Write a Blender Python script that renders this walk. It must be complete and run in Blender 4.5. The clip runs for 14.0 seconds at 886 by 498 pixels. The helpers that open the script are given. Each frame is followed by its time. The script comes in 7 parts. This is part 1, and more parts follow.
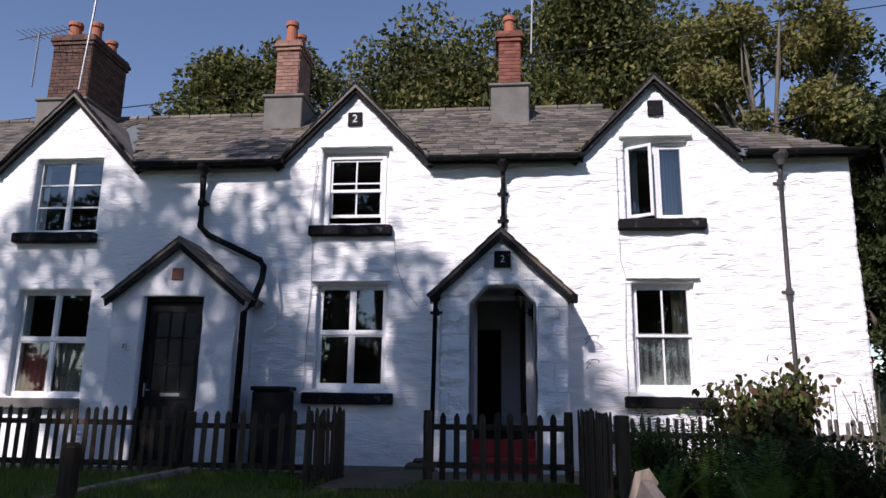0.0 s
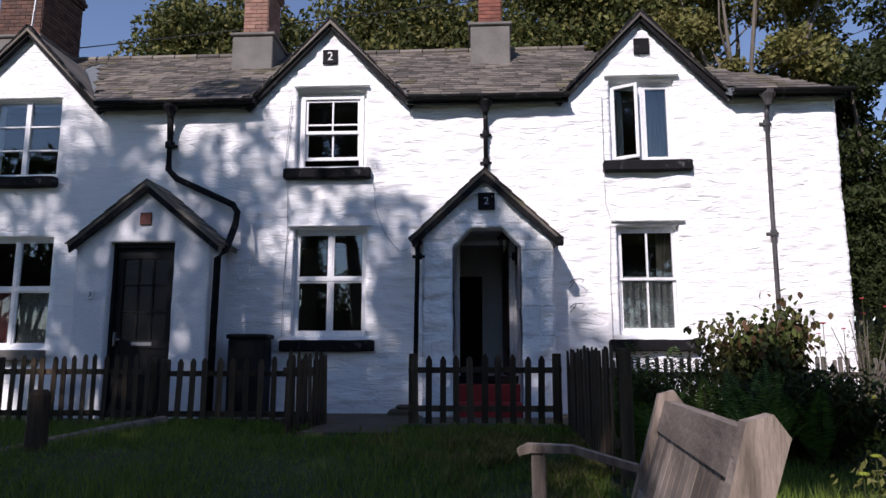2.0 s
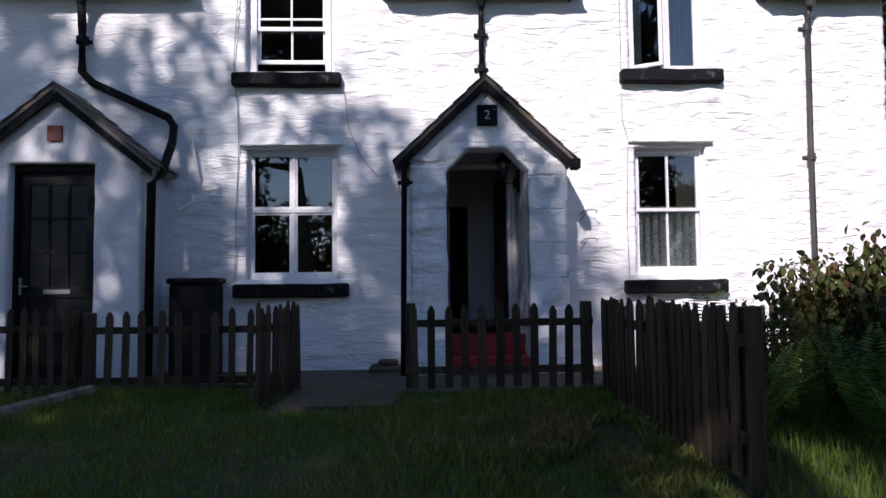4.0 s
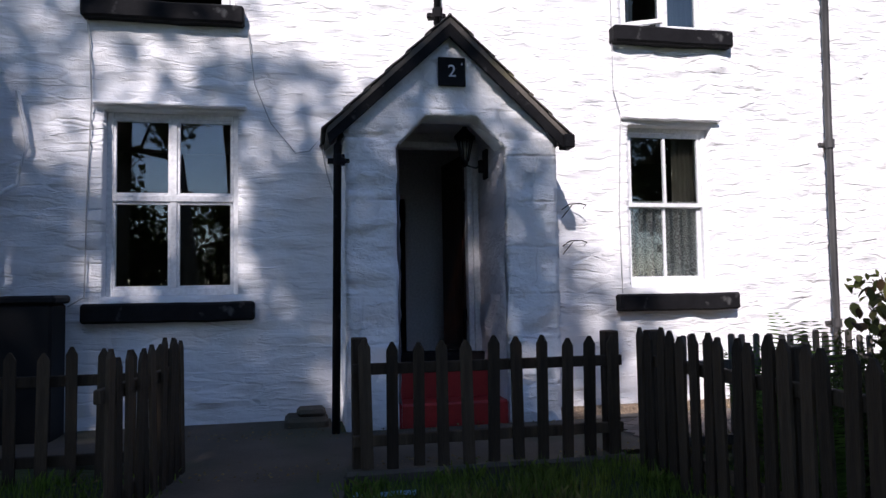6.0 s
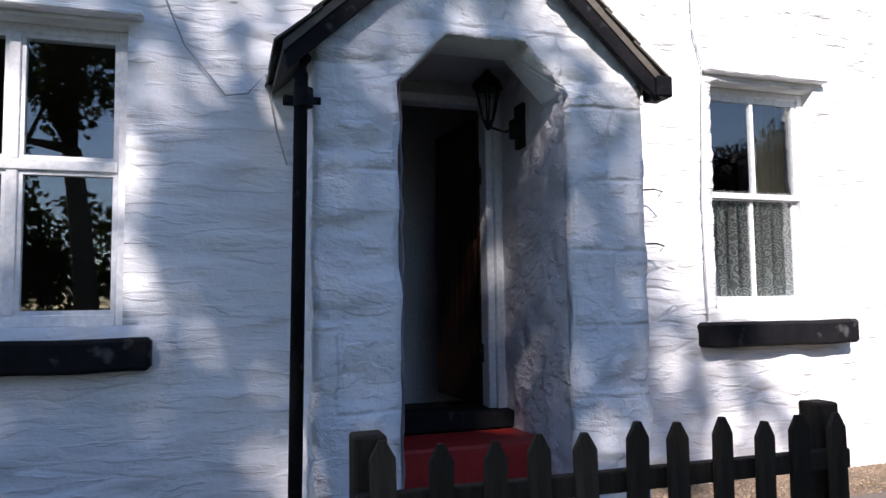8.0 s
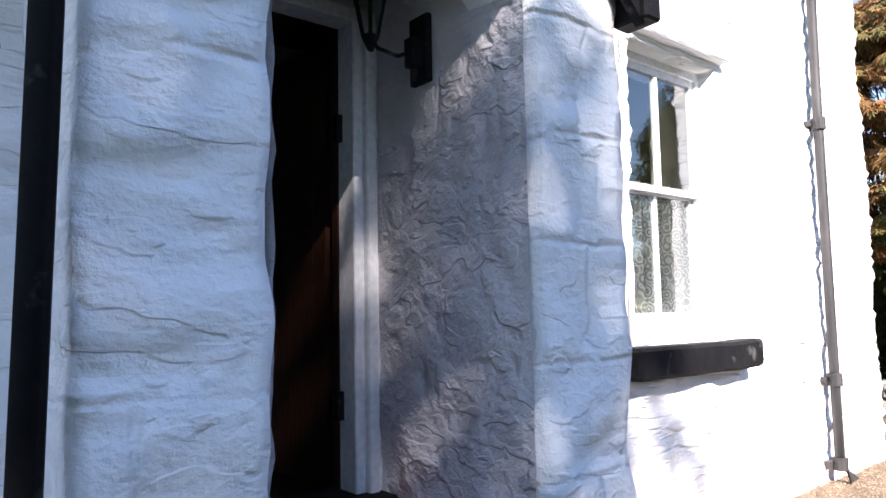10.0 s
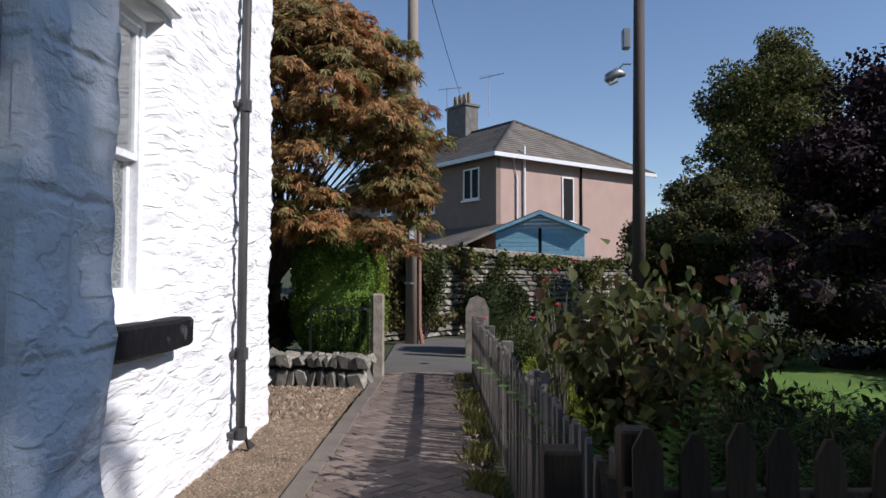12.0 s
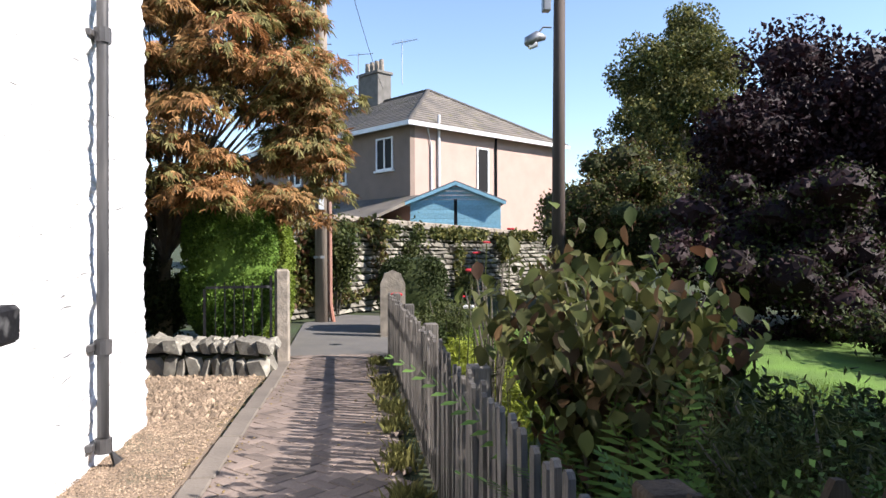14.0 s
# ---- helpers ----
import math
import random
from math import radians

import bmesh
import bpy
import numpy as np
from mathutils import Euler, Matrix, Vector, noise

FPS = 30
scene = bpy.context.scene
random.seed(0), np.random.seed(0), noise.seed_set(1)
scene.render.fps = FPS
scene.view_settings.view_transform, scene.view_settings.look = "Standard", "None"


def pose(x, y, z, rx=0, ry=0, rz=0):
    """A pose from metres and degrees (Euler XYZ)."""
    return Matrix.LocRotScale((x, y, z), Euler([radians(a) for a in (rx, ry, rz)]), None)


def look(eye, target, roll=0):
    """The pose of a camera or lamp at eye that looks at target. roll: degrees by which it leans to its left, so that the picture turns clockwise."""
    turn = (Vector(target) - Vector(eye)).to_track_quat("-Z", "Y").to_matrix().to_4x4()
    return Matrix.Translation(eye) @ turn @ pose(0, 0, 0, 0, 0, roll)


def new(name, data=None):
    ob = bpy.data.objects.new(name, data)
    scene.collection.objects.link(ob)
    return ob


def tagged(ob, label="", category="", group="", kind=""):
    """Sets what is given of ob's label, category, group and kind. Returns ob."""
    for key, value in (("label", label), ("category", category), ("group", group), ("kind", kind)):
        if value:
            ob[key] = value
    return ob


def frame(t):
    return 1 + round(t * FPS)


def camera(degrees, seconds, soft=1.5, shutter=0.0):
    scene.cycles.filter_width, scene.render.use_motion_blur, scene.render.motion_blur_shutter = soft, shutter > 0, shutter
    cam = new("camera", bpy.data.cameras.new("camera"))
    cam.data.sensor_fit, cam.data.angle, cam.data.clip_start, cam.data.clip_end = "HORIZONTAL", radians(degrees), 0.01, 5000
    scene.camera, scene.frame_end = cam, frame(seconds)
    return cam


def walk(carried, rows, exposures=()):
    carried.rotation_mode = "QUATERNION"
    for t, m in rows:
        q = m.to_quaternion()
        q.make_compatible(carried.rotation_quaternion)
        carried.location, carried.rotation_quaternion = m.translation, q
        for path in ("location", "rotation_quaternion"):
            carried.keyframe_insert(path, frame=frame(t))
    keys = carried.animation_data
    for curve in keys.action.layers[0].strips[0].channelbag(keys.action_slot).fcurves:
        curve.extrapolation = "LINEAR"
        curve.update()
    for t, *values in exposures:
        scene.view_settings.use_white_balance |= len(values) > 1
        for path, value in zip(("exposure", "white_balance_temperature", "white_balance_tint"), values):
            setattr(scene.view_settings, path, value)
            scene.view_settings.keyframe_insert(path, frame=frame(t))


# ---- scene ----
cam = camera(64.7, 14.0, soft=1.5)
PATH = [
    (0, (0.253, 0.05, 1.008), (0.059, 1.993, 1.438), 0.8),
    (0.5, (0.186, 0.066, 0.975), (0.033, 2.008, 1.429), 0.5),
    (1, (0.13, 0.094, 0.916), (-0.006, 2.036, 1.373), 0.3),
    (1.5, (0.06, 0.147, 0.858), (-0.055, 2.097, 1.285), 0.2),
    (2, (0.02, 0.383, 0.828), (-0.084, 2.355, 1.145), 0.0),
    (2.5, (-0.106, 0.715, 0.874), (-0.187, 2.701, 1.099), -0.3),
    (5, (-1.063, 3.207, 1.132), (-0.844, 5.192, 1.24), -0.8),
    (5.5, (-1.119, 3.792, 1.181), (-0.827, 5.768, 1.288), -0.9),
    (6, (-1.147, 4.378, 1.228), (-0.752, 6.335, 1.34), -0.9),
    (6.5, (-1.169, 5.007, 1.258), (-0.678, 6.942, 1.39), -0.9),
    (7, (-1.233, 5.617, 1.308), (-0.681, 7.535, 1.446), -0.8),
    (9.5, (-1.165, 8.288, 1.327), (-0.24, 10.051, 1.524), -1.3),
    (10, (-1.115, 8.621, 1.355), (0.153, 10.158, 1.53), -1.1),
    (10.5, (-1.02, 8.823, 1.345), (0.546, 10.058, 1.498), -0.8),
    (11, (-1.016, 9.012, 1.358), (0.789, 9.863, 1.484), -0.3),
    (11.5, (-1.002, 9.168, 1.369), (0.963, 9.528, 1.471), 0.2),
    (12, (-0.962, 9.215, 1.37), (1.037, 9.236, 1.455), 0.1),
    (12.5, (-0.961, 9.195, 1.366), (1.033, 9.045, 1.421), 0.2),
    (13, (-0.764, 9.171, 1.36), (1.22, 8.92, 1.381), 0.0),
    (13.5, (-0.417, 9.143, 1.376), (1.562, 8.855, 1.378), -0.1),
    (14, (-0.11, 9.226, 1.368), (1.877, 8.998, 1.376), -0.3),
]
walk(cam, [(t, look(eye, target, roll)) for t, eye, target, roll in PATH],
     exposures=[(0.0, 0.15, 6350, 24), (5.0, 0.2, 6350, 24), (7.2, 0.4, 6300, 20), (9.5, 1.65, 6900, 22), (10.0, 1.7, 6600, 20), (10.4, 1.3, 6200, 18), (11.2, 0.35, 6100, 17), (12.4, 0.1, 6250, 16), (13.0, 0.6, 6350, 16), (13.5, 1.05, 6450, 15), (14.0, 1.3, 6500, 15)])

# ---- world and sun ----
SUN_DIR = Vector((-0.345, -0.87, 0.735)).normalized()
world = bpy.data.worlds.new("sky")
scene.world = world
world.use_nodes = True
wn = world.node_tree
sky = wn.nodes.new("ShaderNodeTexSky")
sky.sky_type, sky.sun_disc = "NISHITA", False
sky.sun_elevation = math.asin(SUN_DIR.z)
sky.sun_rotation = math.atan2(SUN_DIR.x, SUN_DIR.y)
sky.air_density, sky.dust_density, sky.ozone_density = 1.0, 0.0, 2.0
wn.nodes["Background"].inputs["Strength"].default_value = 0.108
wn.links.new(sky.outputs[0], wn.nodes["Background"].inputs["Color"])
sun = new("sun", bpy.data.lights.new("sun", "SUN"))
sun.data.energy, sun.data.angle, sun.data.color = 4.8, radians(0.55), (1.0, 0.95, 0.88)
sun.matrix_world = look(SUN_DIR * 50, (0, 0, 0))


# ---- materials ----
def material(name, color, rough=0.8, metal=0.0, color2=None, scale=4.0, fine=60.0, bump=0.3, bump_scale=None, spread=0.5,
             stain=None, stain_scale=1.2, stain_amount=0.0, stretch=(1, 1, 1), vary=0.0, island=False, spec=0.5, depth=0.01, transmit=0.0):
    m = bpy.data.materials.new(name)
    m.use_nodes = True
    n, l = m.node_tree.nodes, m.node_tree.links
    b = n["Principled BSDF"]
    b.inputs["Roughness"].default_value, b.inputs["Metallic"].default_value = rough, metal
    b.inputs["Specular IOR Level"].default_value = spec
    co = n.new("ShaderNodeTexCoord")
    mp = n.new("ShaderNodeMapping")
    mp.inputs["Scale"].default_value = stretch
    l.new(co.outputs["Object"], mp.inputs["Vector"])
    def tex(s, detail=4):
        t = n.new("ShaderNodeTexNoise")
        t.inputs["Scale"].default_value, t.inputs["Detail"].default_value = s, detail
        l.new(mp.outputs[0], t.inputs["Vector"])
        return t
    def ramp(src, lo, hi):
        r = n.new("ShaderNodeMapRange")
        r.inputs["From Min"].default_value, r.inputs["From Max"].default_value = lo, hi
        l.new(src, r.inputs["Value"])
        return r.outputs[0]
    def mix(fac, a, c, blend="MIX"):
        x = n.new("ShaderNodeMix")
        x.data_type, x.blend_type = "RGBA", blend
        for sock, val in ((x.inputs["Factor"], fac), (x.inputs["A"], a), (x.inputs["B"], c)):
            if isinstance(val, (int, float)):
                sock.default_value = val
            elif isinstance(val, tuple):
                sock.default_value = (*val[:3], 1)
            else:
                l.new(val, sock)
        return x.outputs["Result"]
    color2 = color2 or tuple(c * 0.75 for c in color)
    big = tex(scale, 6)
    small = tex(fine, 4)
    out = mix(ramp(big.outputs["Fac"], 0.5 - spread / 2, 0.5 + spread / 2), color, color2)
    out = mix(ramp(small.outputs["Fac"], 0.3, 0.75), out, mix(0.25, out, (0, 0, 0)))
    if stain:
        st = tex(stain_scale, 8)
        out = mix(ramp(st.outputs["Fac"], 0.62 - stain_amount * 0.4, 0.72), out, stain)
    if vary:
        if island:
            rnd = n.new("ShaderNodeNewGeometry").outputs["Random Per Island"]
        else:
            rnd = n.new("ShaderNodeObjectInfo").outputs["Random"]
        hsv = n.new("ShaderNodeHueSaturation")
        l.new(out, hsv.inputs["Color"])
        vr = n.new("ShaderNodeMapRange")
        vr.inputs["To Min"].default_value, vr.inputs["To Max"].default_value = 1 - vary, 1 + vary
        l.new(rnd, vr.inputs["Value"])
        l.new(vr.outputs[0], hsv.inputs["Value"])
        out = hsv.outputs["Color"]
    l.new(out, b.inputs["Base Color"])
    if bump:
        bp = n.new("ShaderNodeBump")
        bp.inputs["Strength"].default_value, bp.inputs["Distance"].default_value = bump, depth
        bt = tex(bump_scale or fine * 0.5, 8)
        l.new(bt.outputs["Fac"], bp.inputs["Height"])
        l.new(bp.outputs[0], b.inputs["Normal"])
    if transmit:
        tr = n.new("ShaderNodeBsdfTranslucent")
        l.new(out, tr.inputs["Color"])
        ms = n.new("ShaderNodeMixShader")
        ms.inputs[0].default_value = transmit
        l.new(b.outputs[0], ms.inputs[1])
        l.new(tr.outputs[0], ms.inputs[2])
        l.new(ms.outputs[0], n["Material Output"].inputs["Surface"])
    return m


def relief_material(name, color, color2, stone=(1.7, 6.5), warp=0.25, joint=0.5, lump=(2.2, 7.0), lump_h=0.6, edge=0.35, grain=70, depth=0.03, cover=0.5, width=0.07, blocks=None):
    """Many coats of paint over rubble: partly filled joints, crisp ledges and a fine grain."""
    m = bpy.data.materials.new(name)
    m.use_nodes = True
    n, l = m.node_tree.nodes, m.node_tree.links
    b = n["Principled BSDF"]
    b.inputs["Roughness"].default_value, b.inputs["Specular IOR Level"].default_value = 0.8, 0.25
    co = n.new("ShaderNodeTexCoord")

    def math_(op, *vals):
        x = n.new("ShaderNodeMath")
        x.operation = op
        for sock, v in zip(x.inputs, vals):
            if isinstance(v, (int, float)):
                sock.default_value = v
            else:
                l.new(v, sock)
        return x.outputs[0]

    def mapped(scale, src):
        x = n.new("ShaderNodeMapping")
        x.inputs["Scale"].default_value = scale
        l.new(src, x.inputs["Vector"])
        return x.outputs[0]

    def noise_(src, scale, detail=4, rough=0.55):
        x = n.new("ShaderNodeTexNoise")
        x.inputs["Scale"].default_value, x.inputs["Detail"].default_value, x.inputs["Roughness"].default_value = scale, detail, rough
        l.new(src, x.inputs["Vector"])
        return x

    def span(src, a, c, lo=0.0, hi=1.0):
        x = n.new("ShaderNodeMapRange")
        for k, v in zip(("From Min", "From Max", "To Min", "To Max"), (a, c, lo, hi)):
            x.inputs[k].default_value = v
        l.new(src, x.inputs["Value"])
        return x.outputs[0]

    bend = noise_(co.outputs["Object"], 2.3, 3)
    vm = n.new("ShaderNodeVectorMath")
    vm.operation = "MULTIPLY_ADD"
    vm.inputs[1].default_value = (warp, warp, warp * 0.6)
    l.new(bend.outputs["Color"], vm.inputs[0])
    l.new(co.outputs["Object"], vm.inputs[2])
    warped = vm.outputs[0]
    vor = n.new("ShaderNodeTexVoronoi")
    vor.feature = "DISTANCE_TO_EDGE"
    vor.inputs["Scale"].default_value = 1.0
    l.new(mapped((stone[0], stone[0], stone[1]), warped), vor.inputs["Vector"])
    j = span(vor.outputs["Distance"], 0.0, width)
    if blocks:
        sep, com, br = n.new("ShaderNodeSeparateXYZ"), n.new("ShaderNodeCombineXYZ"), n.new("ShaderNodeTexBrick")
        l.new(warped, sep.inputs[0])
        l.new(math_("ADD", sep.outputs["X"], sep.outputs["Y"]), com.inputs["X"])
        l.new(sep.outputs["Z"], com.inputs["Y"])
        l.new(com.outputs[0], br.inputs["Vector"])
        for k, v in zip(("Scale", "Brick Width", "Row Height", "Mortar Size", "Mortar Smooth"), (1.0, blocks[0], blocks[1], 0.02, 1.0)):
            br.inputs[k].default_value = v
        j = math_("SUBTRACT", 1.0, br.outputs["Fac"])
    mask = span(noise_(co.outputs["Object"], 1.9, 3).outputs["Fac"], cover - 0.1, cover + 0.1)
    j = math_("SUBTRACT", 1.0, math_("MULTIPLY", math_("SUBTRACT", 1.0, j), mask))
    lumps = noise_(mapped((lump[0], lump[0], lump[1]), warped), 1.0, 5, 0.5).outputs["Fac"]
    ledge = span(noise_(mapped((lump[0] * 1.3, lump[0] * 1.3, lump[1] * 2.4), warped), 1.0, 2, 0.4).outputs["Fac"], 0.56, 0.60)
    fine = noise_(co.outputs["Object"], grain, 4, 0.6).outputs["Fac"]
    mid = noise_(co.outputs["Object"], 16, 4, 0.6).outputs["Fac"]
    hgt = math_("ADD", math_("MULTIPLY", j, joint), math_("MULTIPLY", lumps, lump_h))
    hgt = math_("ADD", hgt, math_("MULTIPLY", ledge, edge))
    hgt = math_("ADD", hgt, math_("MULTIPLY", mid, 0.26))
    hgt = math_("ADD", hgt, math_("MULTIPLY", fine, 0.05))
    bp = n.new("ShaderNodeBump")
    bp.inputs["Strength"].default_value, bp.inputs["Distance"].default_value = 1.0, depth
    l.new(hgt, bp.inputs["Height"])
    l.new(bp.outputs[0], b.inputs["Normal"])
    mx = n.new("ShaderNodeMix")
    mx.data_type = "RGBA"
    l.new(span(noise_(co.outputs["Object"], 1.4, 6).outputs["Fac"], 0.35, 0.7), mx.inputs["Factor"])
    mx.inputs["A"].default_value, mx.inputs["B"].default_value = (*color, 1), (*color2, 1)
    specks = n.new("ShaderNodeMix")
    specks.data_type = "RGBA"
    l.new(math_("MULTIPLY", span(noise_(mapped((1, 1, 1.8), co.outputs["Object"]), 9, 8, 0.75).outputs["Fac"], 0.66, 0.74), 0.22), specks.inputs["Factor"])
    l.new(mx.outputs["Result"], specks.inputs["A"])
    specks.inputs["B"].default_value = (color[0] * 0.62, color[1] * 0.62, color[2] * 0.6, 1)
    l.new(specks.outputs["Result"], b.inputs["Base Color"])
    return m


def lace_material(name):
    """Net with scrolled figures: the threads are cloth, the gaps are open."""
    m = bpy.data.materials.new(name)
    m.use_nodes = True
    n, l = m.node_tree.nodes, m.node_tree.links
    b = n["Principled BSDF"]
    b.inputs["Base Color"].default_value, b.inputs["Roughness"].default_value = (0.88, 0.87, 0.84, 1), 0.9
    co, vor, wav = n.new("ShaderNodeTexCoord"), n.new("ShaderNodeTexVoronoi"), n.new("ShaderNodeMath")
    vor.inputs["Scale"].default_value = 15
    l.new(co.outputs["Object"], vor.inputs["Vector"])
    wav.operation = "SINE"
    mul, cut, tr, mx = n.new("ShaderNodeMath"), n.new("ShaderNodeMapRange"), n.new("ShaderNodeBsdfTransparent"), n.new("ShaderNodeMixShader")
    mul.operation, mul.inputs[1].default_value = "MULTIPLY", 22
    l.new(vor.outputs["Distance"], mul.inputs[0])
    l.new(mul.outputs[0], wav.inputs[0])
    for k, v in zip(("From Min", "From Max", "To Min", "To Max"), (-0.1, 0.3, 0.38, 0.97)):
        cut.inputs[k].default_value = v
    l.new(wav.outputs[0], cut.inputs["Value"])
    l.new(cut.outputs[0], mx.inputs[0])
    l.new(tr.outputs[0], mx.inputs[1])
    l.new(b.outputs[0], mx.inputs[2])
    l.new(mx.outputs[0], n["Material Output"].inputs["Surface"])
    return m


def glass_material(name, tint=(0.9, 0.95, 0.95)):
    m = bpy.data.materials.new(name)
    m.use_nodes = True
    n, l = m.node_tree.nodes, m.node_tree.links
    n.remove(n["Principled BSDF"])
    gl, tr, mx, lw = n.new("ShaderNodeBsdfGlossy"), n.new("ShaderNodeBsdfTransparent"), n.new("ShaderNodeMixShader"), n.new("ShaderNodeLayerWeight")
    pw, fr = n.new("ShaderNodeMath"), n.new("ShaderNodeMath")
    pw.operation, fr.operation = "POWER", "MULTIPLY_ADD"
    pw.inputs[1].default_value, fr.inputs[1].default_value, fr.inputs[2].default_value = 3.5, 0.8, 0.10
    l.new(lw.outputs["Facing"], pw.inputs[0])
    l.new(pw.outputs[0], fr.inputs[0])
    gl.inputs["Roughness"].default_value = 0.01
    tr.inputs["Color"].default_value = (*tint, 1)
    l.new(fr.outputs[0], mx.inputs[0])
    l.new(tr.outputs[0], mx.inputs[1])
    l.new(gl.outputs[0], mx.inputs[2])
    l.new(mx.outputs[0], n["Material Output"].inputs["Surface"])
    return m


M = {}
M["white"] = relief_material("white_limewash", (0.87, 0.87, 0.87), (0.80, 0.81, 0.82), stone=(2.6, 9.0), warp=0.14, joint=0.28, lump=(2.6, 9.5), lump_h=0.9, edge=0.16, depth=0.027, cover=0.53, width=0.11)
M["white_block"] = relief_material("white_painted_blocks", (0.83, 0.84, 0.85), (0.77, 0.79, 0.81), warp=0.09, joint=0.16, lump=(3.4, 5.6), lump_h=1.3, edge=0.08, depth=0.05, cover=0.5, blocks=(0.62, 0.40))
M["white_smooth"] = material("white_render", (0.80, 0.81, 0.83), 0.85, color2=(0.72, 0.73, 0.76), scale=1.2, fine=40, bump=0.3, bump_scale=12, depth=0.01, spec=0.2)
# worn white like the porch front, greyed so the colour holds the recess shade
M["porch_inner"] = relief_material("worn_white_plaster_shaded", (0.60, 0.58, 0.60), (0.48, 0.46, 0.48), joint=0.1, lump=(5.0, 5.5), lump_h=1.3, edge=0.12, depth=0.06, cover=0.6, blocks=(0.7, 0.5))
M["trim_white"] = material("white_gloss_paint", (0.82, 0.83, 0.84), 0.35, color2=(0.78, 0.79, 0.8), scale=3, fine=30, bump=0.05)
M["black"] = material("black_paint", (0.006, 0.006, 0.007), 0.75, spec=0.15, color2=(0.014, 0.014, 0.016), scale=6, fine=40, bump=0.5, bump_scale=20, stain=(0.07, 0.07, 0.07), stain_scale=9, stain_amount=0.03)
M["slate"] = material("roof_slate", (0.070, 0.062, 0.054), 0.7, color2=(0.18, 0.155, 0.125), scale=1.3, fine=30, bump=0.5, bump_scale=25, vary=0.55, island=True, stain=(0.10, 0.09, 0.04), stain_scale=2.5, stain_amount=0.15)
M["slate_part"] = material("roof_slate_single", (0.070, 0.062, 0.054), 0.7, color2=(0.18, 0.155, 0.125), scale=1.3, fine=30, bump=0.5, bump_scale=25, vary=0.55, stain=(0.10, 0.09, 0.04), stain_scale=2.5, stain_amount=0.15)
M["lead"] = material("lead_flashing", (0.25, 0.26, 0.28), 0.5, scale=5, bump=0.3)
M["brick_r"] = material("red_brick", (0.17, 0.05, 0.032), 0.85, color2=(0.24, 0.09, 0.06), scale=12, vary=0.3, island=True, bump=0.5)
M["brick_b"] = material("sooty_brick", (0.06, 0.032, 0.024), 0.85, color2=(0.13, 0.06, 0.04), scale=12, vary=0.4, island=True, bump=0.5)
M["brick_o"] = material("orange_brick", (0.24, 0.12, 0.085), 0.85, color2=(0.30, 0.18, 0.135), scale=12, vary=0.25, island=True, bump=0.5)
M["mortar"] = material("mortar", (0.2, 0.17, 0.145), 0.9, scale=8)
M["cement"] = material("grey_render", (0.20, 0.19, 0.175), 0.9, color2=(0.12, 0.115, 0.10), scale=3, bump=0.4)
M["terracotta"] = material("terracotta", (0.45, 0.15, 0.07), 0.8, color2=(0.3, 0.1, 0.06), scale=4)
M["wood_fence"] = material("weathered_fence_wood", (0.028, 0.019, 0.012), 0.85, color2=(0.095, 0.068, 0.044), scale=5, fine=60, bump=0.8, bump_scale=30, stretch=(2.5, 2.5, 0.25), vary=0.45, spread=0.45, spec=0.25)
M["wood_grey"] = material("silver_fence_wood", (0.085, 0.075, 0.066), 0.85, color2=(0.21, 0.19, 0.165), scale=6, fine=60, bump=0.9, bump_scale=30, stretch=(3, 3, 0.25), vary=0.4, spread=0.5)
M["wood_bench"] = material("weathered_bench_wood", (0.265, 0.215, 0.175), 0.75, color2=(0.10, 0.078, 0.06), scale=6, fine=90, bump=0.9, bump_scale=30, stretch=(0.5, 3, 0.5), vary=0.35, spread=0.35)
M["door_black"] = material("black_door_paint", (0.008, 0.008, 0.009), 0.55, scale=5, bump=0.1, spec=0.2)
M["door_brown"] = material("brown_stained_door", (0.035, 0.012, 0.006), 0.4, color2=(0.018, 0.007, 0.004), scale=4, fine=40, bump=0.3, stretch=(3, 3, 0.3))
M["red_tile"] = material("red_floor_paint", (0.42, 0.025, 0.02), 0.5, color2=(0.3, 0.02, 0.018), scale=5, bump=0.2)
# near-black carries the gloom of the unlit rooms in the colour
M["dark"] = material("unlit_interior", (0.05, 0.045, 0.04), 0.9)
M["floor_in"] = material("interior_floor", (0.10, 0.07, 0.05), 0.7)
M["concrete"] = material("concrete_path", (0.12, 0.094, 0.072), 0.9, color2=(0.06, 0.05, 0.038), scale=2, fine=70, bump=0.7, bump_scale=40, stain=(0.035, 0.045, 0.02), stain_scale=1.2, stain_amount=0.3)
M["gravel"] = material("ground_gravel", (0.29, 0.21, 0.145), 0.95, color2=(0.17, 0.125, 0.085), scale=3, fine=90, bump=1.0, bump_scale=60, depth=0.02, stain=(0.08, 0.085, 0.045), stain_scale=1.5, stain_amount=0.25)
M["gravel_i"] = material("loose_gravel", (0.36, 0.27, 0.185), 0.95, color2=(0.17, 0.12, 0.08), scale=9, vary=0.6, island=True, bump=0)
M["leaf_i"] = material("fallen_leaves", (0.22, 0.14, 0.05), 0.8, color2=(0.12, 0.10, 0.04), scale=6, vary=0.5, island=True, bump=0)
M["soil"] = material("soil_and_turf", (0.035, 0.062, 0.012), 0.95, color2=(0.03, 0.026, 0.014), scale=1.5, fine=50, bump=1.0, bump_scale=20, depth=0.03)
M["paver"] = material("brown_block_paver", (0.215, 0.165, 0.135), 0.9, color2=(0.15, 0.115, 0.095), scale=2, fine=60, bump=0.4, vary=0.3)
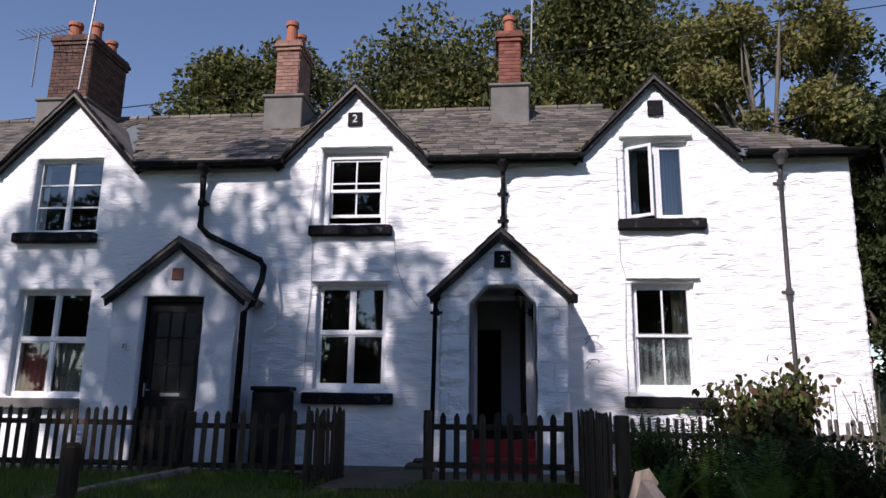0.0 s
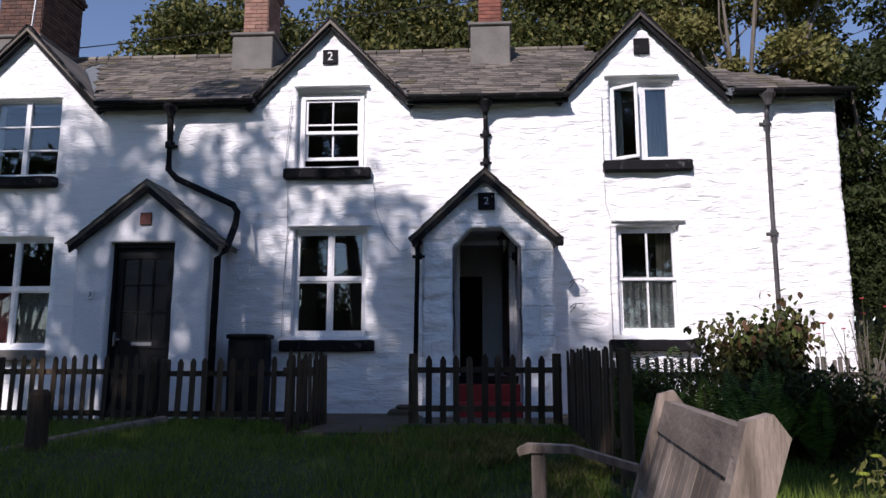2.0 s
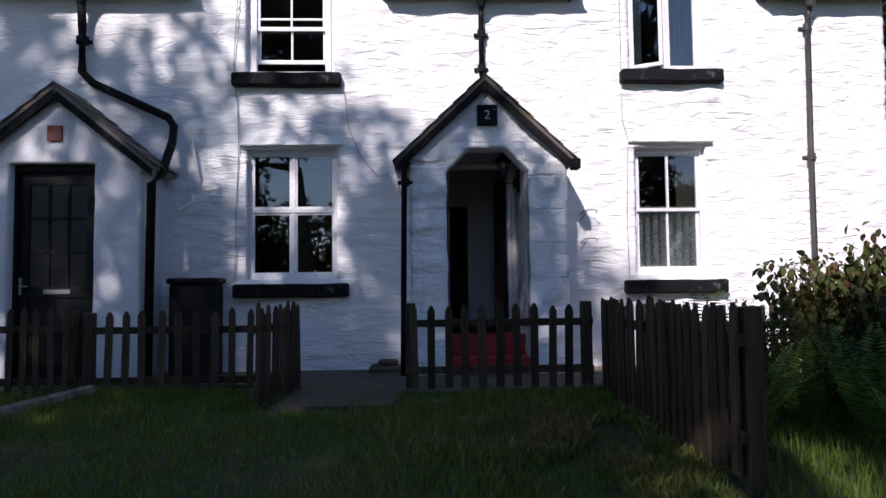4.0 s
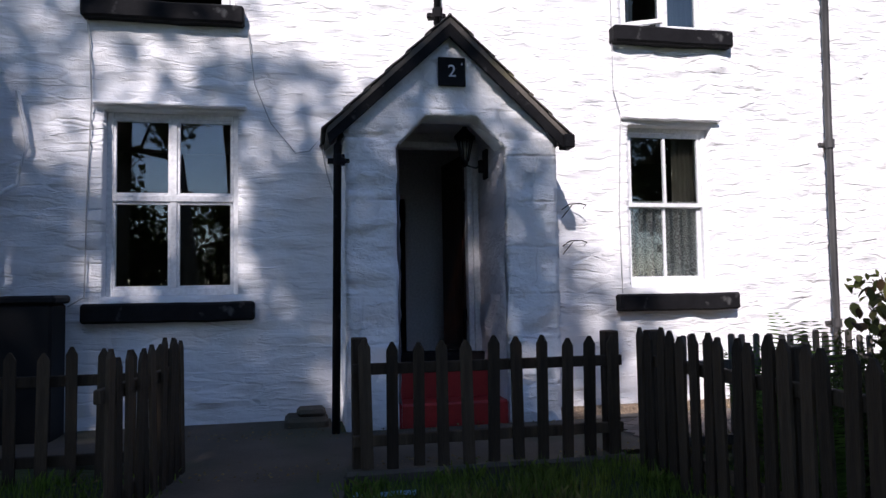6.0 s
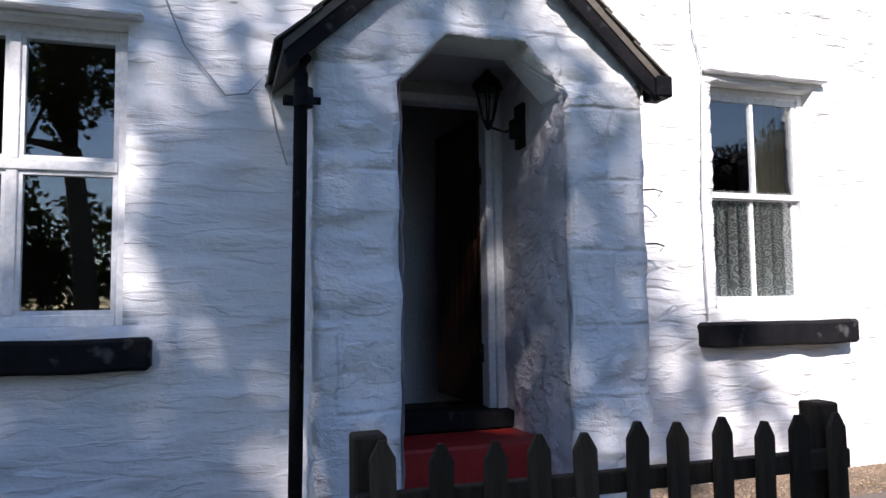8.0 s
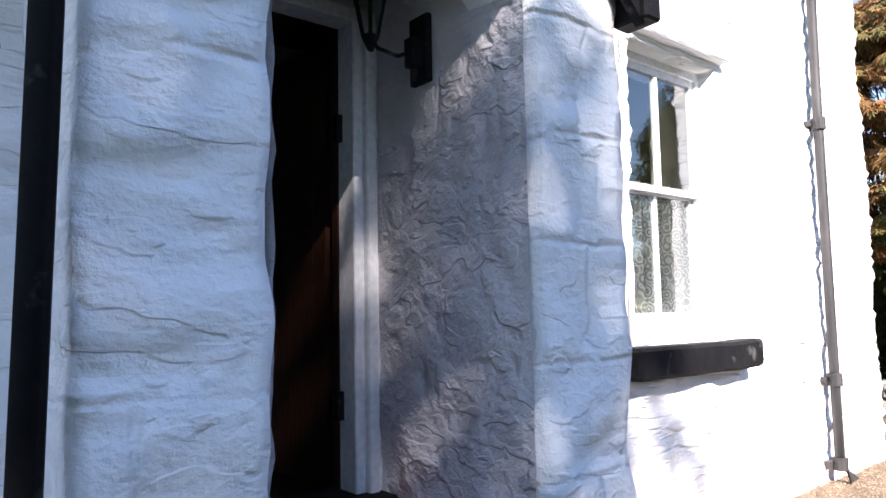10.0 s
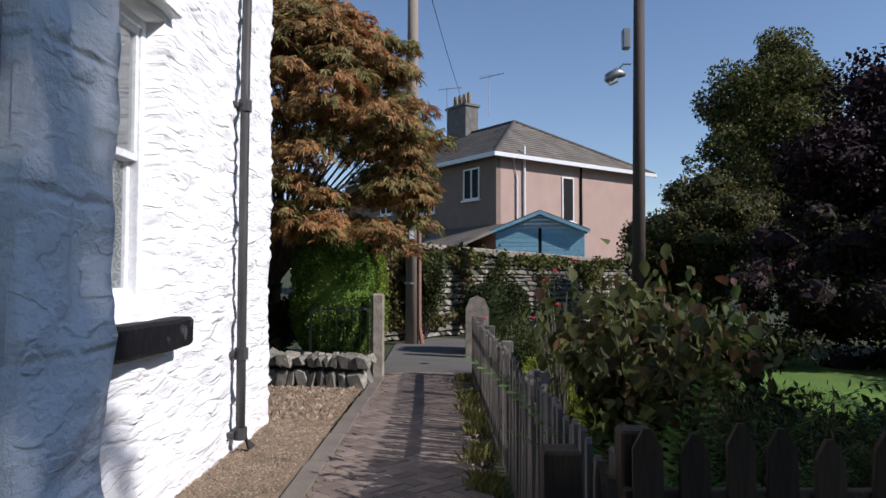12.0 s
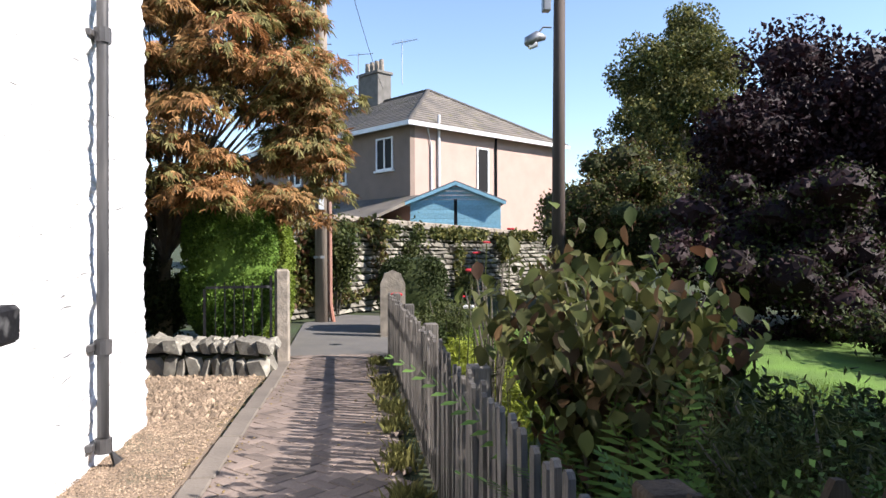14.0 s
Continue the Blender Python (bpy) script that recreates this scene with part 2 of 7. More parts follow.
M["paver_i"] = material("brown_block_paver_joined", (0.215, 0.165, 0.135), 0.9, color2=(0.15, 0.115, 0.095), scale=2, fine=60, bump=0.4, vary=0.3, island=True)
M["kerb"] = material("worn_edging", (0.19, 0.16, 0.13), 0.9, color2=(0.13, 0.11, 0.09), scale=3, bump=0.5)
M["asphalt"] = material("asphalt_lane", (0.10, 0.095, 0.09), 0.9, color2=(0.14, 0.13, 0.115), scale=2, fine=90, bump=0.6, bump_scale=90)
M["stone"] = material("grey_stone", (0.29, 0.27, 0.225), 0.9, color2=(0.12, 0.11, 0.09), scale=4, fine=40, bump=0.7, vary=0.35, stain=(0.36, 0.34, 0.27), stain_scale=5, stain_amount=0.2)
M["stone_i"] = material("grey_stone_joined", (0.29, 0.27, 0.225), 0.9, color2=(0.12, 0.11, 0.09), scale=4, fine=40, bump=0.7, vary=0.35, island=True, stain=(0.36, 0.34, 0.27), stain_scale=5, stain_amount=0.2)
M["pale_stone"] = material("pale_granite", (0.36, 0.31, 0.25), 0.9, color2=(0.19, 0.165, 0.135), scale=7, fine=60, bump=0.8, spread=0.35)
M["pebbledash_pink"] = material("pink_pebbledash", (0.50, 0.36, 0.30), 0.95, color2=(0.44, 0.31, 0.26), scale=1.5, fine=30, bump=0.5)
# the same pebbledash darkened by nearly half: shade of the unlit side as colour
M["pebbledash_shade"] = material("pink_pebbledash_shaded", (0.28, 0.21, 0.17), 0.95, color2=(0.22, 0.165, 0.135), scale=1.5, fine=30, bump=0.5)
M["shed_blue"] = material("blue_painted_boards", (0.24, 0.50, 0.64), 0.6, color2=(0.30, 0.58, 0.70), scale=2, fine=20, bump=0.2, vary=0.12)
M["felt"] = material("roofing_felt", (0.14, 0.16, 0.18), 0.9, scale=4)
M["pole"] = material("weathered_pole", (0.21, 0.165, 0.13), 0.85, color2=(0.34, 0.29, 0.235), scale=3, fine=40, bump=0.5, stretch=(3, 3, 0.2), stain=(0.12, 0.08, 0.06), stain_scale=0.9, stain_amount=0.25)
M["pole_dark"] = material("dark_tarred_pole", (0.055, 0.04, 0.034), 0.8, color2=(0.10, 0.075, 0.06), scale=3, fine=40, bump=0.5, stretch=(3, 3, 0.2))
M["metal_grey"] = material("galvanised_metal", (0.35, 0.36, 0.37), 0.45, 0.8, scale=5, bump=0.1)
M["rust"] = material("rusty_channel", (0.30, 0.20, 0.16), 0.8, color2=(0.34, 0.11, 0.06), scale=1.2, fine=30, stretch=(1, 1, 0.5))
M["pipe_grey"] = material("worn_black_downpipe", (0.03, 0.03, 0.032), 0.5, color2=(0.085, 0.08, 0.078), scale=4, fine=25, bump=0.3, stretch=(2, 2, 0.3), spread=0.3)
M["cable"] = material("black_cable", (0.02, 0.02, 0.02), 0.6, bump=0)
M["cable_w"] = material("pale_cable", (0.5, 0.5, 0.5), 0.6, bump=0)
M["lace"] = lace_material("lace_fabric")
M["curtain_b"] = material("pale_blue_curtain", (0.45, 0.52, 0.58), 0.9, transmit=0.3, scale=6)
M["curtain_w"] = material("cream_curtain", (0.55, 0.52, 0.45), 0.9, transmit=0.3, scale=6)
M["curtain_p"] = material("pink_curtain", (0.5, 0.16, 0.18), 0.9, transmit=0.2, scale=6, color2=(0.6, 0.35, 0.35))
M["glass"] = glass_material("window_glass")
M["plastic_black"] = material("black_plastic", (0.010, 0.010, 0.011), 0.6, bump=0.05, spec=0.2)
M["pane_dark"] = material("obscured_dark_glass", (0.008, 0.008, 0.009), 0.22, bump=0.3, bump_scale=60, spec=0.3)
M["num_white"] = material("number_white", (0.8, 0.8, 0.8), 0.6, bump=0)
M["plaque_red"] = material("red_plaque", (0.18, 0.04, 0.02), 0.6)
def leafmat(name, a, b, vary=0.4, transmit=0.3):
    return material(name, a, 0.65, color2=b, scale=0.9, fine=5, bump=0, vary=vary, island=True, transmit=transmit, spec=0.22)
M["leaf_dark"] = leafmat("dark_green_leaves", (0.028, 0.045, 0.012), (0.05, 0.06, 0.018))
M["leaf_mid"] = leafmat("green_leaves", (0.045, 0.07, 0.018), (0.085, 0.085, 0.026))
M["leaf_light"] = leafmat("olive_leaves", (0.15, 0.165, 0.045), (0.21, 0.18, 0.06))
M["leaf_hedge"] = leafmat("hedge_leaves", (0.10, 0.19, 0.028), (0.15, 0.23, 0.04), 0.5)
M["leaf_hedge_y"] = leafmat("sunny_hedge_leaves", (0.13, 0.19, 0.02), (0.16, 0.20, 0.03))
M["leaf_acer_g"] = leafmat("green_turning_leaves", (0.17, 0.19, 0.06), (0.26, 0.20, 0.08), 0.5)
M["leaf_russet"] = leafmat("russet_shrub_leaves", (0.12, 0.055, 0.03), (0.09, 0.07, 0.03), 0.5)
M["lawn"] = material("mown_lawn", (0.13, 0.25, 0.028), 0.95, color2=(0.075, 0.13, 0.02), scale=1.5, fine=60, bump=1.0, bump_scale=40, depth=0.03)
M["leaf_acer"] = leafmat("bronze_autumn_leaves", (0.40, 0.17, 0.07), (0.30, 0.19, 0.075), 0.55)
M["leaf_purple"] = leafmat("purple_leaves", (0.013, 0.006, 0.008), (0.028, 0.009, 0.011), 0.6, 0.12)
M["leaf_yellow"] = leafmat("yellow_green_leaves", (0.28, 0.30, 0.03), (0.16, 0.22, 0.03))
M["leaf_shrub"] = leafmat("shrub_leaves", (0.07, 0.125, 0.028), (0.13, 0.085, 0.035), 0.5)
M["fern"] = leafmat("fern_fronds", (0.09, 0.19, 0.035), (0.14, 0.22, 0.05))
M["grass"] = leafmat("grass_blades", (0.10, 0.19, 0.025), (0.16, 0.20, 0.04), 0.45, 0.4)
M["bark"] = material("bark", (0.09, 0.075, 0.06), 0.9, color2=(0.16, 0.14, 0.11), scale=6, fine=30, bump=0.8, stretch=(2, 2, 0.4))
M["bark_pale"] = material("mossy_bark", (0.22, 0.18, 0.09), 0.9, color2=(0.13, 0.11, 0.07), scale=6, fine=30, bump=0.8)
M["flower_red"] = material("red_petals", (0.5, 0.01, 0.02), 0.6, bump=0)
M["flower_white"] = material("white_petals", (0.8, 0.8, 0.75), 0.6, bump=0)


# ---- mesh helpers ----
def mesh_of(name, bm, mat):
    me = bpy.data.meshes.new(name)
    bm.to_mesh(me)
    bm.free()
    for m in (mat if isinstance(mat, (list, tuple)) else [mat]):
        me.materials.append(m)
    return me


def part(name, bm, mat, parent=None, label="", category="", group="", kind="", smooth=False):
    me = bm if isinstance(bm, bpy.types.Mesh) else mesh_of(name, bm, mat)
    if smooth:
        me.polygons.foreach_set("use_smooth", [True] * len(me.polygons))
    ob = new(name, me)
    if parent is not None:
        ob.parent = parent
    return tagged(ob, label, category, group, kind)


def thing(name, label, category, at=(0, 0, 0), rz=0.0, group="", kind=""):
    ob = new(name)
    ob.matrix_world = pose(*at, 0, 0, rz)
    bpy.context.view_layer.update()
    return tagged(ob, label, category, group, kind)


def box(bm, lo, hi, bevel=0.0, rot=None, jitter=0.0, rng=random):
    lo, hi = Vector(lo), Vector(hi)
    c, s = (lo + hi) / 2, hi - lo
    m = Matrix.Translation(c) @ (rot.to_4x4() if rot else Matrix.Identity(4)) @ Matrix.Diagonal((*s, 1))
    r = bmesh.ops.create_cube(bm, size=1, matrix=m)
    if jitter:
        for v in r["verts"]:
            v.co += Vector([rng.uniform(-jitter, jitter) for _ in range(3)])
    if bevel:
        es = list({e for v in r["verts"] for e in v.link_edges})
        bmesh.ops.bevel(bm, geom=es, offset=bevel, segments=1, affect="EDGES")
    return bm


def boxes(*items, bevel=0.0):
    bm = bmesh.new()
    for lo, hi in items:
        box(bm, lo, hi, bevel)
    return bm


def tube(bm, pts, radius, seg=10, caps=True):
    pts = [Vector(p) for p in pts]
    rings = []
    for i, p in enumerate(pts):
        d = (pts[min(i + 1, len(pts) - 1)] - pts[max(i - 1, 0)]).normalized()
        a = d.orthogonal() if abs(d.z) > 0.99 else d.cross(Vector((0, 0, 1)))
        a.normalize()
        if abs(d.z) > 0.99:
            a = Vector((1, 0, 0))
        b = d.cross(a).normalized()
        r = radius[i] if isinstance(radius, (list, tuple)) else radius
        rings.append([bm.verts.new(p + (a * math.cos(k * 2 * math.pi / seg) + b * math.sin(k * 2 * math.pi / seg)) * r) for k in range(seg)])
    for r0, r1 in zip(rings, rings[1:]):
        for k in range(seg):
            bm.faces.new((r0[k], r0[(k + 1) % seg], r1[(k + 1) % seg], r1[k]))
    if caps:
        bm.faces.new(rings[0][::-1])
        bm.faces.new(rings[-1])
    return bm


def prism(bm, poly, axis, a, b):
    """A polygon of (u, v) extruded along an axis between a and b."""
    def at(u, v, w):
        return {"x": (w, u, v), "y": (u, w, v), "z": (u, v, w)}[axis]
    A = [bm.verts.new(at(u, v, a)) for u, v in poly]
    B = [bm.verts.new(at(u, v, b)) for u, v in poly]
    bm.faces.new(A)
    bm.faces.new(B[::-1])
    for i in range(len(poly)):
        j = (i + 1) % len(poly)
        bm.faces.new((A[j], A[i], B[i], B[j]))
    bmesh.ops.recalc_face_normals(bm, faces=bm.faces)
    return bm


def leaves_mesh(name, centres, size, mat, rng, droop=0.3, aspect=0.6, size_var=0.4):
    """Pointed, slightly folded leaves at the centres given."""
    n = len(centres)
    c = np.asarray(centres, float)
    a = rng.normal(size=(n, 3))
    a[:, 2] -= droop
    a /= np.linalg.norm(a, axis=1)[:, None]
    u = rng.normal(size=(n, 3))
    b = np.cross(a, u)
    b /= np.linalg.norm(b, axis=1)[:, None]
    nn = np.cross(a, b)
    s = size * (1 + size_var * rng.uniform(-1, 1, n))[:, None]
    v = np.stack([c, c + a * s * 0.45 + b * s * aspect * 0.5 + nn * s * 0.1, c + a * s, c + a * s * 0.45 - b * s * aspect * 0.5 + nn * s * 0.1], 1).reshape(-1, 3)
    me = bpy.data.meshes.new(name)
    f = np.arange(4 * n).reshape(-1, 4)
    me.from_pydata(v.tolist(), [], f.tolist())
    mats = mat if isinstance(mat, list) else [mat]
    for m in mats:
        me.materials.append(m)
    if len(mats) > 1:
        me.polygons.foreach_set("material_index", rng.integers(0, len(mats), n).astype(np.int32))
    return me


def broad_leaves(name, centres, size, mats, rng, droop=0.9, aspect=0.6):
    """Oval leaves folded along the midrib and curled down at the tip."""
    n = len(centres)
    c = np.asarray(centres, float)
    yaw = rng.uniform(0, 2 * math.pi, n)
    pitch = -droop + rng.normal(0, 0.45, n)
    a = np.stack([np.cos(yaw) * np.cos(pitch), np.sin(yaw) * np.cos(pitch), np.sin(pitch)], 1)
    side = np.stack([-np.sin(yaw), np.cos(yaw), rng.normal(0, 0.25, n)], 1)
    side /= np.linalg.norm(side, axis=1)[:, None]
    up = np.cross(a, side)
    up *= np.sign(up[:, 2:3] + 1e-6)
    s = (size * rng.uniform(0.5, 1.25, n))[:, None]
    outline = ((0.0, 0.0), (0.22, 0.34), (0.5, 0.45), (0.78, 0.28), (1.0, 0.0))
    v = []
    for t, w in outline:
        mid = c + a * s * t - up * s * (0.22 * t * t)
        v += [mid, mid + side * s * w * aspect + up * s * w * 0.16, mid - side * s * w * aspect + up * s * w * 0.16]
    v = np.stack(v, 1).reshape(-1, 3)
    faces = []
    for k in range(4):
        faces += [(3 * k, 3 * k + 3, 3 * k + 4, 3 * k + 1), (3 * k, 3 * k + 2, 3 * k + 5, 3 * k + 3)]
    f = (np.arange(n)[:, None, None] * 15 + np.array(faces)[None]).reshape(-1, 4)
    me = bpy.data.meshes.new(name)
    me.from_pydata(v.tolist(), [], f.tolist())
    for m in mats:
        me.materials.append(m)
    me.polygons.foreach_set("material_index", np.repeat(rng.integers(0, len(mats), n), 8).astype(np.int32))
    me.polygons.foreach_set("use_smooth", [True] * len(me.polygons))
    return me


def blob_points(n, blobs, rng, shell=0.55):
    """Points in the outer part of a set of uneven balls (centre, radii)."""
    vol = np.array([b[1][0] * b[1][1] * b[1][2] for b in blobs]) ** 0.67
    pick = rng.choice(len(blobs), n, p=vol / vol.sum())
    d = rng.normal(size=(n, 3))
    d /= np.linalg.norm(d, axis=1)[:, None]
    r = shell + (1 - shell) * rng.uniform(0, 1, n) ** 0.6
    cen = np.array([b[0] for b in blobs])[pick]
    rad = np.array([b[1] for b in blobs])[pick]
    return cen + d * rad * r[:, None]


def crown_blobs(centre, radii, count, small, rng):
    out = []
    for i in range(count):
        d = rng.normal(size=3)
        d /= np.linalg.norm(d)
        k = rng.uniform(0.35, 0.92)
        s = small * rng.uniform(0.6, 1.25)
        out.append((tuple(np.array(centre) + d * np.array(radii) * k), (s, s, s * 0.8)))
    return out


def tree(name, label, base, height, crown_c, crown_r, mat, n, leaf, blobs=40, small=1.0, trunk=0.2, seed=1, bark="bark", aspect=0.6, limbs=7, shell=0.4, core=0.0, taper=0.0):
    rng = np.random.default_rng(seed)
    ob = thing(name, label, "tree", base)
    bm = bmesh.new()
    top = Vector(crown_c) - Vector(base)
    fork = Vector((top.x * 0.4, top.y * 0.4, max(top.z - crown_r[2] * 0.8, height * 0.2)))
    tube(bm, [(0, 0, -0.3), fork * 0.5 + Vector((0.05, 0, 0)), fork], [trunk * 1.2, trunk, trunk * 0.85], 10)
    bl = crown_blobs(tuple(top), crown_r, blobs, small, rng)
    if taper:
        bl = [((top.x + (c[0] - top.x) * g, top.y + (c[1] - top.y) * g, c[2]), r) for c, r in bl for g in [1 - taper * (c[2] - top.z) / crown_r[2]]]
    for k in range(limbs):
        e = Vector(bl[k * len(bl) // limbs][0])
        mid = fork.lerp(e, 0.5) + Vector(rng.normal(size=3) * 0.15)
        tube(bm, [fork, mid, e], [trunk * 0.55, trunk * 0.3, trunk * 0.08], 7)
        for j in range(2):
            e2 = Vector(bl[(k * 5 + j * 3) % len(bl)][0])
            if (e2 - mid).length < crown_r[0] * 1.3:
                tube(bm, [mid, mid.lerp(e2, 0.5) + Vector(rng.normal(size=3) * 0.1), e2], [trunk * 0.25, trunk * 0.14, trunk * 0.05], 6)
    part("trunk", bm, M[bark], ob, smooth=True)
    pts = blob_points(n, bl, rng, shell)
    part("crown", leaves_mesh("crown", pts, leaf, mats_of(mat), rng, aspect=aspect), None, ob, kind="stuff")
    if core:
        bm = bmesh.new()
        for c, r in bl:
            g = bmesh.ops.create_icosphere(bm, subdivisions=2, radius=1, matrix=Matrix.Translation(c) @ Matrix.Diagonal((*[q * core for q in r], 1)))
            for v in g["verts"]:
                v.co += Vector([rng.uniform(-0.12, 0.12) * r[0] for _ in range(3)])
        part("inner_foliage", bm, mats_of(mat)[0], ob, "dense dark inner growth", kind="stuff")
    return ob


def mats_of(mat):
    return [M[k] for k in (mat if isinstance(mat, list) else [mat])]


def skin(name, xs, zs, keep, top=None, relief=0.02, scale=(1.2, 4.0), seed=0.0, y=0.0, z_top=None, strata=0.012):
    """A wall's face as a fine grid at depth y, with holes where keep() says so, then pushed in and out like painted rubble."""
    bm = bmesh.new()
    grid = {}
    def vert(i, j):
        if (i, j) not in grid:
            x, z = xs[i], zs[j]
            if top and z > z_top:
                hi = max(top(x), z_top + 1e-4)
                z = z_top + (z - z_top) / (zs[-1] - z_top) * (hi - z_top)
            grid[i, j] = bm.verts.new((x, y, z))
        return grid[i, j]
    for i in range(len(xs) - 1):
        for j in range(len(zs) - 1):
            if keep((xs[i] + xs[i + 1]) / 2, (zs[j] + zs[j + 1]) / 2):
                if top and zs[j] >= z_top - 1e-6 and max(top(xs[i]), top(xs[i + 1])) <= z_top + 1e-3:
                    continue
                bm.faces.new((vert(i, j), vert(i + 1, j), vert(i + 1, j + 1), vert(i, j + 1)))
    return bm


def roughen(bm, amount, seed, axis=1, strata=1.0):
    """Uneven coursed rubble under many coats of paint."""
    for v in bm.verts:
        p = v.co
        q = Vector((p.x * 1.1 + seed, p.y * 1.1, p.z * 1.1))
        c = Vector((p.x * 2.6 + seed * 3, p.y * 2.6, p.z * 7.5 + 0.35 * noise.noise(Vector((p.x * 0.9, p.y, p.z * 2)))))
        d = amount * (1.2 * noise.noise(q) + strata * 0.9 * abs(noise.noise(c)) + 0.35 * noise.noise(c * 2.7))
        v.co[axis] += d


def steps_between(a, b, step, cuts=()):
    pts = sorted({round(a, 4), round(b, 4), *[round(c, 4) for c in cuts if a < c < b]})
    out = []
    for p, q in zip(pts, pts[1:]):
        k = max(1, round((q - p) / step))
        out += [p + (q - p) * i / k for i in range(k)]
    return out + [pts[-1]]


def extrude_rim(bm, vec):
    es = [e for e in bm.edges if e.is_boundary]
    r = bmesh.ops.extrude_edge_only(bm, edges=es)
    vs = [g for g in r["geom"] if isinstance(g, bmesh.types.BMVert)]
    bmesh.ops.translate(bm, verts=vs, vec=vec)
    bmesh.ops.recalc_face_normals(bm, faces=bm.faces)
    return vs


# ---- ground ----
WALL_Y = 10.88


def smooth(a, b, x):
    t = min(1.0, max(0.0, (x - a) / (b - a)))
    return t * t * (3 - 2 * t)


def ground_z(x, y):
    z = 0.05 * (1 - smooth(5.5, 9, x))
    z -= 0.50 * (1 - smooth(1.5, 8.9, y)) * (1 - smooth(20, 60, x))
    z += 0.13 * smooth(0.3, 1.4, x) * (1 - smooth(5.0, 7.0, y))
    z += 3.0 * smooth(14, 45, y) + 2.0 * smooth(16, 30, x) * smooth(-10, 8, y) * 0.25
    return z


def make_ground():
    bm = bmesh.new()
    xs = [-400, -150, -60, -30] + [-20 + i * 0.8 for i in range(56)] + [26, 32, 45, 70, 150, 400]
    ys = [-400, -150, -60, -30] + [-16 + i * 0.8 for i in range(58)] + [34, 42, 60, 90, 150, 400]
    vs = [[bm.verts.new((x, y, ground_z(x, y) - 0.015 + (0.02 * noise.noise(Vector((x, y, 0))) if y < 8.5 else 0))) for y in ys] for x in xs]
    for i in range(len(xs) - 1):
        for j in range(len(ys) - 1):
            bm.faces.new((vs[i][j], vs[i + 1][j], vs[i + 1][j + 1], vs[i][j + 1]))
    part("ground", bm, M["soil"], kind="structure", smooth=True)


make_ground()


def slab(name, poly, mat, zoff, label, thick=0.06):
    """A paved sheet that follows the ground; poly in plan."""
    bm = bmesh.new()
    top = [bm.verts.new((x, y, ground_z(x, y) + zoff)) for x, y in poly]
    bm.faces.new(top)
    bmesh.ops.recalc_face_normals(bm, faces=bm.faces)
    if bm.faces[:][0].normal.z < 0:
        bmesh.ops.reverse_faces(bm, faces=bm.faces)
    r = bmesh.ops.extrude_face_region(bm, geom=bm.faces[:])
    bmesh.ops.translate(bm, verts=[v for v in r["geom"] if isinstance(v, bmesh.types.BMVert)], vec=(0, 0, 0.0))
    for v in top:
        v.co.z -= thick
    bmesh.ops.recalc_face_normals(bm, faces=bm.faces)
    return part(name, bm, M[mat], kind="structure", label=label)


slab("path", [(-2.0, 8.2), (-0.95, 8.2), (-0.86, 9.05), (1.0, 9.05), (4.0, 9.0), (9.2, 8.9), (9.2, 10.25), (7.5, 10.22), (3.6, 10.12), (1.2, 10.2), (-0.9, 10.2), (-0.9, 10.86), (-3.85, 10.86), (-3.85, 10.0), (-2.0, 9.4)], "concrete", 0.02, "worn brown concrete path along the cottage front")
slab("gravel_strip", [(1.1, 10.30), (3.6, 10.22), (7.5, 10.32), (8.5, 10.4), (8.2, 13.0), (5.5, 13.0), (5.45, 10.86), (1.1, 10.86)], "gravel", 0.012, "tan gravel strip at the foot of the white wall")
slab("lane", [(9.2, 8.9), (14.5, 8.0), (15.2, 9.6), (13.5, 10.35), (9.2, 10.25)], "asphalt", 0.02, "grey asphalt lane")


slab("lawn", [(4.6, -4.0), (13.0, -4.0), (13.0, 6.6), (9.0, 7.3), (5.2, 6.6), (4.2, 4.0)], "lawn", 0.03, "mown bright green lawn beyond the garden bed")


# ---- cottage walls ----
OPEN = [  # x0, x1, z0, z1 of each window opening
    (-7.93, -6.72, 3.74, 5.06), (-7.93, -6.65, 1.02, 2.76),
    (-2.86, -1.74, 3.80, 5.08), (-2.84, -1.71, 1.20, 2.84),
    (2.05, 3.05, 3.84, 5.14), (2.08, 3.02, 1.21, 2.85),
]
DOOR_OPEN = [(-0.37, 0.625, 0.40, 2.80), (-5.30, -4.42, 0.05, 2.45)]
GABLES = [-7.33, -2.33, 2.56]
EAVE_Z, PEAK_Z = 4.93, 6.17


def gable_top(x):
    best = EAVE_Z
    for g in GABLES:
        best = max(best, PEAK_Z - abs(x - g) * (PEAK_Z - EAVE_Z) / 1.24)
    return best


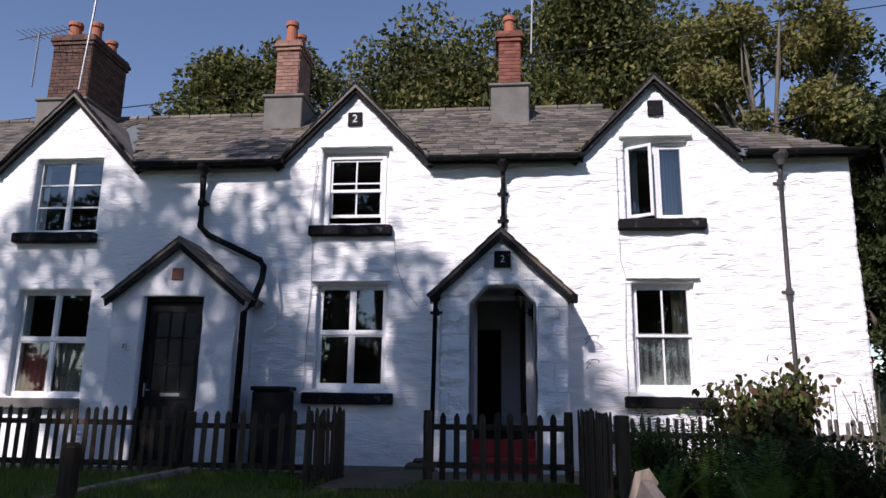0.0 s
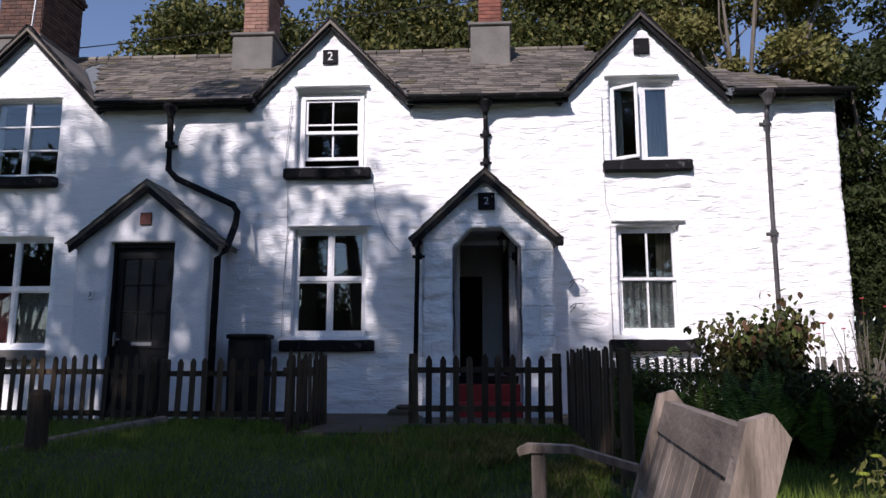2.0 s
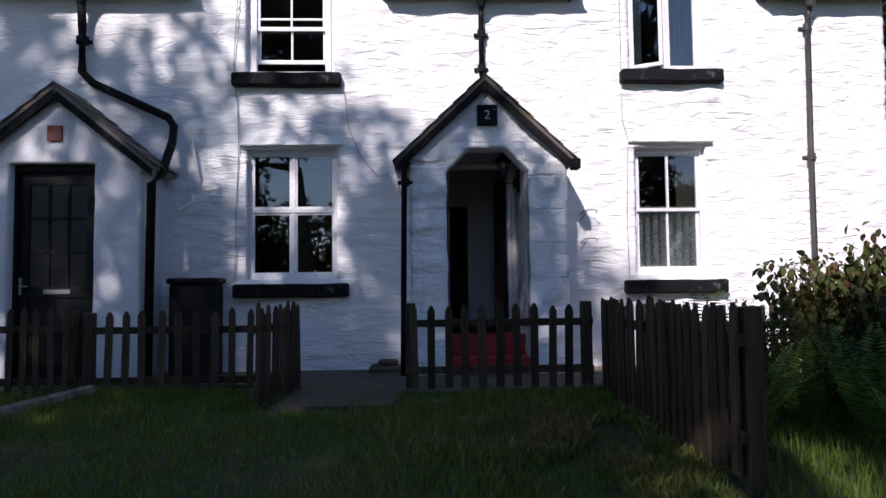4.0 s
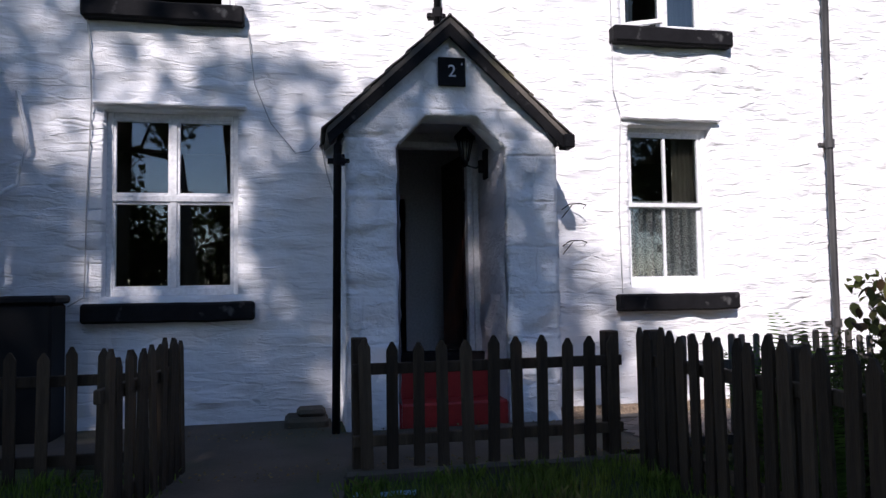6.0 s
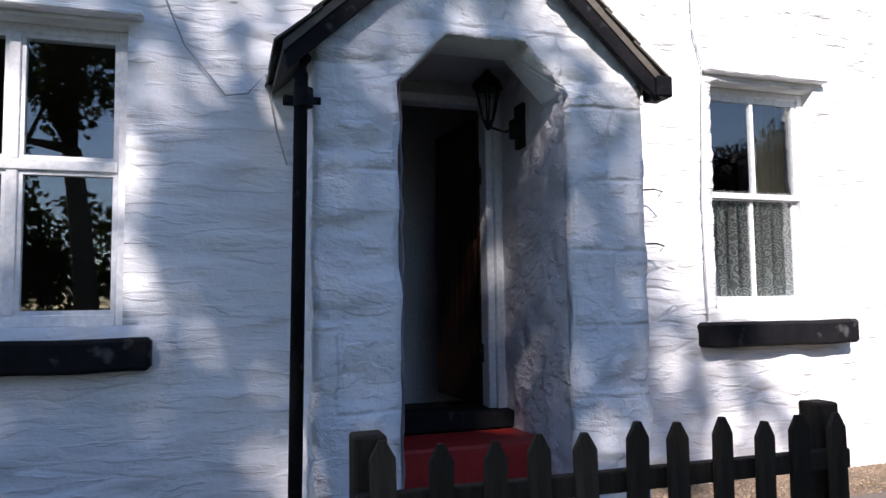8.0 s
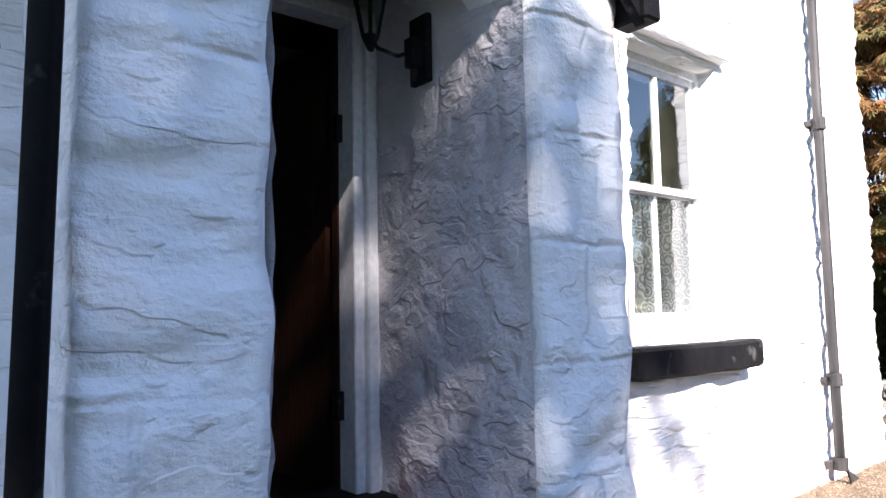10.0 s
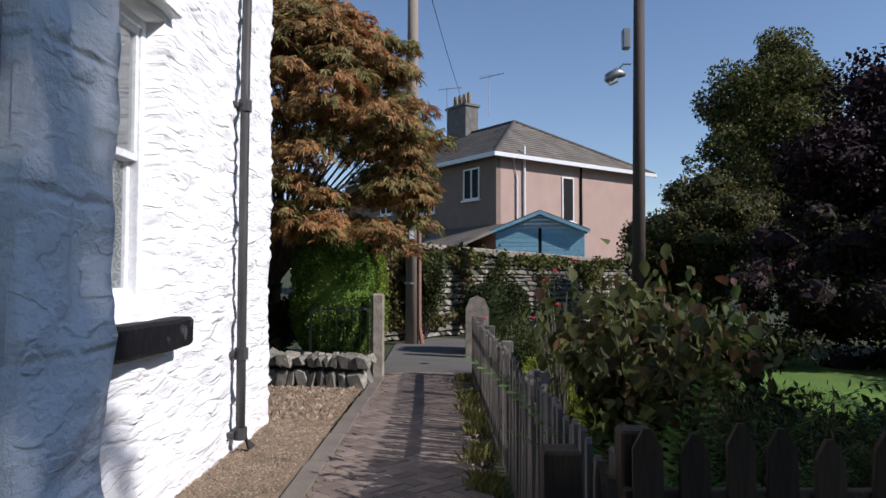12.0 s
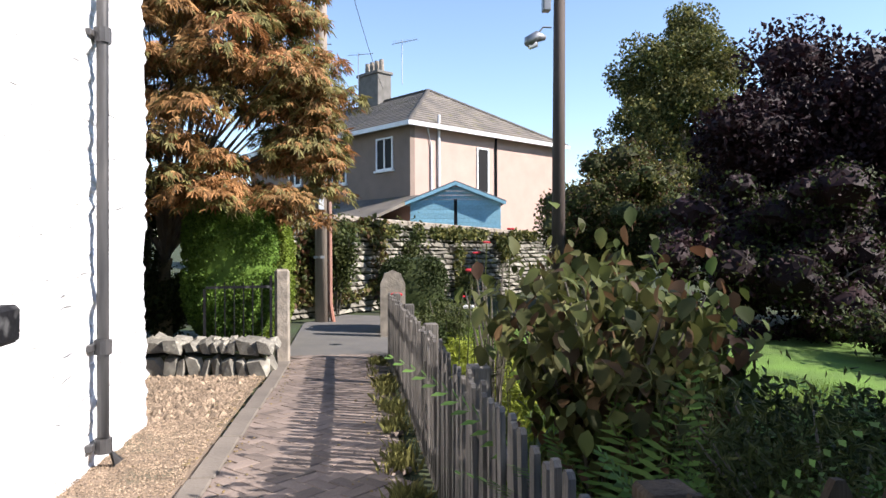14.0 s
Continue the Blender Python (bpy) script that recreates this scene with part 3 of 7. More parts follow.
def make_front_wall():
    cuts_x = [c for o in OPEN + DOOR_OPEN for c in o[:2]] + [g + d for g in GABLES for d in (-1.24, 0, 1.24)]
    cuts_z = [c for o in OPEN + DOOR_OPEN for c in o[2:]] + [EAVE_Z]
    xs = steps_between(-13.0, -4.0, 0.1, cuts_x) + steps_between(-4.0, 5.45, 0.045, cuts_x)[1:]
    zs = steps_between(-0.2, PEAK_Z, 0.045, cuts_z)
    def keep(x, z):
        return not any(a < x < b and c < z < d for a, b, c, d in OPEN + DOOR_OPEN)
    # the windows that reach above the eave line stand in the gables, so the grid is stretched only above them
    bm = bmesh.new()
    grid = {}
    def vert(i, j):
        if (i, j) not in grid:
            grid[i, j] = bm.verts.new((xs[i], WALL_Y, min(zs[j], gable_top(xs[i]))))
        return grid[i, j]
    for i in range(len(xs) - 1):
        for j in range(len(zs) - 1):
            if keep((xs[i] + xs[i + 1]) / 2, (zs[j] + zs[j + 1]) / 2):
                if zs[j] >= gable_top(xs[i]) - 1e-5 and zs[j] >= gable_top(xs[i + 1]) - 1e-5:
                    continue
                f = [vert(i, j), vert(i + 1, j), vert(i + 1, j + 1), vert(i, j + 1)]
                bm.faces.new(f)
    bmesh.ops.remove_doubles(bm, verts=bm.verts, dist=1e-4)
    extrude_rim(bm, (0, 0.4, 0))
    for v in bm.verts:
        if v.co.y < WALL_Y + 0.1:
            p = v.co
            x_keep = p.x < -3.75
            q = Vector((p.x * 1.1, 3.3, p.z * 1.1))
            c = Vector((p.x * 2.4, 0.0, p.z * 8.0 + 0.5 * noise.noise(Vector((p.x * 0.9, 0, p.z * 2)))))
            k = 0.25 if x_keep else 1.0
            ledge = max(0.0, noise.noise(Vector((p.x * 2.8, 7.0, p.z * 13.0 + 0.6 * noise.noise(Vector((p.x * 1.3, 1, p.z * 2)))))))
            v.co.y += k * (0.024 * noise.noise(q) - 0.026 * abs(noise.noise(c)) - 0.05 * ledge ** 1.1 - 0.014 * noise.noise(c * 2.3))
            if p.x > 5.2:
                v.co.x += 0.012 * noise.noise(Vector((0, 5, p.z * 4))) + 0.03 * (1 - smooth(0, 1, p.z))
    return part("wall_south", bm, M["white"], kind="structure", label="white-painted rubble stone cottage front wall", smooth=True)


wall_front = make_front_wall()
bm = boxes(((5.05, 11.28, -0.2), (5.44, 15.6, 5.0)), ((-13, 15.6, -0.2), (5.44, 16.0, 5.0)), ((-13.0, 11.28, -0.2), (-12.6, 15.6, 5.0)))
part("wall_north", bm, M["white"], kind="structure", label="white-painted side and back walls")
part("floor", boxes(((-12.6, 11.28, -0.1), (5.05, 15.6, 0.45)), ((-12.6, 11.28, 3.05), (5.05, 15.6, 3.25))), M["floor_in"], kind="structure", label="dark wooden floors indoors")
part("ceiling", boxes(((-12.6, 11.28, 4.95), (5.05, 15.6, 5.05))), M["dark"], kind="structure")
part("wall_inner", boxes(((-0.8, 11.7, 0.45), (-0.7, 15.6, 3.05)), ((1.5, 11.7, 0.45), (1.6, 15.6, 3.05)), ((-3.6, 11.3, 0.45), (-3.5, 15.6, 4.95)), ((-12, 14.0, 0.45), (5, 14.1, 4.95))), M["dark"], kind="structure", label="inner walls coloured near-black for unlit rooms")


# ---- roof ----
RIDGE_Y, RIDGE_Z = 13.3, 6.80
roof = thing("roof", "old grey slate roof with three gables over white cottages", "roof", (0, 0, 0), kind="structure")


def roof_plane(x, y):
    return EAVE_Z - 0.02 + (y - 10.72) * (RIDGE_Z - EAVE_Z) / (RIDGE_Y - 10.72)


def make_roof():
    bm = bmesh.new()
    HIP_X = 1.9
    YM = 11.30
    fm = (YM - 10.68) / (RIDGE_Y - 10.68)
    xm = 5.55 + (HIP_X - 5.55) * fm
    f1 = [(-13.2, YM, roof_plane(0, YM)), (xm, YM, roof_plane(0, YM)), (HIP_X, RIDGE_Y, RIDGE_Z), (-13.2, RIDGE_Y, RIDGE_Z)]
    strips = []
    for a, b in ((-13.2, GABLES[0] - 1.27), (GABLES[0] + 1.27, GABLES[1] - 1.27), (GABLES[1] + 1.27, GABLES[2] - 1.27)):
        strips.append([(a, 10.68, roof_plane(0, 10.68)), (b, 10.68, roof_plane(0, 10.68)), (b + 0.3, YM, roof_plane(0, YM)), (a - 0.3, YM, roof_plane(0, YM))])
    strips.append([(GABLES[2] + 1.27, 10.68, roof_plane(0, 10.68)), (5.55, 10.68, roof_plane(0, 10.68)), (xm, YM, roof_plane(0, YM)), (GABLES[2] + 0.97, YM, roof_plane(0, YM))])
    f2 = [(5.55, 10.68, roof_plane(0, 10.68)), (5.55, 15.9, roof_plane(0, 10.68)), (HIP_X, RIDGE_Y, RIDGE_Z)]
    f3 = [(5.55, 15.9, roof_plane(0, 10.68)), (-13.2, 15.9, roof_plane(0, 10.68)), (-13.2, RIDGE_Y, RIDGE_Z), (HIP_X, RIDGE_Y, RIDGE_Z)]
    for f in (f1, f2, f3, *strips):
        a = [bm.verts.new(p) for p in f]
        b = [bm.verts.new((p[0], p[1], p[2] - 0.08)) for p in f]
        bm.faces.new(a)
        bm.faces.new(b[::-1])
        for i in range(len(f)):
            j = (i + 1) % len(f)
            bm.faces.new((a[j], a[i], b[i], b[j]))
    part("roof_deck", bm, M["felt"], roof)
    bm = bmesh.new()
    for g in GABLES:
        yb = 10.72 + (PEAK_Z - EAVE_Z) * (RIDGE_Y - 10.72) / (RIDGE_Z - EAVE_Z)
        for s in (-1, 1):
            p = [(g, 10.72, PEAK_Z + 0.05), (g + s * 1.38, 10.72, EAVE_Z - 0.12), (g + s * 1.24, 10.78, EAVE_Z + 0.02), (g, yb, PEAK_Z + 0.05)]
            a = [bm.verts.new(v) for v in p]
            b = [bm.verts.new((v[0], v[1], v[2] - 0.06)) for v in p]
            bm.faces.new(a if s > 0 else a[::-1])
            bm.faces.new(b[::-1] if s > 0 else b)
            for i in range(4):
                j = (i + 1) % 4
                bm.faces.new((a[j], a[i], b[i], b[j]))
    bmesh.ops.recalc_face_normals(bm, faces=bm.faces)
    part("gable_roof", bm, M["slate"], roof)
    # ridge tiles
    bm = bmesh.new()
    x = -13.2
    while x < 1.7:
        tube(bm, [(x, RIDGE_Y, RIDGE_Z + 0.005), (x + 0.43, RIDGE_Y, RIDGE_Z + 0.012)], 0.075, 8)
        x += 0.45
    part("ridge_tiles", bm, M["slate"], roof, kind="stuff")


make_roof()


def verge(g):
    """Black bargeboards of a gable, with a lead-capped peak."""
    bm = bmesh.new()
    for s in (-1, 1):
        top, low = Vector((0, 0, PEAK_Z + 0.07)), Vector((s * 1.34, 0, EAVE_Z - 0.14))
        d = (low - top).normalized()
        nrm = Vector((-d.z, 0, d.x)) * (1 if s < 0 else -1)
        if nrm.z > 0:
            nrm = -nrm
        q = [top, low, low + nrm * 0.085, top + nrm * 0.10]
        prism(bm, [(v.x + g, v.z) for v in q], "y", 10.76, 10.84)
        for k in range(9):
            a = top.lerp(low, k / 9 + 0.01)
            b = top.lerp(low, (k + 1) / 9)
            w = 0.012 * ((k * 7 + int(g * 10)) % 3)
            prism(bm, [(a.x + g, a.z + 0.025 + w), (b.x + g, b.z + 0.015 + w), (b.x + g, b.z - 0.01), (a.x + g, a.z - 0.01)], "y", 10.71, 10.86)
    return part("bargeboard", bm, M["black"], roof)


for g in GABLES:
    verge(g)


def slates(rng):
    """Courses of slates on the front slope; the nearest are parts of their own."""
    dy, rise = RIDGE_Y - 10.72, RIDGE_Z - EAVE_Z
    slope = math.hypot(dy, rise)
    u = Vector((0, dy / slope, rise / slope))
    nrm = Vector((0, -rise / slope, dy / slope))
    rot = Matrix((Vector((1, 0, 0)), u, nrm)).transposed()
    bm, single = bmesh.new(), []
    verts, faces = [], []
    courses = 22
    for c in range(courses):
        s0 = c * slope / courses - 0.04
        x = -13.1 + rng.uniform(0, 0.2)
        w = 0.30 - 0.006 * c
        while x < 5.5:
            ww = w * rng.uniform(0.75, 1.15)
            mid = x + ww / 2
            p = Vector((mid, 10.72, EAVE_Z - 0.02)) + u * (s0 + slope / courses / 2)
            in_gable = any(abs(mid - g) < 1.27 - (p.y - 10.72) * 0.56 for g in GABLES)
            hip = mid > 1.9 + (5.55 - 1.9) * (1 - (p.y - 10.68) / (RIDGE_Y - 10.68))
            if not in_gable and not hip:
                tilt = Matrix.Rotation(radians(-3 + rng.uniform(-1, 1)), 3, "X") @ Matrix.Rotation(radians(rng.uniform(-1.2, 1.2)), 3, "Z")
                m = rot @ tilt
                q = p + nrm * (0.022 + rng.uniform(0, 0.008)) + u * rng.uniform(-0.012, 0.012)
                if -1.05 < mid < 1.35 and len(single) < 200:
                    single.append((q, m, ww))
                else:
                    base = len(verts)
                    for dz in (-0.005, 0.005):
                        for dx, dv in ((-1, -1), (1, -1), (1, 1), (-1, 1)):
                            verts.append(tuple(q + m @ Vector((dx * ww * 0.48, dv * slope / courses * 0.56, dz))))
                    for f in ((3, 2, 1, 0), (4, 5, 6, 7), (0, 1, 5, 4), (1, 2, 6, 5), (2, 3, 7, 6), (3, 0, 4, 7)):
                        faces.append(tuple(base + k for k in f))
            x += ww
    me = bpy.data.meshes.new("slates")
    me.from_pydata(verts, [], faces)
    me.materials.append(M["slate"])
    part("slates", me, None, roof, kind="stuff")
    bm = bmesh.new()
    box(bm, (-0.48, -slope / courses * 0.56, -0.005), (0.48, slope / courses * 0.56, 0.005))
    me = mesh_of("slate", bm, M["slate_part"])
    return [(me, q, m, ww) for q, m, ww in single]


SLATE_PARTS = slates(random.Random(5))
for i, (me, q, m, ww) in enumerate(SLATE_PARTS):
    s = part("slate", me, None, roof)
    s.matrix_basis = Matrix.Translation(q) @ m.to_4x4() @ Matrix.Diagonal((ww, 1, 1, 1))


# ---- windows ----
def pane(parent, lo, hi, y):
    bm = boxes(((lo[0], y - 0.002, lo[1]), (hi[0], y + 0.002, hi[1])))
    p = part("pane", bm, M["glass"], parent)
    p.visible_shadow = False
    return p


def window(i, o, kind_, open_right=False):
    x0, x1, z0, z1 = o
    y = WALL_Y + 0.10
    ob = thing("window_%d" % i, {"pvc": "white-framed four-light casement window in a painted wall", "sash": "white wooden sash window over a black sill", "cottage": "white small-paned window over a black sill"}[kind_], "window", ((x0 + x1) / 2, y, z0), kind="structure")
    w, h = x1 - x0, z1 - z0
    t = 0.055
    hw = w / 2
    bm = boxes(((-hw, 0, 0), (-hw + t, 0.07, h)), ((hw - t, 0, 0), (hw, 0.07, h)), ((-hw + t, 0, h - t), (hw - t, 0.07, h)), ((-hw + t, 0, 0), (hw - t, 0.07, t * 1.2)), bevel=0.006)
    part("window_frame", bm, M["trim_white"], ob, "white painted frame")
    zm = h * (0.53 if kind_ == "pvc" else 0.52)
    c = 0.045
    if kind_ == "pvc":
        part("mullion", boxes(((-0.028, -0.004, t * 1.2), (0.028, 0.07, zm - 0.03)), ((-0.028, -0.004, zm + 0.03), (0.028, 0.07, h - t)), bevel=0.005), M["trim_white"], ob)
        part("transom", boxes(((-hw + t, -0.01, zm - 0.03), (hw - t, 0.07, zm + 0.03)), bevel=0.005), M["trim_white"], ob)
        for a, b in ((-hw + t, -0.028), (0.028, hw - t)):
            for c0, c1 in ((t * 1.2, zm - 0.03), (zm + 0.03, h - t)):
                k = 0.022
                part("casement", boxes(((a, 0.01, c0), (a + k, 0.05, c1)), ((b - k, 0.01, c0), (b, 0.05, c1)), ((a + k, 0.01, c0), (b - k, 0.05, c0 + k)), ((a + k, 0.01, c1 - k), (b - k, 0.05, c1))), M["trim_white"], ob)
                pane(ob, (a + k, c0 + k), (b - k, c1 - k), 0.035)
    elif kind_ == "sash":
        for c0, c1, yy, drop in ((t * 1.2, zm, 0.055, 0), (zm - 0.03, h - t, 0.015, 0)):
            a, b = -hw + t, hw - t
            k = 0.04
            part("sash", boxes(((a, yy, c0), (a + k, yy + 0.035, c1)), ((b - k, yy, c0), (b, yy + 0.035, c1)), ((a + k, yy, c0), (b - k, yy + 0.035, c0 + k)), ((a + k, yy, c1 - k), (b - k, yy + 0.035, c1)), ((-0.014, yy, c0 + k), (0.014, yy + 0.035, c1 - k))), M["trim_white"], ob)
            pane(ob, (a + k, c0 + k), (-0.014, c1 - k), yy + 0.018)
            pane(ob, (0.014, c0 + k), (b - k, c1 - k), yy + 0.018)
    else:
        a, b = -hw + t, hw - t
        if i == 3:
            part("surround", boxes(((a, -0.03, 0.03), (a + 0.07, 0.05, h - t)), ((b - 0.07, -0.03, 0.03), (b, 0.05, h - t)), ((a + 0.07, -0.03, h - t - 0.06), (b - 0.07, 0.05, h - t)), bevel=0.005), M["trim_white"], ob, "wide white painted surround")
            a, b = a + 0.07, b - 0.07
            for c0, c1, yy in ((0.60, h - t - 0.06, 0.0), (0.18, 0.66, 0.045)):
                k = 0.035
                part("sash", boxes(((a, yy, c0), (a + k, yy + 0.035, c1)), ((b - k, yy, c0), (b, yy + 0.035, c1)), ((a + k, yy, c0), (b - k, yy + 0.035, c0 + k * 1.4)), ((a + k, yy, c1 - k), (b - k, yy + 0.035, c1)), ((-0.012, yy, c0 + k * 1.4), (0.012, yy + 0.035, c1 - k))), M["trim_white"], ob)
                for p0, p1 in ((a + k, -0.012), (0.012, b - k)):
                    pane(ob, (p0, c0 + k * 1.4), (p1, c1 - k), yy + 0.018)
            part("glazing_bar", boxes(((a + 0.035, 0.004, 0.74), (b - 0.035, 0.03, 0.765))), M["trim_white"], ob)
            return ob
        if i == 1:
            part("mullion", boxes(((-0.04, -0.01, t * 1.2), (0.04, 0.05, h - t))), M["trim_white"], ob)
            for r in range(3):
                c0, c1 = t * 1.2 + (h - 2.2 * t) * r / 3, t * 1.2 + (h - 2.2 * t) * (r + 1) / 3
                for p0, p1 in ((a, -0.04), (0.04, b)):
                    if r:
                        part("glazing_bar", boxes(((p0, 0.0, c0 - 0.012), (p1, 0.045, c0 + 0.012))), M["trim_white"], ob)
                    pane(ob, (p0, c0 + 0.012), (p1, c1 - 0.012), 0.03)
            return ob
        part("meeting_rail", boxes(((a, -0.006, zm - 0.035), (b, 0.06, zm + 0.015))), M["trim_white"], ob)
        part("mullion", boxes(((-0.02, 0.0, t * 1.2), (0.02, 0.05, zm - 0.035)), ((-0.02, 0.0, zm + 0.015), (0.02, 0.05, h - t))), M["trim_white"], ob)
        for c0, c1 in ((t * 1.2, zm - 0.035), (zm + 0.015, h - t)):
            cm = (c0 + c1) / 2
            part("glazing_bar", boxes(((a, 0.01, cm - 0.012), (-0.02, 0.045, cm + 0.012)), ((0.02, 0.01, cm - 0.012), (b, 0.045, cm + 0.012))), M["trim_white"], ob)
            for p0, p1 in ((a, -0.02), (0.02, b)):
                pane(ob, (p0, c0), (p1, cm - 0.012), 0.03)
                pane(ob, (p0, cm + 0.012), (p1, c1), 0.03)
    return ob


def stone_sill(cx, z, w, depth=0.14, h=0.17, mat="black", label="black-painted stone window sill"):
    ob = bmesh.new()
    box(ob, (-w / 2, -depth, -h), (w / 2, 0.12, 0), 0.02)
    bmesh.ops.subdivide_edges(ob, edges=[e for e in ob.edges if abs(e.verts[0].co.x - e.verts[1].co.x) > 0.5], cuts=14)
    for v in ob.verts:
        v.co += Vector((0.0, 0.006 * noise.noise(Vector((v.co.x * 6, v.co.z * 9, z))), 0.010 * noise.noise(Vector((v.co.x * 4, v.co.y * 9, z + 4)))))
    s = part("window_sill", ob, M[mat], None, label, "window sill", "sills of the cottage windows")
    s.matrix_world = pose(cx, WALL_Y, z)
    return s


window(1, OPEN[0], "cottage")
window(2, OPEN[1], "pvc")
window(3, OPEN[2], "cottage")
window(4, OPEN[3], "pvc")
w5 = None
window(6, OPEN[5], "sash")
stone_sill(-7.40, 3.72, 1.46)
stone_sill(-7.35, 1.0, 1.45, mat="cement", label="bare grey stone window sill")
stone_sill(-2.33, 3.79, 1.36)
stone_sill(-2.27, 1.14, 1.42)
stone_sill(2.58, 3.84, 1.33)
stone_sill(2.56, 1.14, 1.30)


def open_casement(o):
    x0, x1, z0, z1 = o
    w, h = x1 - x0, z1 - z0
    hw, t = w / 2, 0.055
    ob = thing("window_5", "white two-light casement window with its outer light swung open", "window", ((x0 + x1) / 2, WALL_Y + 0.08, z0), kind="structure")
    part("window_frame", boxes(((-hw, 0, 0), (-hw + t, 0.07, h)), ((hw - t, 0, 0), (hw, 0.07, h)), ((-hw + t, 0, h - t), (hw - t, 0.07, h)), ((-hw + t, 0, 0), (hw - t, 0.07, t)), ((-0.03, 0, t), (0.03, 0.07, h - t)), bevel=0.006), M["trim_white"], ob)
    def leaf(x_a, x_b, angle, px_):
        k = 0.05
        wd = x_b - x_a
        lf = part("casement", boxes(((0, -0.02, 0), (k, 0.02, h - 2 * t)), ((wd - k, -0.02, 0), (wd, 0.02, h - 2 * t)), ((k, -0.02, 0), (wd - k, 0.02, k)), ((k, -0.02, h - 2 * t - k), (wd - k, 0.02, h - 2 * t)), bevel=0.005), M["trim_white"], ob)
        lf.matrix_basis = pose(px_, 0.03, t, 0, 0, angle)
        pn = boxes(((k, -0.002, k), (wd - k, 0.002, h - 2 * t - k)))
        pp = part("pane", pn, M["glass"], lf)
        pp.visible_shadow = False
    leaf(-hw + t, -0.03, -28, -hw + t)
    leaf(0.03, hw - t, 0, 0.03)
    return ob


open_casement(OPEN[4])


def curtain(x0, x1, z0, z1, y, mat, label, folds=7, depth=0.03, scallop=0.0):
    bm = bmesh.new()
    n = folds * 6
    cols = []
    for i in range(n + 1):
        x = x0 + (x1 - x0) * i / n
        yy = y + depth * math.sin(i / 6 * 2 * math.pi) + 0.01 * noise.noise(Vector((x * 9, z0, 0)))
        zb = z0 + scallop * abs(math.sin(i / 3 * math.pi))
        cols.append((bm.verts.new((x, yy, zb)), bm.verts.new((x, yy, z1))))
    for a, b in zip(cols, cols[1:]):
        bm.faces.new((a[0], b[0], b[1], a[1]))
    bmesh.ops.solidify(bm, geom=bm.faces[:], thickness=0.002)
    return part("curtain", bm, M[mat], None, label, "curtain", smooth=True)


curtain(2.14, 2.96, 1.27, 2.10, WALL_Y + 0.185, "lace", "white patterned lace net curtain across the lower sash", 8, 0.012)
curtain(2.72, 2.97, 1.3, 2.8, WALL_Y + 0.27, "curtain_w", "cream curtain gathered at the side of the sash window", 5, 0.03)
curtain(2.66, 2.99, 3.9, 5.05, WALL_Y + 0.24, "curtain_b", "pale blue curtain at the open casement", 6, 0.03)
curtain(2.1, 2.3, 3.9, 5.05, WALL_Y + 0.24, "curtain_b", "pale blue curtain drawn back at the open casement", 4, 0.03)
curtain(-7.86, -7.3, 1.1, 1.95, WALL_Y + 0.22, "curtain_p", "pink patterned curtain in the lower casement", 6, 0.02)
curtain(-7.26, -6.72, 1.1, 1.95, WALL_Y + 0.22, "lace", "white net curtain in the lower casement", 6, 0.02)


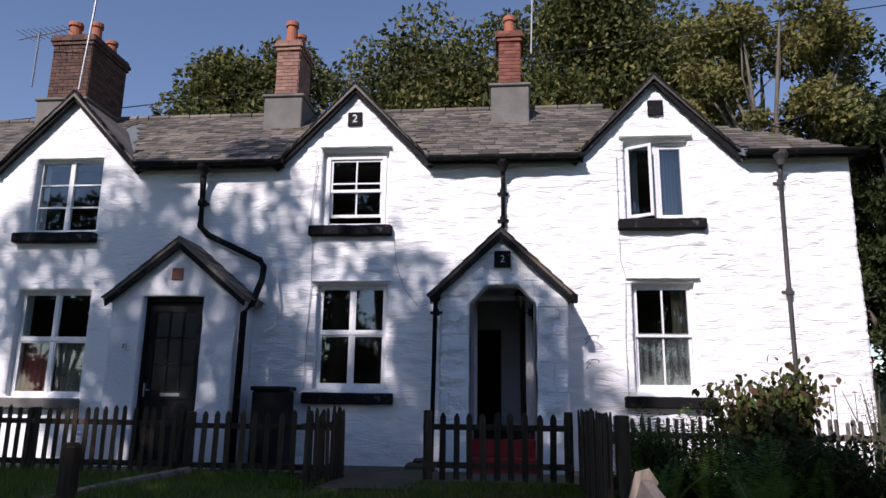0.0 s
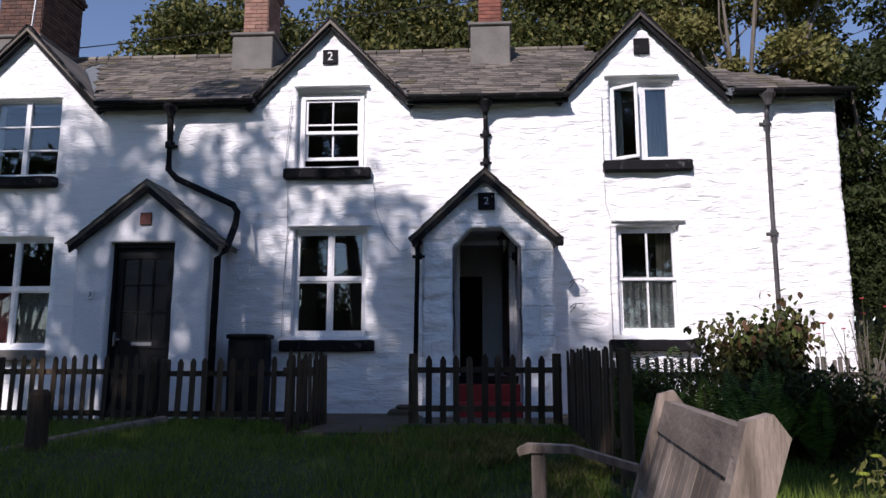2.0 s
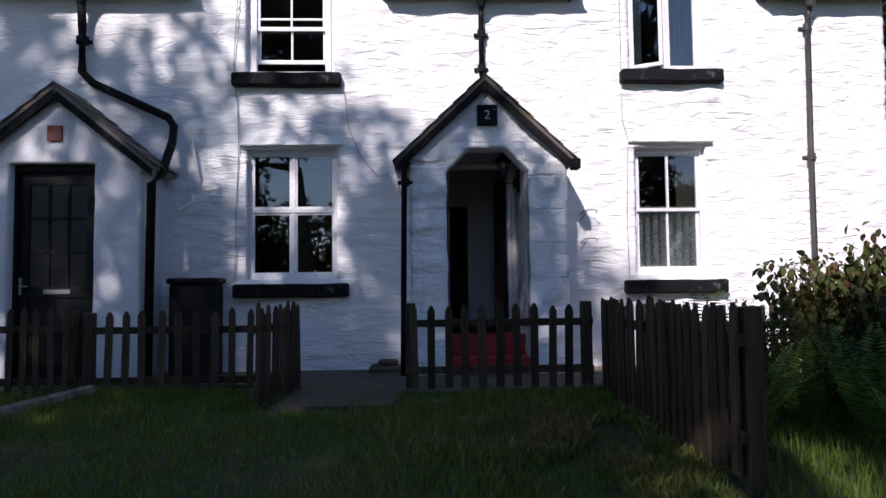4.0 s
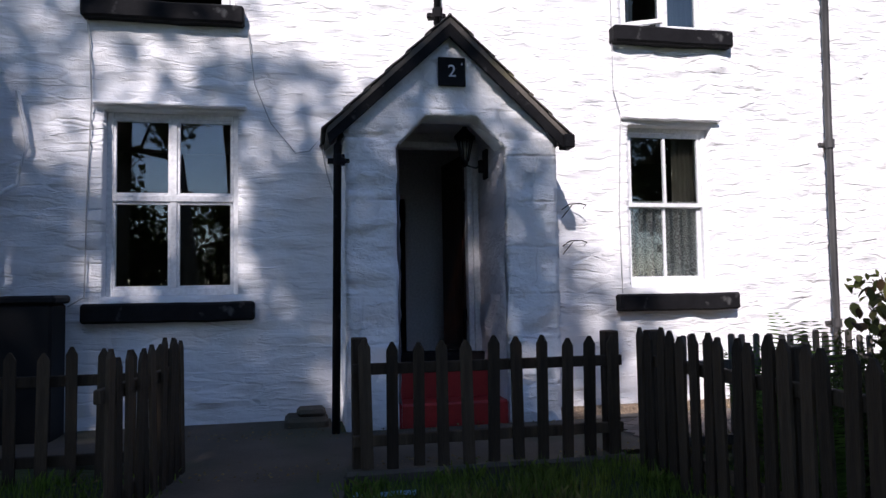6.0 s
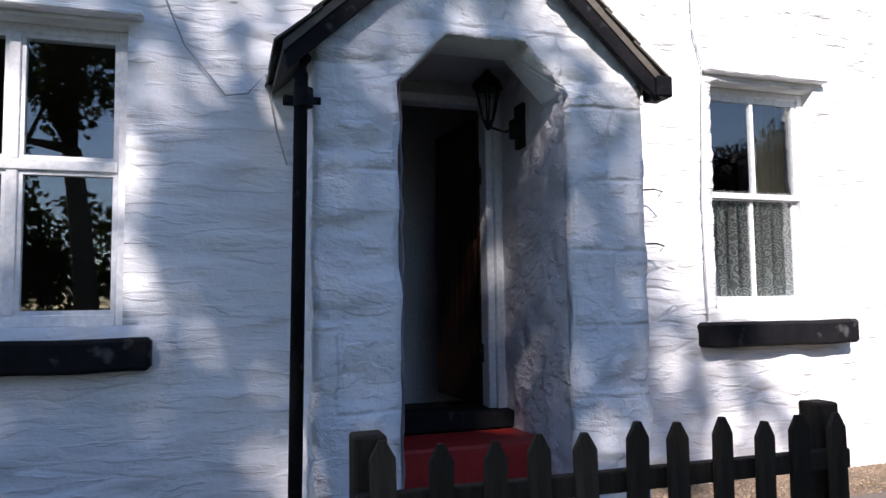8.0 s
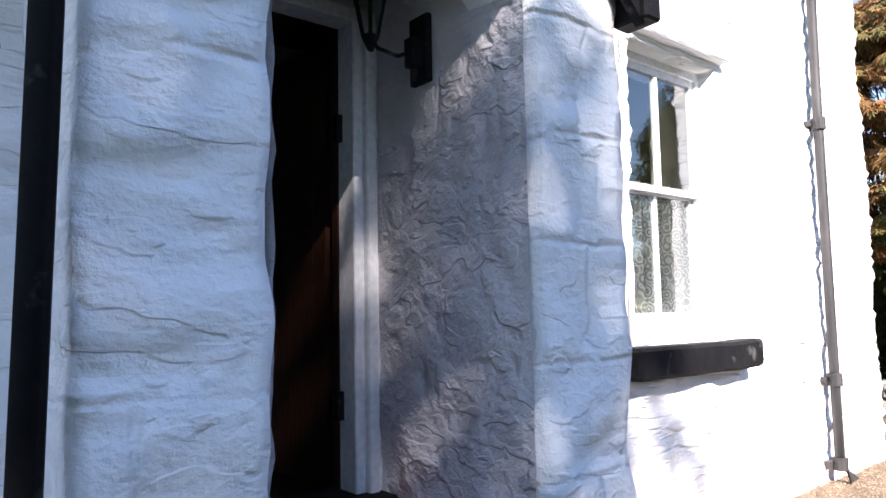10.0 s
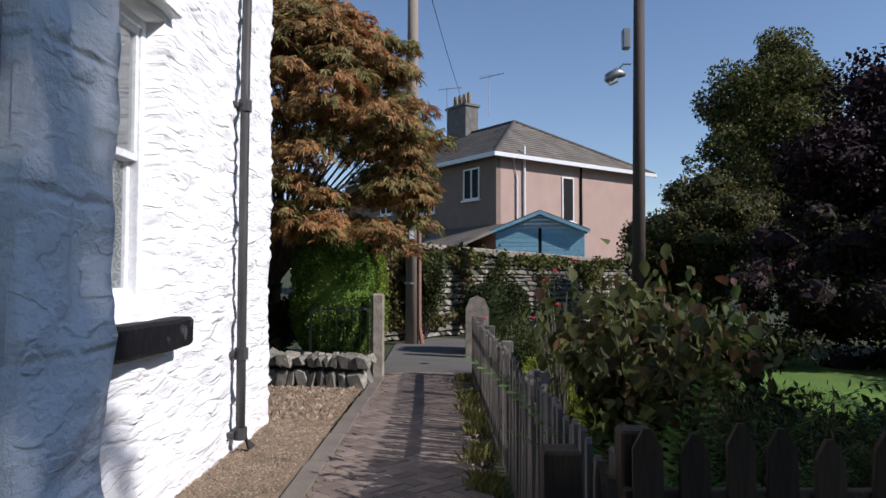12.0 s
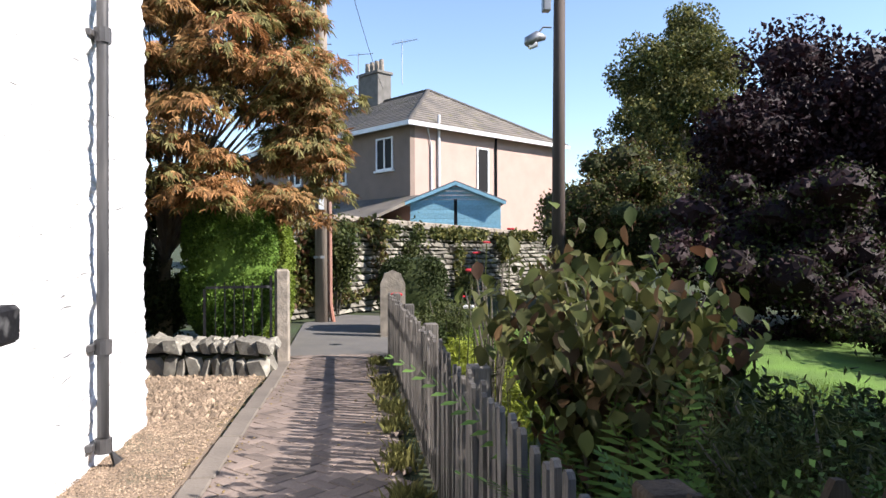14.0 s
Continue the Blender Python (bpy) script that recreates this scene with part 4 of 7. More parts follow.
# ---- porches ----
def porch(number, x0, x1, yf, apex, eave, door, peak_x, mat, label, arch=None, seed=0.0, rough=1.0):
    """door: x0, x1, top of the opening; arch: height at which its corners are cut, and half width of its flat top."""
    ob = thing("porch_%d" % number, label, "porch", kind="structure")
    def top(x):
        s = (apex - eave) / ((x1 - x0) / 2 + 0.02)
        return apex - abs(x - peak_x) * s - 0.04
    def gap(x):
        if not arch:
            return door[2]
        mid, hw = (door[0] + door[1]) / 2, (door[1] - door[0]) / 2
        d = abs(x - mid)
        return door[2] if d <= arch[1] else door[2] - (door[2] - arch[0]) * (d - arch[1]) / (hw - arch[1])
    cuts = [door[0], door[1], peak_x] + ([(door[0] + door[1]) / 2 - arch[1], (door[0] + door[1]) / 2 + arch[1]] if arch else [])
    xs = steps_between(x0, x1, 0.04, cuts)
    bm = bmesh.new()
    cols = []
    for i, x in enumerate(xs):
        inside = door[0] - 1e-5 <= x <= door[1] + 1e-5
        lo = [(-0.2 + (gap(x) + 0.2) * k / 60) for k in range(61)]
        hi = [gap(x) + (top(x) - gap(x)) * k / 22 for k in range(23)]
        if not inside:
            lo = [(-0.2 + (door[2] - 0.2 + 0.2) * k / 60) for k in range(61)]
            g = gap(door[0])
            lo = [(-0.2 + (g + 0.2) * k / 60) for k in range(61)]
            hi = [g + (top(x) - g) * k / 22 for k in range(23)]
        cols.append(([bm.verts.new((x, yf, z)) for z in lo], [bm.verts.new((x, yf, z)) for z in hi]))
    for (a, ah), (b, bh), xa, xb in zip(cols, cols[1:], xs, xs[1:]):
        if not door[0] < (xa + xb) / 2 < door[1]:
            for k in range(60):
                bm.faces.new((a[k], b[k], b[k + 1], a[k + 1]))
        for k in range(22):
            bm.faces.new((ah[k], bh[k], bh[k + 1], ah[k + 1]))
    bmesh.ops.remove_doubles(bm, verts=bm.verts, dist=1e-4)
    bmesh.ops.delete(bm, geom=[v for v in bm.verts if not v.link_faces], context="VERTS")
    extrude_rim(bm, (0, 0.30 if arch else 0.12, 0))
    roughen_y(bm, yf, 0.034 * rough, seed)
    part("front_wall", bm, M[mat], ob, smooth=True)
    for side, xw in ((-1, x0), (1, x1)):
        bm = bmesh.new()
        ys = steps_between(yf + 0.02, WALL_Y + 0.03, 0.05)
        zs = steps_between(-0.2, eave - 0.02, 0.05)
        vs = [[bm.verts.new((xw, y, z)) for z in zs] for y in ys]
        for i in range(len(ys) - 1):
            for j in range(len(zs) - 1):
                f = (vs[i][j], vs[i][j + 1], vs[i + 1][j + 1], vs[i + 1][j])
                bm.faces.new(f if side < 0 else f[::-1])
        bmesh.ops.recalc_face_normals(bm, faces=bm.faces)
        xi = (door[0] - 0.0 if side < 0 else door[1]) if arch else xw - side * 0.15
        extrude_rim(bm, (xi - xw + (0.004 * side), 0, 0))
        for v in bm.verts:
            if abs(v.co.x - xw) < 0.01:
                c = Vector((v.co.x * 2 + seed, v.co.y * 4, v.co.z * 6))
                v.co.x += side * 0.016 * rough * noise.noise(c)
        part("side_wall", bm, M[mat], ob, smooth=True)
    # inner faces of an open porch, in the white greyed for the recess
    if arch:
        for side, xw in ((-1, door[0]), (1, door[1])):
            bm = bmesh.new()
            ys = steps_between(yf + 0.03, WALL_Y + 0.36, 0.04)
            zs = steps_between(0.0, 2.85, 0.04)
            vs = [[bm.verts.new((xw + side * (0.0 + 0.00 * y) - side * 0.028 + side * 0.022 * abs(noise.noise(Vector((y * 4 + seed, side, z * 4)))) + side * 0.008 * noise.noise(Vector((y * 11, side, z * 11))), y, z)) for z in zs] for y in ys]
            for i in range(len(ys) - 1):
                for j in range(len(zs) - 1):
                    f = (vs[i][j], vs[i][j + 1], vs[i + 1][j + 1], vs[i + 1][j])
                    bm.faces.new(f)
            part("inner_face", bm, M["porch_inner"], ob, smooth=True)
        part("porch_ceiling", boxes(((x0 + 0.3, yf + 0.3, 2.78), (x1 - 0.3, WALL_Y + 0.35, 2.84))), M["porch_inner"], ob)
    # roof
    yb = WALL_Y + 0.02
    for s in (-1, 1):
        wdt = ((x1 - x0) / 2 + 0.12)
        k = (apex - eave) / ((x1 - x0) / 2 + 0.02)
        tp, lw = Vector((peak_x, 0, apex + 0.03)), Vector((peak_x + s * wdt, 0, apex + 0.03 - wdt * k))
        bm = bmesh.new()
        prism(bm, [(tp.x, tp.z), (lw.x, lw.z), (lw.x, lw.z - 0.05), (tp.x, tp.z - 0.06)], "y", yf - 0.10, yb)
        part("roof", bm, M["slate_part"], ob)
        bm = bmesh.new()
        prism(bm, [(tp.x, tp.z - 0.03), (lw.x, lw.z - 0.02), (lw.x - s * 0.02, lw.z - 0.13), (tp.x, tp.z - 0.17)], "y", yf - 0.09, yf - 0.05)
        part("bargeboard", bm, M["black"], ob)
        rngp = random.Random(int(seed * 7) + s)
        bm = bmesh.new()
        L = (lw - tp).length
        d = (lw - tp).normalized()
        nr = Vector((-d.z * s, 0, d.x * s))
        rows = 6
        for c in range(rows):
            yy = yf - 0.12
            while yy < yb - 0.05:
                ly = rngp.uniform(0.2, 0.3)
                y1 = min(yy + ly, yb)
                p = tp + d * (L * c / rows - 0.02)
                q = tp + d * (L * (c + 1) / rows + 0.02 + rngp.uniform(0, 0.02))
                prism(bm, [(p.x + nr.x * 0.012, p.z + nr.z * 0.012), (q.x + nr.x * 0.028, q.z + nr.z * 0.028), (q.x + nr.x * 0.018, q.z + nr.z * 0.018), (p.x, p.z)], "y", yy + 0.004, y1)
                yy = y1
        part("slates", bm, M["slate"], ob, kind="stuff")
    return ob


def roughen_y(bm, yf, amount, seed):
    for v in bm.verts:
        if abs(v.co.y - yf) < 0.02:
            p = v.co
            block = noise.cell(Vector((round(p.x / 0.45), 0, math.floor(p.z / 0.42))))
            joint = min(abs((p.z % 0.42) - 0.0), abs((p.z % 0.42) - 0.42))
            g = math.exp(-(joint / 0.02) ** 2)
            v.co.y += amount * (0.9 * noise.noise(Vector((p.x * 3 + seed, 0, p.z * 3))) + 0.6 * noise.noise(Vector((p.x * 9, seed, p.z * 9))) + 1.3 * g * smooth(-0.2, 0.3, noise.noise(Vector((p.x * 2, seed, p.z * 0.7)))))
            v.co.x += amount * 0.7 * noise.noise(Vector((p.x * 2, seed, p.z * 3.5)))


porch2 = porch(2, -0.79, 1.06, 10.2, 3.52, 2.62, (-0.36, 0.61, 2.71), 0.10, "white_block", "white-painted stone porch with an open cut-cornered arch", arch=(2.44, 0.22), seed=2.0)
porch3 = porch(3, -5.86, -3.87, 10.2, 3.42, 2.57, (-5.36, -4.40, 2.55), -4.84, "white_smooth", "white rendered porch with a closed black door", seed=5.0, rough=0.3)


def gutter_line(x0, x1, y, z, name="gutter"):
    bm = bmesh.new()
    n = 8
    A, B = [], []
    for k in range(n + 1):
        a = math.pi * k / n
        A.append((y - 0.06 * math.cos(a), z - 0.06 * math.sin(a)))
    for k in range(n, -1, -1):
        a = math.pi * k / n
        A.append((y - 0.05 * math.cos(a), z - 0.05 * math.sin(a)))
    prism(bm, A, "x", x0, x1)
    return part(name, bm, M["black"], None, "black half-round gutter under the slate eaves", "gutter", "gutters of the cottages")


for a, b in ((-12.8, -8.7), (-6.02, -3.48), (-1.1, 1.4), (3.86, 5.62)):
    gutter_line(a, b, 10.62, EAVE_Z - 0.06)
    part("fascia", boxes(((a, 10.70, EAVE_Z - 0.16), (b, 10.76, EAVE_Z - 0.01))), M["black"], roof)


def downpipe(pts, label, mat="black", joints=(), hopper=None, r=0.035):
    ob = thing("downpipe", label, "downpipe", tuple(pts[-1]), group="downpipes of the cottages")
    o = Vector(pts[-1])
    part("pipe", tube(bmesh.new(), [Vector(p) - o for p in pts], r, 10), M[mat], ob, smooth=True)
    for j in joints:
        p = Vector(j) - o
        bm = tube(bmesh.new(), [p - Vector((0, 0, 0.045)), p + Vector((0, 0, 0.045))], r * 1.45, 10)
        box(bm, p + Vector((-0.09, r, -0.02)), p + Vector((0.09, 0.09, 0.02)), 0.004)
        part("collar", bm, M[mat], ob)
    if hopper:
        p = Vector(hopper) - o
        bm = tube(bmesh.new(), [p + Vector((0, 0, -0.16)), p + Vector((0, 0, -0.08)), p + Vector((0, 0, 0.0)), p + Vector((0, 0, 0.06))], [0.045, 0.07, 0.12, 0.13], 10)
        part("hopper", bm, M[mat], ob)
    return ob


downpipe([(4.38, 10.68, 4.74), (4.39, 10.79, 4.5), (4.37, 10.80, 3.0), (4.36, 10.80, 1.2), (4.36, 10.80, 0.22), (4.38, 10.72, 0.09)], "worn black iron downpipe on the white wall", "pipe_grey", [(4.385, 10.80, 4.4), (4.37, 10.80, 2.70), (4.36, 10.80, 0.80), (4.36, 10.80, 0.2)], (4.38, 10.68, 4.8))
downpipe([(0.13, 10.70, 4.72), (0.13, 10.80, 4.5), (0.13, 10.80, 3.75), (0.13, 10.72, 3.6)], "short black downpipe ending above the porch roof", "black", [(0.13, 10.8, 4.3), (0.13, 10.8, 3.85)], (0.13, 10.72, 4.78))
downpipe([(-4.83, 10.70, 4.7), (-4.85, 10.78, 4.4), (-4.85, 10.80, 3.8), (-4.7, 10.80, 3.65), (-3.78, 10.78, 3.22), (-3.70, 10.75, 3.1), (-3.70, 10.7, 2.9), (-3.72, 10.40, 2.45), (-3.76, 10.2, 2.3), (-3.78, 10.2, 0.1)], "black downpipe bending over the porch roof", "black", [(-4.85, 10.8, 4.2)], (-4.83, 10.70, 4.78), 0.052)
downpipe([(-0.83, 10.22, 2.52), (-0.855, 10.16, 2.42), (-0.885, 10.16, 0.06)], "black downpipe beside the arched porch", "black", [(-0.845, 10.16, 2.3)], None, 0.033)
part("eave_end", boxes(((1.10, 10.08, 2.44), (1.20, 10.24, 2.56)), bevel=0.01), M["black"], porch2)


# ---- doors, steps, porch lamp ----
d3 = thing("door_1", "closed black door with small glazed panes", "door", (-4.88, 10.36, 0.06), kind="structure")
W3, H3 = 0.92, 2.44
part("door_frame", boxes(((-0.50, -0.05, 0), (-0.44, 0.05, H3 + 0.05)), ((0.44, -0.05, 0), (0.50, 0.05, H3 + 0.05)), ((-0.44, -0.05, H3 - 0.03), (0.44, 0.05, H3 + 0.05)), bevel=0.005), M["door_black"], d3)
bm = boxes(((-0.44, 0, 0.02), (-0.33, 0.045, H3 - 0.03)), ((0.33, 0, 0.02), (0.44, 0.045, H3 - 0.03)), ((-0.33, 0, 0.02), (0.33, 0.045, 0.22)), ((-0.33, 0, 0.95), (0.33, 0.045, 1.07)), ((-0.33, 0, 2.26), (0.33, 0.045, H3 - 0.03)), ((-0.33, 0.02, 0.22), (0.33, 0.03, 0.95)),
           *[((-0.33, 0.005, z - 0.014), (0.33, 0.04, z + 0.014)) for z in (1.47, 1.87)], *[((x - 0.014, 0.005, 1.07), (x + 0.014, 0.04, 2.26)) for x in (-0.11, 0.11)])
part("door_leaf", bm, M["door_black"], d3)
part("pane", boxes(((-0.33, 0.02, 1.07), (0.33, 0.024, 2.26))), M["pane_dark"], d3, "obscured dark glass")
part("door_handle", boxes(((-0.41, -0.05, 0.98), (-0.38, 0.0, 1.18)), ((-0.41, -0.06, 1.07), (-0.30, -0.04, 1.09)), bevel=0.004), M["metal_grey"], d3, "grey metal lever handle")
part("letter_flap", boxes(((-0.15, -0.012, 0.99), (0.15, 0, 1.04))), M["metal_grey"], d3)

# added near-black sheet for the unlit space behind the closed door
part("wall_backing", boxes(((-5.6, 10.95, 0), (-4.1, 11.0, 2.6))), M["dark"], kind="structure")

d2 = thing("door_2", "brown-stained boarded door swung open into the hall", "door", (0.47, 11.16, 0.60), kind="structure")
part("door_frame", boxes(((0.0, -0.03, -0.02), (0.05, 0.10, 2.02)), ((0.05, -0.06, -0.02), (0.10, 0.10, 2.02)), ((0.10, -0.04, -0.02), (0.148, 0.10, 2.02)), ((-0.82, -0.03, 2.02), (0.148, 0.10, 2.08)), ((-0.82, -0.03, -0.02), (-0.76, 0.10, 2.02)), bevel=0.006), M["trim_white"], d2, "white painted door frame")
lf = part("door_leaf", boxes(((-0.04, 0, 0), (0, 0.05, 1.98)), *[((-0.095 * (i + 1) + 0.053, 0.004, 0.0), (-0.095 * i + 0.047 - 0.047, 0.045, 1.98)) if i == 0 else ((-0.095 * (i + 1) + 0.004, 0.004, 0.0), (-0.095 * i, 0.045, 1.98)) for i in range(8)]), M["door_brown"], d2)
lf.matrix_basis = pose(-0.005, 0.10, 0.01, 0, 0, -84)
part("hinge", boxes(((-0.03, 0.06, 0.3), (0.0, 0.09, 0.42)), ((-0.03, 0.06, 1.5), (0.0, 0.09, 1.62))), M["black"], d2)
part("porch_back_wall", boxes(((-0.37, 11.20, 2.68), (0.625, 11.28, 2.80))), M["porch_inner"], None, kind="structure", label="white plaster above the inner door, greyed for shade")
part("hall_wall", boxes(((0.06, 12.60, 0.45), (1.5, 12.66, 3.05)), ((-0.7, 12.60, 2.3), (0.06, 12.66, 3.05))), M["white_smooth"], None, kind="structure", label="pale hall wall indoors")
part("threshold", boxes(((-0.40, 11.0, 0.50), (0.60, 11.3, 0.61)), bevel=0.01), M["black"], None, kind="structure", label="dark slate threshold")
part("front_step", boxes(((-0.36, 10.55, 0.0), (0.60, 11.0, 0.50)), ((-0.36, 10.24, 0.0), (0.60, 10.55, 0.26)), bevel=0.015), M["red_tile"], None, label="red-painted steps inside the white porch", category="step")

lamp_ob = thing("wall_lantern", "black metal lantern on the inner porch wall", "wall lamp", (0.585, 10.78, 2.42))
part("bracket", boxes(((-0.03, -0.06, -0.16), (0.0, 0.06, 0.12)), ((-0.08, -0.03, -0.10), (-0.03, 0.03, 0.02)), bevel=0.006), M["black"], lamp_ob)
part("arm", tube(bmesh.new(), [(-0.03, 0, -0.02), (-0.10, 0.04, -0.05), (-0.17, 0.08, -0.02), (-0.19, 0.10, 0.02)], 0.008, 6), M["black"], lamp_ob)
for k in range(6):
    a = k * math.pi / 3
    part("cage_bar", tube(bmesh.new(), [(-0.19 + 0.035 * math.cos(a), 0.10 + 0.035 * math.sin(a), 0.03), (-0.19 + 0.08 * math.cos(a), 0.10 + 0.08 * math.sin(a), 0.24)], 0.006, 5), M["black"], lamp_ob)
bm = bmesh.new()
tube(bm, [(-0.19, 0.10, -0.03), (-0.19, 0.10, 0.03)], [0.012, 0.04], 6)
part("base_cup", bm, M["black"], lamp_ob)
part("lantern_cap", tube(bmesh.new(), [(-0.19, 0.10, 0.24), (-0.19, 0.10, 0.27), (-0.19, 0.10, 0.34), (-0.19, 0.10, 0.38)], [0.105, 0.10, 0.03, 0.008], 6), M["black"], lamp_ob)
p = part("lantern_glass", tube(bmesh.new(), [(-0.19, 0.10, 0.035), (-0.19, 0.10, 0.235)], [0.030, 0.072], 6), M["glass"], lamp_ob)
p.visible_shadow = False


# ---- chimneys ----
def brick_stack(bm_b, x0, x1, y0, y1, z0, z1, rng, course=0.075, length=0.225):
    z, k = z0, 0
    while z < z1 - 0.02:
        for axis in (0, 1):
            lo, hi = (x0, x1) if axis == 0 else (y0, y1)
            n = max(1, round((hi - lo) / length))
            off = (k % 2) * 0.5 / n
            cuts = sorted({0.0, 1.0, *[min(1, max(0, i / n + off)) for i in range(n)]})
            for f in ((y0, -1), (y1, 1)) if axis == 0 else ((x0, -1), (x1, 1)):
                for a, b in zip(cuts, cuts[1:]):
                    if b - a < 0.02:
                        continue
                    p, q = lo + (hi - lo) * a + 0.004, lo + (hi - lo) * b - 0.004
                    j = rng.uniform(0, 0.006)
                    if axis == 0:
                        box(bm_b, (p, min(f[0], f[0] + f[1] * (0.01 + j)), z + 0.005), (q, max(f[0], f[0] + f[1] * (0.01 + j)), z + course - 0.005))
                    else:
                        box(bm_b, (min(f[0], f[0] + f[1] * (0.01 + j)), p, z + 0.005), (max(f[0], f[0] + f[1] * (0.01 + j)), q, z + course - 0.005))
        z += course
        k += 1


def chimney(cx, w, d, z0, zb, zt, brick, base_w, pots, label, cy=12.9, corbel=0.05):
    ob = thing("chimney", label, "chimney", (cx, cy, z0), group="chimneys of the cottages")
    rng = random.Random(int(cx * 10))
    part("base", boxes(((-base_w / 2, -d / 2 - 0.14, -0.6), (base_w / 2, d / 2 + 0.14, zb - z0)), ((-base_w / 2 - 0.04, -d / 2 - 0.18, zb - z0), (base_w / 2 + 0.04, d / 2 + 0.18, zb - z0 + 0.06)), bevel=0.015), M["cement"], ob, "grey rendered chimney base")
    part("core", boxes(((-w / 2, -d / 2, zb - z0), (w / 2, d / 2, zt - z0))), M["mortar"], ob)
    bm = bmesh.new()
    brick_stack(bm, -w / 2, w / 2, -d / 2, d / 2, zb - z0 + 0.06, zt - z0 - 0.22, rng)
    part("brickwork", bm, M[brick], ob, kind="stuff")
    bm = bmesh.new()
    for i, e in enumerate((0.03, 0.06, 0.03)):
        brick_stack(bm, -w / 2 - e, w / 2 + e, -d / 2 - e, d / 2 + e, zt - z0 - 0.22 + i * 0.075, zt - z0 - 0.22 + (i + 1) * 0.075 - 0.01, rng)
        box(bm, (-w / 2 - e, -d / 2 - e, zt - z0 - 0.22 + i * 0.075), (w / 2 + e, d / 2 + e, zt - z0 - 0.147 + i * 0.075))
    part("corbel", bm, M[brick], ob, kind="stuff")
    for px_, py_, ph, pr in pots:
        bm = tube(bmesh.new(), [(px_, py_, zt - z0), (px_, py_, zt - z0 + ph * 0.8), (px_, py_, zt - z0 + ph * 0.8), (px_, py_, zt - z0 + ph)], [pr, pr * 0.85, pr * 1.08, pr * 1.05], 14)
        part("chimney_pot", bm, M["terracotta"], ob, smooth=False)
    return ob


chimney(-4.15, 0.44, 0.75, 6.3, 6.80, 8.08, "brick_o", 0.76, [(0.0, -0.25, 0.46, 0.12), (0.06, 0.15, 0.4, 0.11)], "orange brick chimney stack on a grey rendered base")
chimney(0.25, 0.40, 0.7, 6.3, 6.90, 8.12, "brick_r", 0.72, [(0.0, 0, 0.5, 0.12)], "dark red brick chimney stack on a grey rendered base")
chimney(-8.58, 0.82, 1.25, 6.3, 6.75, 8.24, "brick_b", 1.02, [(-0.2, -0.35, 0.42, 0.14), (0.2, -0.25, 0.46, 0.12), (0.15, 0.4, 0.4, 0.12)], "wide sooty brick chimney stack with two pots")


# ---- fences ----
PICKET = {}


def picket_mesh(w, h, t, pointed, mat):
    key = (w, h, t, pointed, mat)
    if key not in PICKET:
        bm = bmesh.new()
        if pointed:
            prism(bm, [(-w / 2, 0), (w / 2, 0), (w / 2, h - w * 0.7), (w * 0.12, h), (-w * 0.12, h), (-w / 2, h - w * 0.7)], "y", -t / 2, t / 2)
        else:
            prism(bm, [(-w / 2, 0), (w / 2, 0), (w / 2, h - w * 0.3), (w * 0.25, h), (-w * 0.25, h), (-w / 2, h - w * 0.3)], "y", -t / 2, t / 2)
        PICKET[key] = mesh_of("picket", bm, M[mat])
    return PICKET[key]


def fence(label, a, b, z_foot, height, spacing=0.125, w=0.07, mat="wood_fence", posts=2, pointed=True, seed=1, name="picket_fence", side=-1, post_h=None, rails=(0.78, 0.22)):
    rng = random.Random(seed)
    a, b = Vector((a[0], a[1], 0)), Vector((b[0], b[1], 0))
    L = (b - a).length
    ang = math.degrees(math.atan2(b.y - a.y, b.x - a.x))
    ob = thing(name, label, "fence", (a.x, a.y, z_foot), ang)
    for f in rails:
        part("rail", boxes(((0, -0.02, height * f - 0.035), (L, 0.02, height * f + 0.035)), bevel=0.005), M[mat], ob)
    ph = post_h or height * 0.98
    if posts:
        for i in range(posts):
            x = L * i / max(1, posts - 1)
            p = part("post", boxes(((-0.05, -0.05, -0.25), (0.05, 0.05, ph)), bevel=0.008), M[mat], ob)
            p.matrix_basis = pose(min(max(x, 0.05), L - 0.05), 0.07 * -side, 0)
    n = int(L / spacing)
    for i in range(n):
        x = (i + 0.5) * L / n
        if i % 13 == 0:
            me = picket_mesh(w, height, 0.018, pointed, mat)
        else:
            me = picket_mesh(w, height, 0.018, pointed, mat)
        p = part("picket", me, None, ob)
        p.matrix_basis = pose(x + rng.uniform(-0.006, 0.006), side * 0.032, 0.0 + rng.uniform(-0.012, 0.012), rng.uniform(-1, 1), rng.uniform(-1.3, 1.3), rng.uniform(-3, 3)) @ Matrix.Diagonal((rng.uniform(0.92, 1.06), 1, rng.uniform(0.97, 1.02), 1))
    return ob


fence("dark weathered picket fence in front of the white porch", (-0.84, 8.85), (0.98, 8.85), 0.10, 0.80, 0.155, 0.075, posts=2, seed=2, post_h=0.82)
fence("dark weathered picket fence beside the open gate", (-4.1, 9.3), (-1.98, 9.3), -0.03, 0.90, 0.17, 0.07, posts=2, seed=3)
fence("weathered picket fence before the neighbouring cottage", (-10.5, 9.3), (-4.18, 9.3), -0.03, 0.93, 0.135, 0.06, posts=4, seed=4)
fence("open weathered picket gate beside the path", (-1.93, 9.26), (-2.12, 8.05), -0.03, 0.97, 0.12, 0.07, posts=0, seed=5, name="picket_gate", side=1)
fence("weathered picket fence beside the overgrown bed", (1.06, 8.72), (1.06, 5.9), -0.0, 0.95, 0.125, 0.082, posts=3, seed=6, side=-1)
